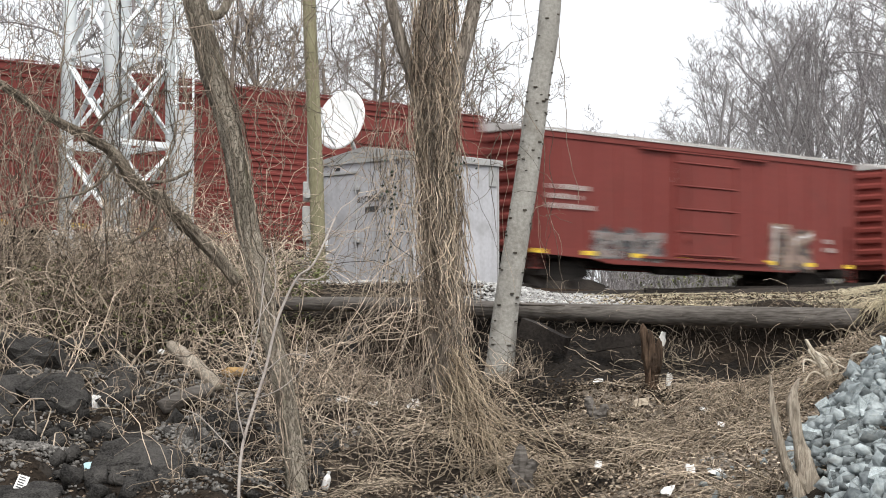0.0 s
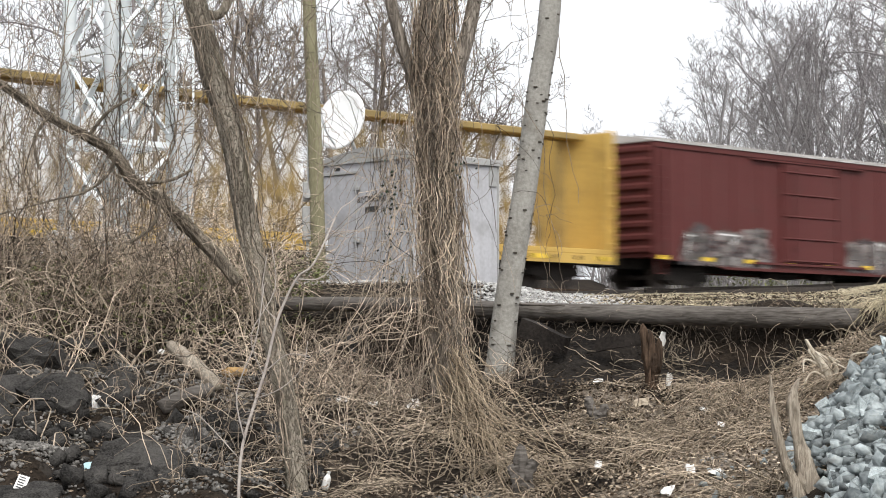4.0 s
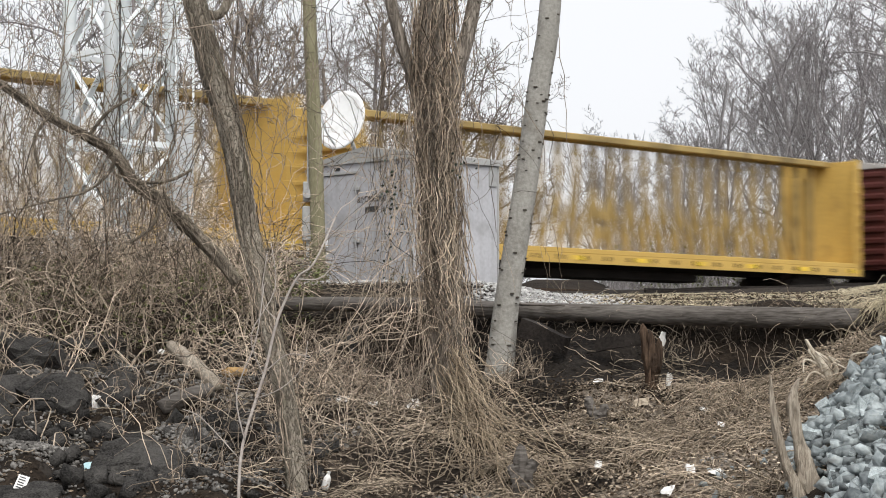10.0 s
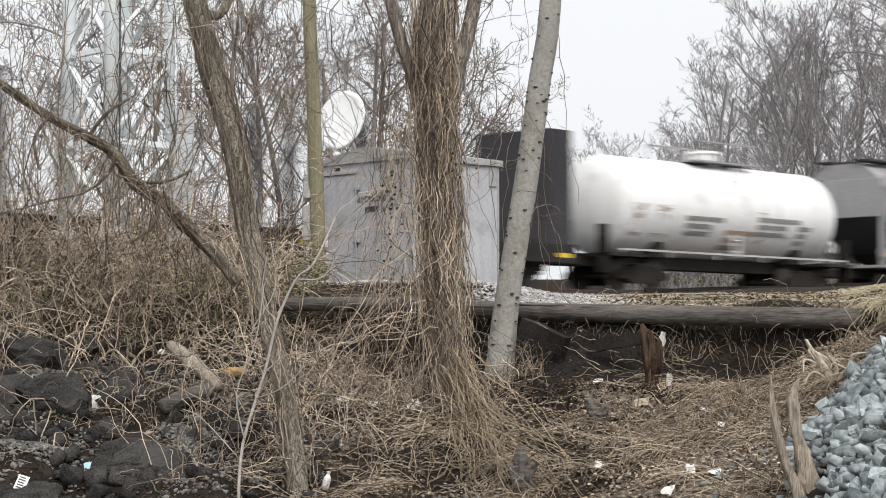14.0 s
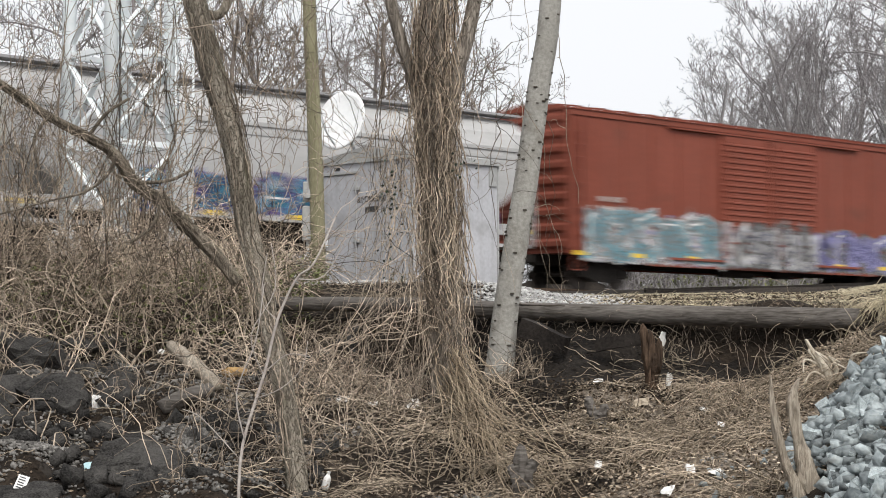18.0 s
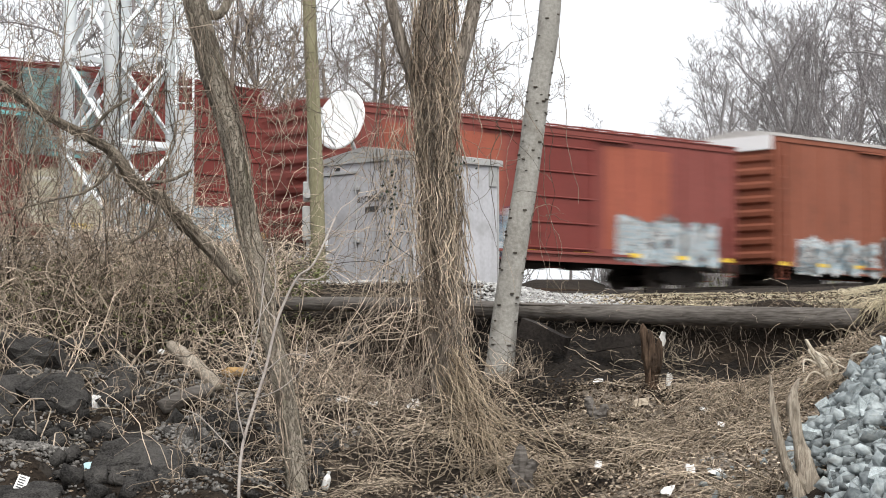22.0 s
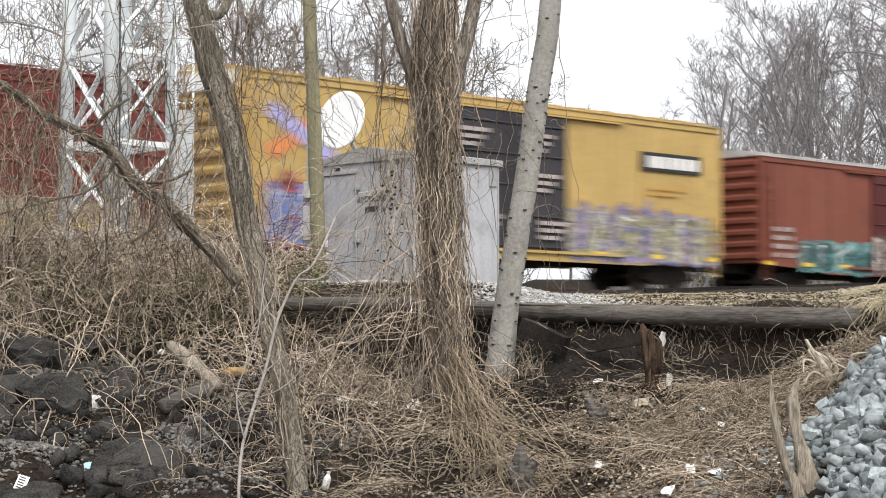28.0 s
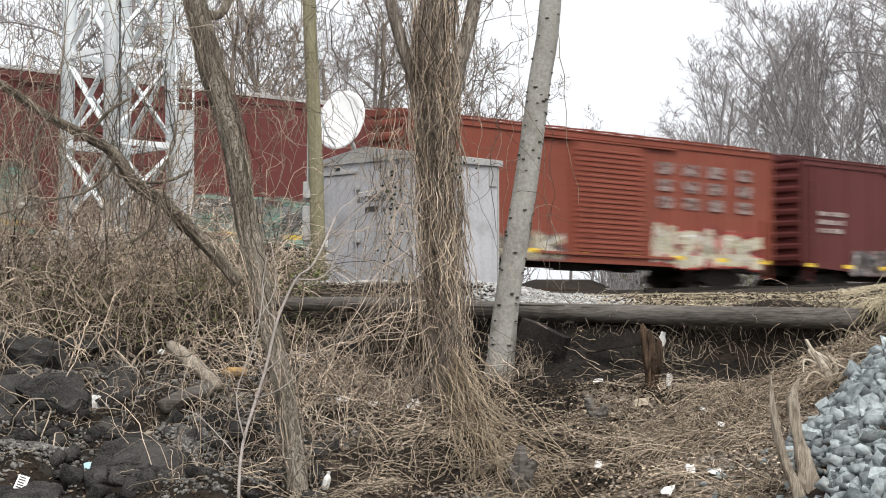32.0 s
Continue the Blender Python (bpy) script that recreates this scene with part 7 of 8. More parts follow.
sets = []
S = flat_ground(13000, -7.2, 6.5, 18.8, 33.5, 1)
dens = grid_noise(S[:, 0], S[:, 1], 0.9, 77) + 0.5 * grid_noise(S[:, 0], S[:, 1], 0.3, 78)
keepm = (dens > np.where(S[:, 0] > 1.6, -0.1, 0.1)) & ~((S[:, 0] > 0.2) & (S[:, 0] < 2.4) & (S[:, 1] > 28.2)) & ~((S[:, 0] > 3.0 + (S[:, 1] - 18) * 0.18) & (S[:, 1] < 22.3))
keepm &= ~((S[:, 0] > 0.1) & (S[:, 0] < 2.7) & (S[:, 1] > 23.9) & (S[:, 1] < 27.2) & (RS.rand(len(S)) < 0.9))
keepm &= ~((S[:, 0] < 1.2) & (S[:, 1] < 27.0) & (RS.rand(len(S)) < 0.75))
keepm &= ~((S[:, 0] > 1.4) & (S[:, 1] > bank_edge(S[:, 0]) + 0.3))
keepm &= ~((S[:, 0] < 0.5) & (S[:, 1] < 23.0) & (RS.rand(len(S)) < 0.8))
S = S[keepm]
n = len(S)
head = np.stack([rs.normal(0, 0.8, n), rs.normal(-0.5, 0.5, n), rs.uniform(0.05, 0.7, n)], 1)
P = above(wander(S, head, rs.uniform(0.15, 0.6, n), 5, 0.22, rs.uniform(0.3, 1.4, n), rs), 0.012)
sets.append(strands(P, taper(n, 5, 0.0035, 0.007, rs)))
S = flat_ground(15000, -0.8, 4.9, 18.8, 26.8, 9)
dens = grid_noise(S[:, 0] - S[:, 1] * 0.4, S[:, 1], 0.55, 83)
S = S[(dens > np.where(S[:, 0] > 1.6, -0.02, 0.2)) & ~((S[:, 0] > 3.0 + (S[:, 1] - 18) * 0.18) & (S[:, 1] < 22.3)) & (S[:, 1] < bank_edge(S[:, 0]) - 1.3) & ~((S[:, 0] < 2.5) & (S[:, 1] > 23.8))]
n = len(S)
flow = grid_noise(S[:, 0], S[:, 1], 1.6, 84)
head = np.stack([-0.75 + 1.5 * flow + rs.normal(0, 0.3, n), -0.7 + rs.normal(0, 0.3, n), rs.uniform(0.0, 0.45, n)], 1)
stuff("dead_grass", sets, straw, "matted straw-coloured dead grass on the bank", "grass")
sets = []
sets.append(strands(above(wander(S, head, rs.uniform(0.25, 0.8, n), 6, 0.12, rs.uniform(0.6, 1.6, n), rs, 0.12), 0.012), taper(n, 6, 0.003, 0.0062, rs)))
stuff("dry_stalks", sets, stalk, "flattened brown dry stalks combed down the slope", "stalks")

sets = []
n = 24000
X = rs.uniform(2.0, 9.0, n)
Y = bank_edge(X) + np.where(X < 4.9, 0.35, -0.1) + rs.uniform(0, 1, n) ** 1.3 * 9.5
S = np.stack([X, Y, ground_z(X, Y)], 1)
head = np.stack([rs.normal(-0.3, 0.7, n), rs.normal(-0.9, 0.5, n), rs.uniform(0.1, 0.45, n)], 1)
P = above(wander(S, head, rs.uniform(0.1, 0.34, n) * np.clip(1.1 - (Y - bank_edge(X)) * 0.25, 0.45, 1.0), 6, 0.18, rs.uniform(1.2, 2.6, n), rs), 0.012)
sets.append(strands(P, taper(n, 6, 0.003, 0.0062, rs)))
n = 1300
X = rs.uniform(5.45, 6.9, n)
Y = bank_edge(X) + rs.uniform(-0.5, 0.4, n)
S = np.stack([X, Y, ground_z(X, Y) + 0.05], 1)
head = np.stack([rs.normal(-0.3, 0.4, n), rs.normal(-0.8, 0.3, n), rs.uniform(0.0, 0.6, n)], 1)
sets.append(strands(above(wander(S, head, rs.uniform(0.4, 1.0, n), 7, 0.15, rs.uniform(1.5, 3.0, n), rs), 0.01), taper(n, 7, 0.005, 0.009, rs)))
stuff("blond_grass", sets, blond, "long blond dead grass hanging over the bank's edge", "grass")

# bramble thicket
sets = []
S = flat_ground(3300, -7.6, -0.9, 22.5, 34.5, 2)
keepm = ((S[:, 0] < -2.3) | (S[:, 1] < 27.6)) & (grid_noise(S[:, 0], S[:, 1], 0.8, 79) > -0.06 - 0.04 * (S[:, 1] - 27)) & ((S[:, 1] > 25) | (RS.rand(len(S)) < 0.35)) & ~((S[:, 0] > -4.2) & (S[:, 0] < -1.9) & (S[:, 1] < 27.4) & (RS.rand(len(S)) < 0.8))
keepm &= ~((S[:, 0] < -3.9) & (S[:, 1] < 28.2) & (RS.rand(len(S)) < 0.75))
S = S[keepm]
n = len(S)
head = np.stack([rs.normal(0, 0.45, n), rs.normal(-0.15, 0.4, n), np.ones(n)], 1)
P = above(wander(S, head, rs.uniform(0.3, 2.2, n) * np.clip(1.25 - (S[:, 0] + 4) * 0.1, 0.5, 1.3), 13, 0.2, rs.uniform(0.4, 2.6, n), rs), 0.01)
sets.append(strands(P, taper(n, 13, 0.006, 0.011, rs)))
a = rs.randint(3, 11, n)
src = P[np.arange(n), a]
head = np.stack([rs.normal(0, 0.8, n), rs.normal(0, 0.5, n), rs.normal(0.1, 0.6, n)], 1)
sets.append(strands(above(wander(src, head, rs.uniform(0.15, 0.7, n), 5, 0.25, rs.uniform(0, 1, n), rs), 0.01), taper(n, 5, 0.004, 0.0065, rs)))
cnt = 420
S = flat_ground(cnt, -7.6, -2.4, 28.6, 33.5, 17)
head = np.stack([rs.normal(0, 0.4, cnt), rs.normal(-0.1, 0.3, cnt), np.ones(cnt)], 1)
P = above(wander(S, head, rs.uniform(1.2, 3.3, cnt), 15, 0.17, rs.uniform(0.3, 2.2, cnt), rs, 0.34), 0.01)
sets.append(strands(P, taper(cnt, 15, 0.005, 0.011, rs)))
k = cnt * 4
src = P[rs.randint(0, cnt, k), rs.randint(3, 14, k)]
head = np.stack([rs.normal(0, 0.9, k), rs.normal(0, 0.5, k), rs.normal(0.1, 0.6, k)], 1)
sets.append(strands(wander(src, head, rs.uniform(0.15, 0.7, k), 6, 0.25, rs.uniform(0, 1, k), rs, 0.3), taper(k, 6, 0.0035, 0.006, rs)))
stuff("bramble_thicket", sets, stem, "tangled thicket of dry brown brambles", "brambles")

# vines that hang from the branches above
sets = []
for x0, x1, y0, y1, z0, z1, cnt, l0, l1 in ((-7.6, -2.2, 26.5, 31, 4.2, 8.0, 85, 1.0, 3.2), (-3.4, -0.6, 25, 31, 4.8, 8.5, 60, 1.0, 3.2), (-0.8, 0.9, 24.6, 25.4, 4.5, 7.0, 30, 1.0, 3.0), (-3.2, -1.8, 21.5, 23, 4.2, 6.2, 60, 0.6, 1.8), (1.0, 1.6, 29, 30, 5.0, 8.0, 4, 2.0, 4.0), (-7.3, -5.6, 28, 31, 4.6, 6.6, 55, 0.7, 1.8)):
    S = np.stack([rs.uniform(x0, x1, cnt), rs.uniform(y0, y1, cnt), rs.uniform(z0, z1, cnt)], 1)
    head = np.stack([rs.normal(0, 0.35, cnt), rs.normal(0, 0.3, cnt), -np.ones(cnt)], 1)
    P = above(wander(S, head, rs.uniform(l0, l1, cnt), 14, 0.19, rs.uniform(0.6, 2.0, cnt), rs, 0.36), 0.02)
    sets.append(strands(P, taper(cnt, 14, 0.0045, 0.009, rs)))
    k = cnt * 3
    src = P[rs.randint(0, cnt, k), rs.randint(2, 12, k)]
    head = np.stack([rs.normal(0, 0.9, k), rs.normal(0, 0.5, k), rs.normal(-0.1, 0.5, k)], 1)
    sets.append(strands(wander(src, head, rs.uniform(0.2, 0.8, k), 6, 0.28, rs.uniform(0, 1, k), rs), taper(k, 6, 0.004, 0.006, rs)))
LB = np.array([(-6.16, 28.50, 5.39), (-5.52, 28.50, 4.96), (-4.96, 28.50, 4.66), (-4.57, 28.50, 4.41), (-4.29, 28.50, 4.01), (-3.93, 28.50, 3.78), (-3.58, 28.50, 3.42)])
cnt = 150
u = rs.uniform(0, 6, cnt)
S = np.stack([np.interp(u, np.arange(7), LB[:, c]) for c in range(3)], 1) + rs.normal(0, 0.06, (cnt, 3)) + np.array([0, -0.1, 0])
head = np.stack([rs.normal(0, 0.7, cnt), rs.normal(-0.2, 0.4, cnt), rs.normal(-0.3, 0.7, cnt)], 1)
sets.append(strands(above(wander(S, head, rs.uniform(0.4, 1.6, cnt), 10, 0.22, rs.uniform(0.5, 2, cnt), rs), 0.02), taper(cnt, 10, 0.004, 0.008, rs)))
stuff("hanging_vines", sets, darkstem, "thin dry vines hanging from the branches", "vines")

# upright shoots at the wood's near edge
cnt = 60
S = np.stack([rs.uniform(-7.8, -4.2, cnt), rs.uniform(29, 36, cnt), np.zeros(cnt)], 1)
S[:, 2] = ground_z(S[:, 0], S[:, 1])
head = np.stack([rs.normal(0, 0.12, cnt), rs.normal(0, 0.12, cnt), np.ones(cnt)], 1)
P = wander(S, head, rs.uniform(2.5, 6.0, cnt), 12, 0.06, rs.uniform(0, 0.3, cnt), rs)
k = cnt * 7
src = P[rs.randint(0, cnt, k), rs.randint(3, 11, k)]
head2 = np.stack([rs.normal(0, 0.6, k), rs.normal(0, 0.5, k), rs.uniform(0.1, 1, k)], 1)
stuff("shoots", [strands(P, taper(cnt, 12, 0.008, 0.018, rs)), strands(wander(src, head2, rs.uniform(0.3, 1.0, k), 6, 0.16, rs.uniform(0, 0.5, k), rs), taper(k, 6, 0.0045, 0.007, rs))], darkstem, "upright bare shoots at the wood's edge", "shoots")

# vines on the forked tree
sets = []
cnt = 330
ang, rad = rs.uniform(-math.pi, 0.35, cnt), 0.215 + np.abs(rs.normal(0, 0.055, cnt))
zt = rs.uniform(1.2, 6.0, cnt)
ln = np.minimum(rs.uniform(0.8, 3.4, cnt), zt - rs.uniform(0.1, 0.9, cnt))
k = 16
t = np.linspace(0, 1, k)[None]
Z = b0 + zt[:, None] - ln[:, None] * t
Z = np.maximum(Z, b0 + 0.05)
A = ang[:, None] + np.cumsum(rs.normal(0, 0.17, (cnt, k)), 1)
rr = rad[:, None] + np.cumsum(rs.normal(0, 0.022, (cnt, k)), 1)
rr = np.maximum(rr, 0.205)
cx = 0.04 + np.interp(Z - b0, [0, 1.35, 2.9, 4.2, 6], [0.05, -0.02, -0.12, -0.16, -0.12])
flare = np.clip(0.9 - (Z - b0), 0, 1) * rs.uniform(0, 0.1, (cnt, 1))
P = np.stack([cx + (rr + flare) * np.cos(A) + flare * 0.5, 25.0 + (rr + flare) * np.sin(A), Z], -1)
sets.append(strands(P, taper(cnt, k, 0.004, 0.009, rs)))
# fan of stems at its foot, leaning down the slope
cnt = 140
S = np.stack([rs.normal(0.12, 0.1, cnt), 24.72 + rs.normal(0, 0.05, cnt), b0 + rs.uniform(0.05, 0.75, cnt)], 1)
head = np.stack([rs.normal(0.112, 0.014, cnt), -np.ones(cnt), (0.42 - S[:, 2]) / 4.6], 1)
fan = strands(above(wander(S, head, rs.uniform(3.2, 6.6, cnt), 20, 0.022, np.zeros(cnt), rs, 0.09), 0.04), taper(cnt, 20, 0.0045, 0.0085, rs))
stuff("vine_runners", [fan], tanstem, "tan vine runners sweeping down from the trunk's foot", "vines")
# thin runners before the hut
cnt = 150
S = np.stack([rs.normal(-0.58, 0.2, cnt), rs.uniform(24.4, 25.6, cnt), rs.uniform(2.4, 4.7, cnt)], 1)
head = np.stack([rs.normal(0, 0.3, cnt), rs.normal(0, 0.2, cnt), -np.ones(cnt)], 1)
sets.append(strands(wander(S, head, rs.uniform(0.5, 2.0, cnt), 12, 0.22, rs.uniform(0.5, 1.5, cnt), rs), taper(cnt, 12, 0.003, 0.006, rs)))
# brush about the foot of the pale tree
cnt = 130
S = flat_ground(cnt, 0.42, 1.25, 25.7, 26.5, 19)
head = np.stack([rs.normal(0, 0.4, cnt), rs.normal(-0.2, 0.3, cnt), np.ones(cnt)], 1)
foot = strands(above(wander(S, head, rs.uniform(0.12, 0.6, cnt), 8, 0.2, rs.uniform(0.3, 2.0, cnt), rs, 0.3), 0.01), taper(cnt, 8, 0.003, 0.007, rs))
stuff("foot_brush", [foot], darkstem, "dark dry brush about the pale tree's foot", "brush")
# fine upright tangles beside it
for x0, x1, y0, y1, cnt, l0, l1 in ((-1.9, -0.25, 24.6, 27.8, 360, 0.3, 1.4), (0.35, 1.3, 24.2, 26.6, 70, 0.2, 0.9), (-2.9, -0.2, 20.4, 24.4, 260, 0.4, 1.6), (-4.6, -2.4, 23.6, 26.6, 110, 0.3, 1.0)):
    S = flat_ground(cnt, x0, x1, y0, y1, 15)
    head = np.stack([rs.normal(0.05, 0.3, cnt), rs.normal(-0.2, 0.3, cnt), np.ones(cnt)], 1)
    sets.append(strands(above(wander(S, head, rs.uniform(l0, l1, cnt), 10, 0.2, rs.uniform(0.5, 2.8, cnt), rs), 0.01), taper(cnt, 10, 0.003, 0.0065, rs)))
cnt = 70
S = np.stack([rs.normal(-0.15, 0.15, cnt), 24.7 + rs.normal(0, 0.1, cnt), b0 + rs.uniform(0.6, 3.0, cnt)], 1)
head = np.stack([rs.normal(-0.5, 0.5, cnt), rs.normal(-0.2, 0.3, cnt), rs.normal(-0.3, 0.5, cnt)], 1)
sets.append(strands(above(wander(S, head, rs.uniform(0.8, 2.4, cnt), 12, 0.16, rs.uniform(1, 2, cnt), rs), 0.015), taper(cnt, 12, 0.004, 0.007, rs)))
stuff("trunk_vines", sets, stem, "dry brown vine stems wound round the forked trunk", "vines")
# vines on the leaning trunk
cnt, k = 60, 14
t0 = rs.uniform(0.0, 0.95, cnt)
tt = np.clip(t0[:, None] + np.linspace(0, 1, k)[None] * rs.uniform(0.08, 0.35, cnt)[:, None], 0, 1)
LP = np.array(lpath)
u = tt * (len(LP) - 2)
ax = np.stack([np.interp(u, np.arange(len(LP)), LP[:, c]) for c in range(3)], -1) + np.array([-1.4, 20.6, bz])
A = rs.uniform(-math.pi, 0.3, cnt)[:, None] + np.cumsum(rs.normal(0, 0.12, (cnt, k)), 1)
rr = 0.14 + np.abs(np.cumsum(rs.normal(0, 0.014, (cnt, k)), 1))
P = ax + np.stack([rr * np.cos(A), rr * np.sin(A), np.zeros_like(rr)], -1)
stuff("trunk_vines", [strands(P, taper(cnt, k, 0.004, 0.009, rs))], darkstem, "dry vine stems wound round the leaning trunk", "vines")

# sticks and roots lying on the bank
cnt = 1000
S = flat_ground(cnt, -5.0, 4.0, 19.5, 27.5, 5)
S[550:] = flat_ground(450, -2.0, 0.9, 19.6, 25.5, 6)
S = S[(S[:, 0] > -2.4) | (RS.rand(cnt) < 0.25)]
cnt = len(S)
S[:, 2] += rs.uniform(0.02, 0.12, cnt)
head = np.stack([rs.normal(0, 1, cnt), rs.normal(-0.2, 0.5, cnt), rs.normal(0.05, 0.2, cnt)], 1)
stuff("fallen_sticks", [strands(above(wander(S, head, rs.uniform(0.15, 0.8, cnt), 8, 0.12, rs.uniform(0, 0.6, cnt), rs), 0.02), taper(cnt, 8, 0.004, 0.01, rs))], stalk, "bleached sticks and roots lying on the bank", "sticks")
cnt = 480
S = np.stack([rs.uniform(-2.5, 5.0, cnt), np.zeros(cnt), np.zeros(cnt)], 1)
S[:, 1] = bank_edge(S[:, 0]) + rs.uniform(-0.5, 0.1, cnt)
S[:, 2] = ground_z(S[:, 0], S[:, 1]) + 0.05
head = np.stack([rs.normal(0, 0.5, cnt), rs.normal(-0.7, 0.3, cnt), rs.normal(-0.3, 0.4, cnt)], 1)
stuff("hanging_roots", [strands(above(wander(S, head, rs.uniform(0.25, 0.9, cnt), 8, 0.2, rs.uniform(1, 2.5, cnt), rs), 0.012), taper(cnt, 8, 0.003, 0.007, rs))], darkstem, "fine roots hanging from the undercut edge", "roots")


# leaf litter
def flakes(n, x0, x1, y0, y1, size, seed, lift=0.012):
    r = np.random.RandomState(seed)
    c = flat_ground(n, x0, x1, y0, y1, seed)
    c[:, 2] += lift + r.rand(n) * 0.02
    a = r.normal(0, 1, (n, 3)) * np.array([1, 1, 0.35])
    b = np.cross(a, r.normal(0, 1, (n, 3)) * np.array([0.3, 0.3, 1]))
    a /= np.linalg.norm(a, axis=1, keepdims=True)
    b /= np.linalg.norm(b, axis=1, keepdims=True)
    s = (r.uniform(0.5, 1.3, n) * size)[:, None]
    return np.stack([c - a * s, c - b * s * 0.55, c + a * s, c + b * s * 0.55], 1).reshape(-1, 3), np.arange(n * 4).reshape(-1, 4)


stuff("leaf_litter", [flakes(17000, -7.5, 6.0, 18.8, 33.5, 0.028, 61), flakes(9000, 0.9, 4.6, 18.8, 25.4, 0.026, 66)], litter, "brown leaf litter over the bank", "litter")
stuff("straw_chaff", [flakes(15000, 1.5, 4.9, 18.8, 25.2, 0.026, 67, 0.02), flakes(2500, -0.6, 1.5, 18.8, 24.5, 0.024, 68, 0.02)], stalk, "chaff of broken straw on the slope", "straw")
stuff("leaf_mould", [flakes(9000, -5.8, -0.4, 19.2, 26.5, 0.022, 69, 0.008)], litter, "brown leaf mould in the gully", "litter")
co, q = flakes(7600, -7.4, -1.8, 28.6, 33.5, 0.032, 62, 0.06)
co[:, 2] += np.repeat(np.abs(np.random.RandomState(3).normal(0, 0.24, 7600)), 4)
stuff("green_weeds", [(co, q)], greenleaf, "low green weeds among the brambles", "weeds")
# dark ivy leaves on the vines before the hut
cnt = 75
r = np.random.RandomState(64)
c = np.where(r.rand(cnt, 1) < 0.7, np.stack([r.normal(-0.62, 0.09, cnt), r.uniform(24.4, 24.8, cnt), r.uniform(2.5, 4.0, cnt)], 1), np.stack([r.normal(0.24, 0.08, cnt), r.uniform(24.4, 24.8, cnt), r.normal(3.85, 0.09, cnt)], 1))
a, b = r.normal(0, 1, (cnt, 3)), r.normal(0, 1, (cnt, 3))
a /= np.linalg.norm(a, axis=1, keepdims=True)
b = np.cross(a, b)
b /= np.linalg.norm(b, axis=1, keepdims=True)
co = np.stack([c - a * 0.026, c - b * 0.018, c + a * 0.026, c + b * 0.018], 1).reshape(-1, 3)
stuff("ivy_leaves", [(co, np.arange(cnt * 4).reshape(-1, 4))], ivy, "small dark ivy leaves on the vines", "ivy")


# ---- litter ----
def scrap(name, label, x, y, w, d, mat, seed, up=0.03, stand=0.0):
    rnd = random.Random(seed)
    nx, ny = 5, 4
    verts = []
    for lay in (0.0, 0.006):
        for j in range(ny):
            for i in range(nx):
                u, v = i / (nx - 1) - 0.5, j / (ny - 1) - 0.5
                verts.append((u * w * (1 - 0.3 * abs(v)) + rnd.uniform(-0.1, 0.1) * w, v * d + rnd.uniform(-0.1, 0.1) * d, 0.35 * min(w, d) * noise.noise(Vector((u * 3 + seed, v * 3, 0))) + lay))
    faces, m = [], nx * ny
    for j in range(ny - 1):
        for i in range(nx - 1):
            a = j * nx + i
            faces += [(m + a, m + a + 1, m + a + nx + 1, m + a + nx), (a, a + nx, a + nx + 1, a + 1)]
    edge = [i for i in range(nx)] + [j * nx + nx - 1 for j in range(1, ny)] + [(ny - 1) * nx + i for i in range(nx - 2, -1, -1)] + [j * nx for j in range(ny - 2, 0, -1)]
    faces += [(a, b, m + b, m + a) for a, b in zip(edge, edge[1:] + edge[:1])]
    ob = part(name, MB().add(verts, faces), mat, None, at=pose(x, y, gz(x, y) + up, 35 + stand, rnd.uniform(-10, 10), rnd.uniform(-40, 40)))
    return tagged(ob, label, "litter", "scraps of litter on the bank")


for i, (x, y, w, d, up, st) in enumerate(((-0.84, 24.6, 0.16, 0.1, 0.06, 10), (-1.2, 24.6, 0.22, 0.12, 0.05, 0), (-0.34, 24.7, 0.16, 0.16, 0.1, 20), (-0.4, 24.5, 0.14, 0.1, 0.03, 0), (2.76, 25.1, 0.11, 0.2, 0.12, 50), (2.68, 25.0, 0.12, 0.22, 0.62, 50), (1.89, 25.1, 0.18, 0.08, 0.04, 0),
                                                (1.53, 20.3, 0.1, 0.12, 0.05, 20), (2.37, 19.7, 0.12, 0.14, 0.06, 20), (2.99, 22.1, 0.1, 0.1, 0.05, 10), (2.1, 19.2, 0.16, 0.16, 0.06, 10), (2.9, 22.9, 0.14, 0.08, 0.04, 0), (2.6, 19.6, 0.2, 0.1, 0.05, 0), (-4.2, 24.9, 0.16, 0.2, 0.1, 30), (-4.0, 24.3, 0.14, 0.12, 0.1, 20), (-3.9, 28.4, 0.16, 0.1, 0.15, 10))):
    scrap("plastic_scrap", "crumpled white plastic scrap on the bank", x, y, w * 0.7, d * 0.7, trash, 400 + i, up, st)
scrap("plastic_scrap", "tan crumpled wrapper on the slope", 2.32, 24.0, 0.2, 0.14, palestem, 431, 0.05, 10)
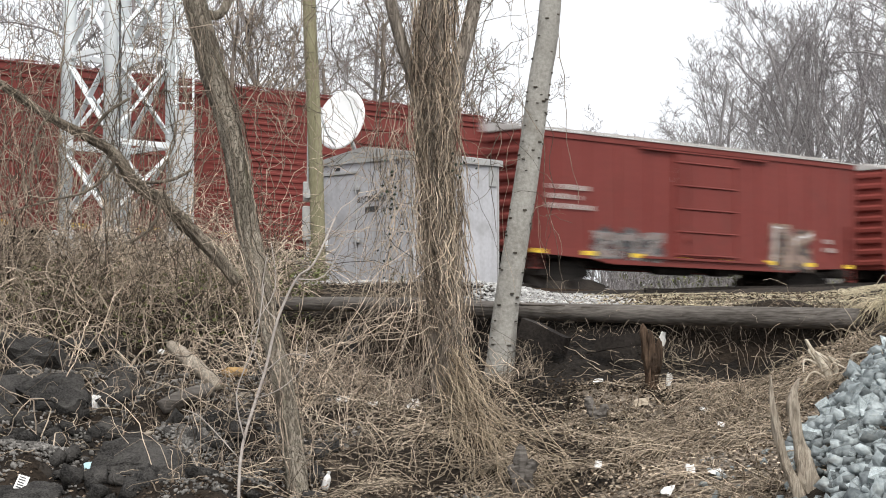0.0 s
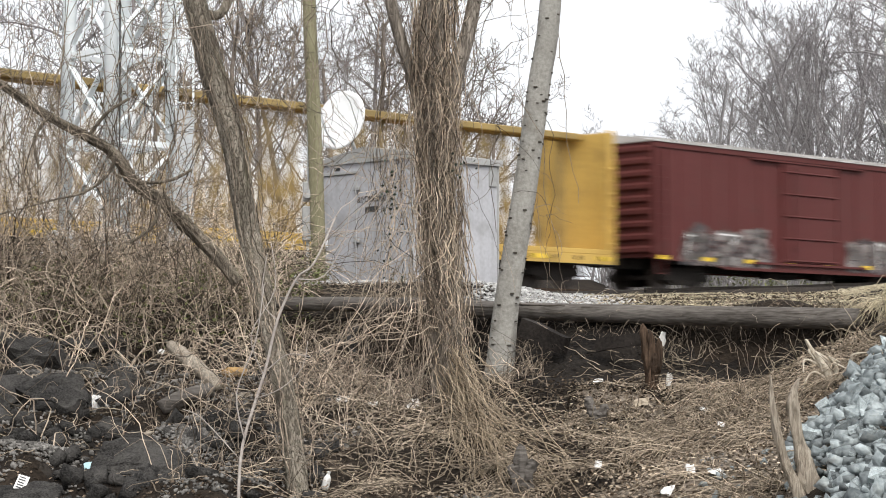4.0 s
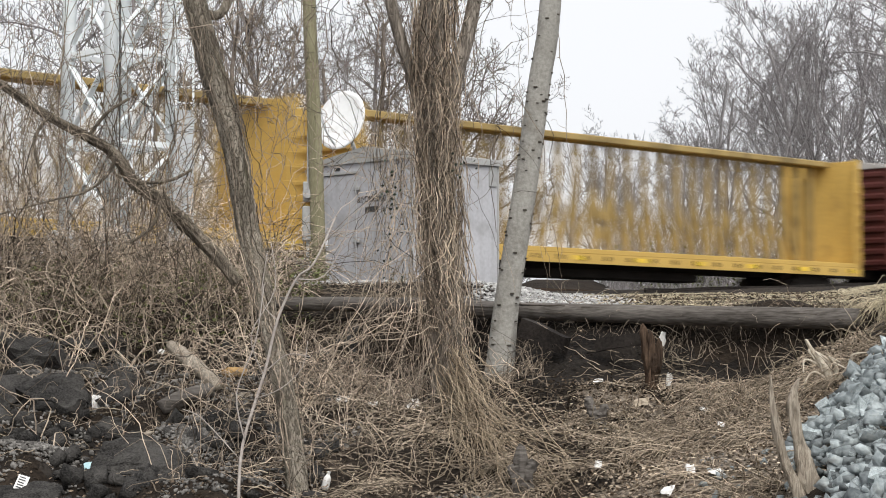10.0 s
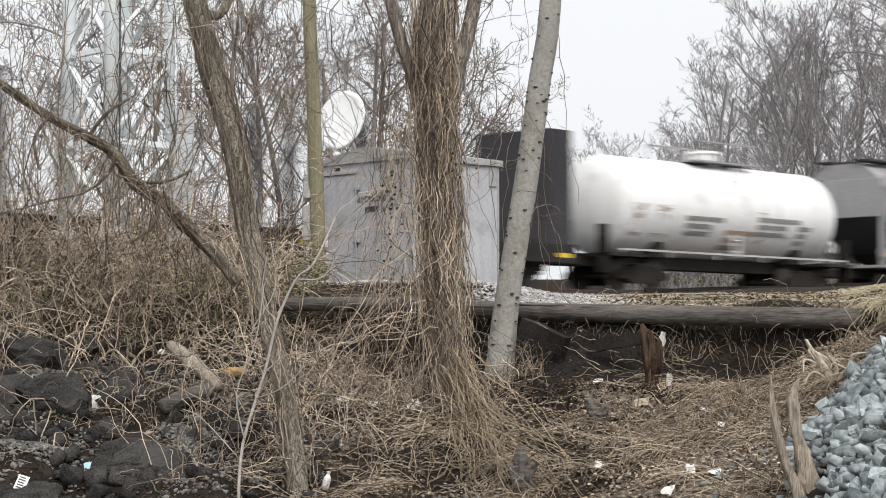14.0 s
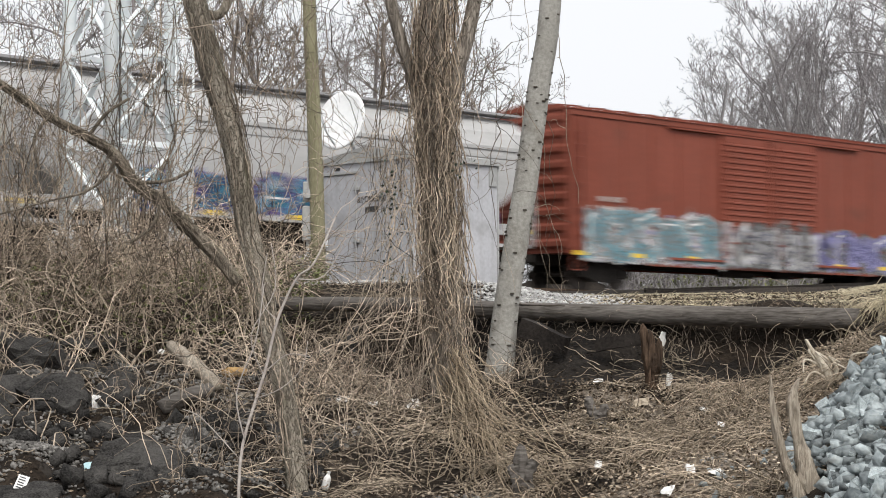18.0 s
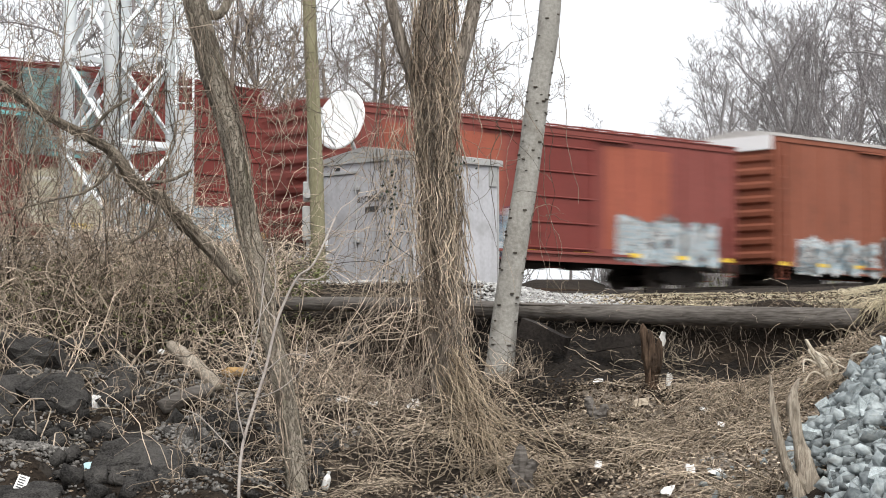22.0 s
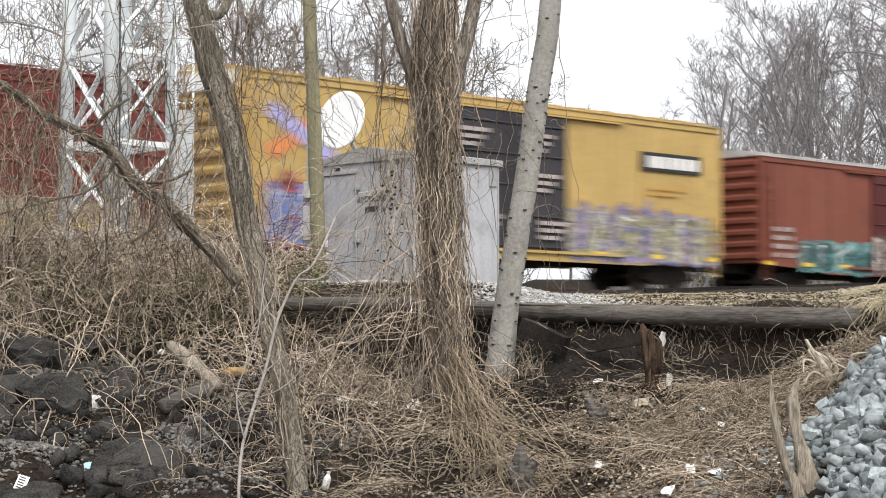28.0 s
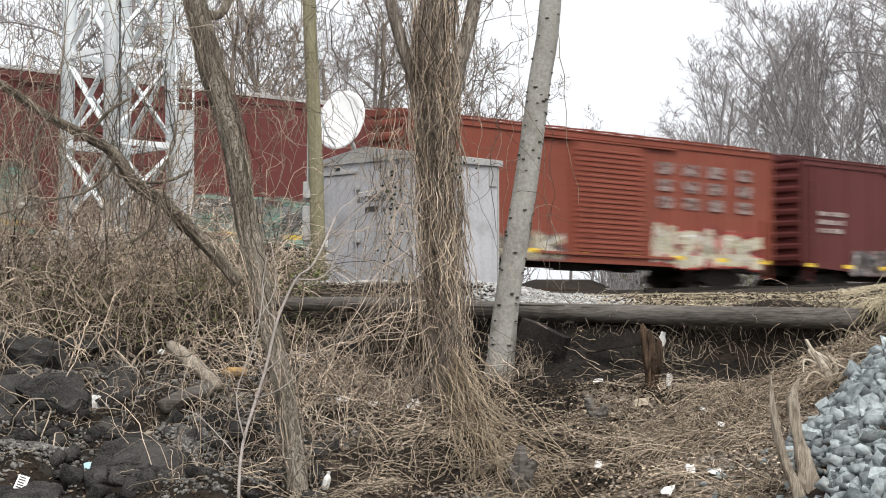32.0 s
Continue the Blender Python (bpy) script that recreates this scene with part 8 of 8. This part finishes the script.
scrap("plastic_scrap", "pale blue scrap on the slabs", -3.75, 21.9, 0.16, 0.1, cyanlitter, 432, 0.25, 10)
sign = part("label_card", MB().box(-0.09, 0.09, -0.006, 0, -0.13, 0.13, 0, 0.003), trash, None, at=pose(-4.3, 21.0, gz(-4.3, 21.0) + 0.3, -30, 18, 0) @ Matrix.Scale(0.65, 4))
tagged(sign, "white printed card stuck among the slabs", "card", "scraps of litter on the bank")
mb = MB()
for i in range(5):
    mb.box(-0.06, 0.04 + 0.01 * (i % 2), -0.012, -0.007, -0.1 + i * 0.045, -0.08 + i * 0.045)
part("print", mb, blackpaint, sign, "plain black print bars")
bottle = thing("plastic_bottle", "white plastic bottle stuck in the debris", "bottle", at=pose(-1.19, 20.7, gz(-1.19, 20.7) + 0.02, 8, 14, 0))
part("body", MB().tube([(0, 0, 0), (0, 0, 0.02), (0, 0, 0.12), (0, 0, 0.16)], [0.03, 0.04, 0.038, 0.016], 14), trash, bottle, "", True)
part("cap", MB().tube([(0, 0, 0.16), (0, 0, 0.19)], 0.017, 10), trash, bottle)


# ---- what moves ----
def motions():
    for car, s in TRAIN:
        rows = []
        for t in (0.0, 32.0):
            p = on_track(s - SPEED * t, 0, RAIL_Z)
            rows.append((t, pose(p.x, p.y, p.z, 0, 0, TURN)))
        walk(car, rows)
    # wheels roll: 0.46 m radius, keyed while the car is near the view
    mid = {car.name: s / SPEED for car, s in TRAIN}
    rate = SPEED / 0.46
    for wheel, car in WHEELS:
        base = wheel.matrix_basis.translation.copy()
        t0, t1 = max(0.0, mid[car.name] - 2.0), min(32.0, mid[car.name] + 1.6)
        turn, rows = 0.0, []
        steps = max(1, math.ceil((t1 - t0) * rate / 1.4)) if t1 > t0 else 1
        if t0 > 0:
            rows.append((0.0, pose(*base)))
        for i in range(steps + 1):
            t = t0 + (t1 - t0) * i / steps
            rows.append((t, pose(*base, 0, -math.degrees(rate * (t - t0)) % 360, 0)))
        if t1 < 32.0:
            rows.append((32.0, rows[-1][1]))
        walk(wheel, rows)


motions()
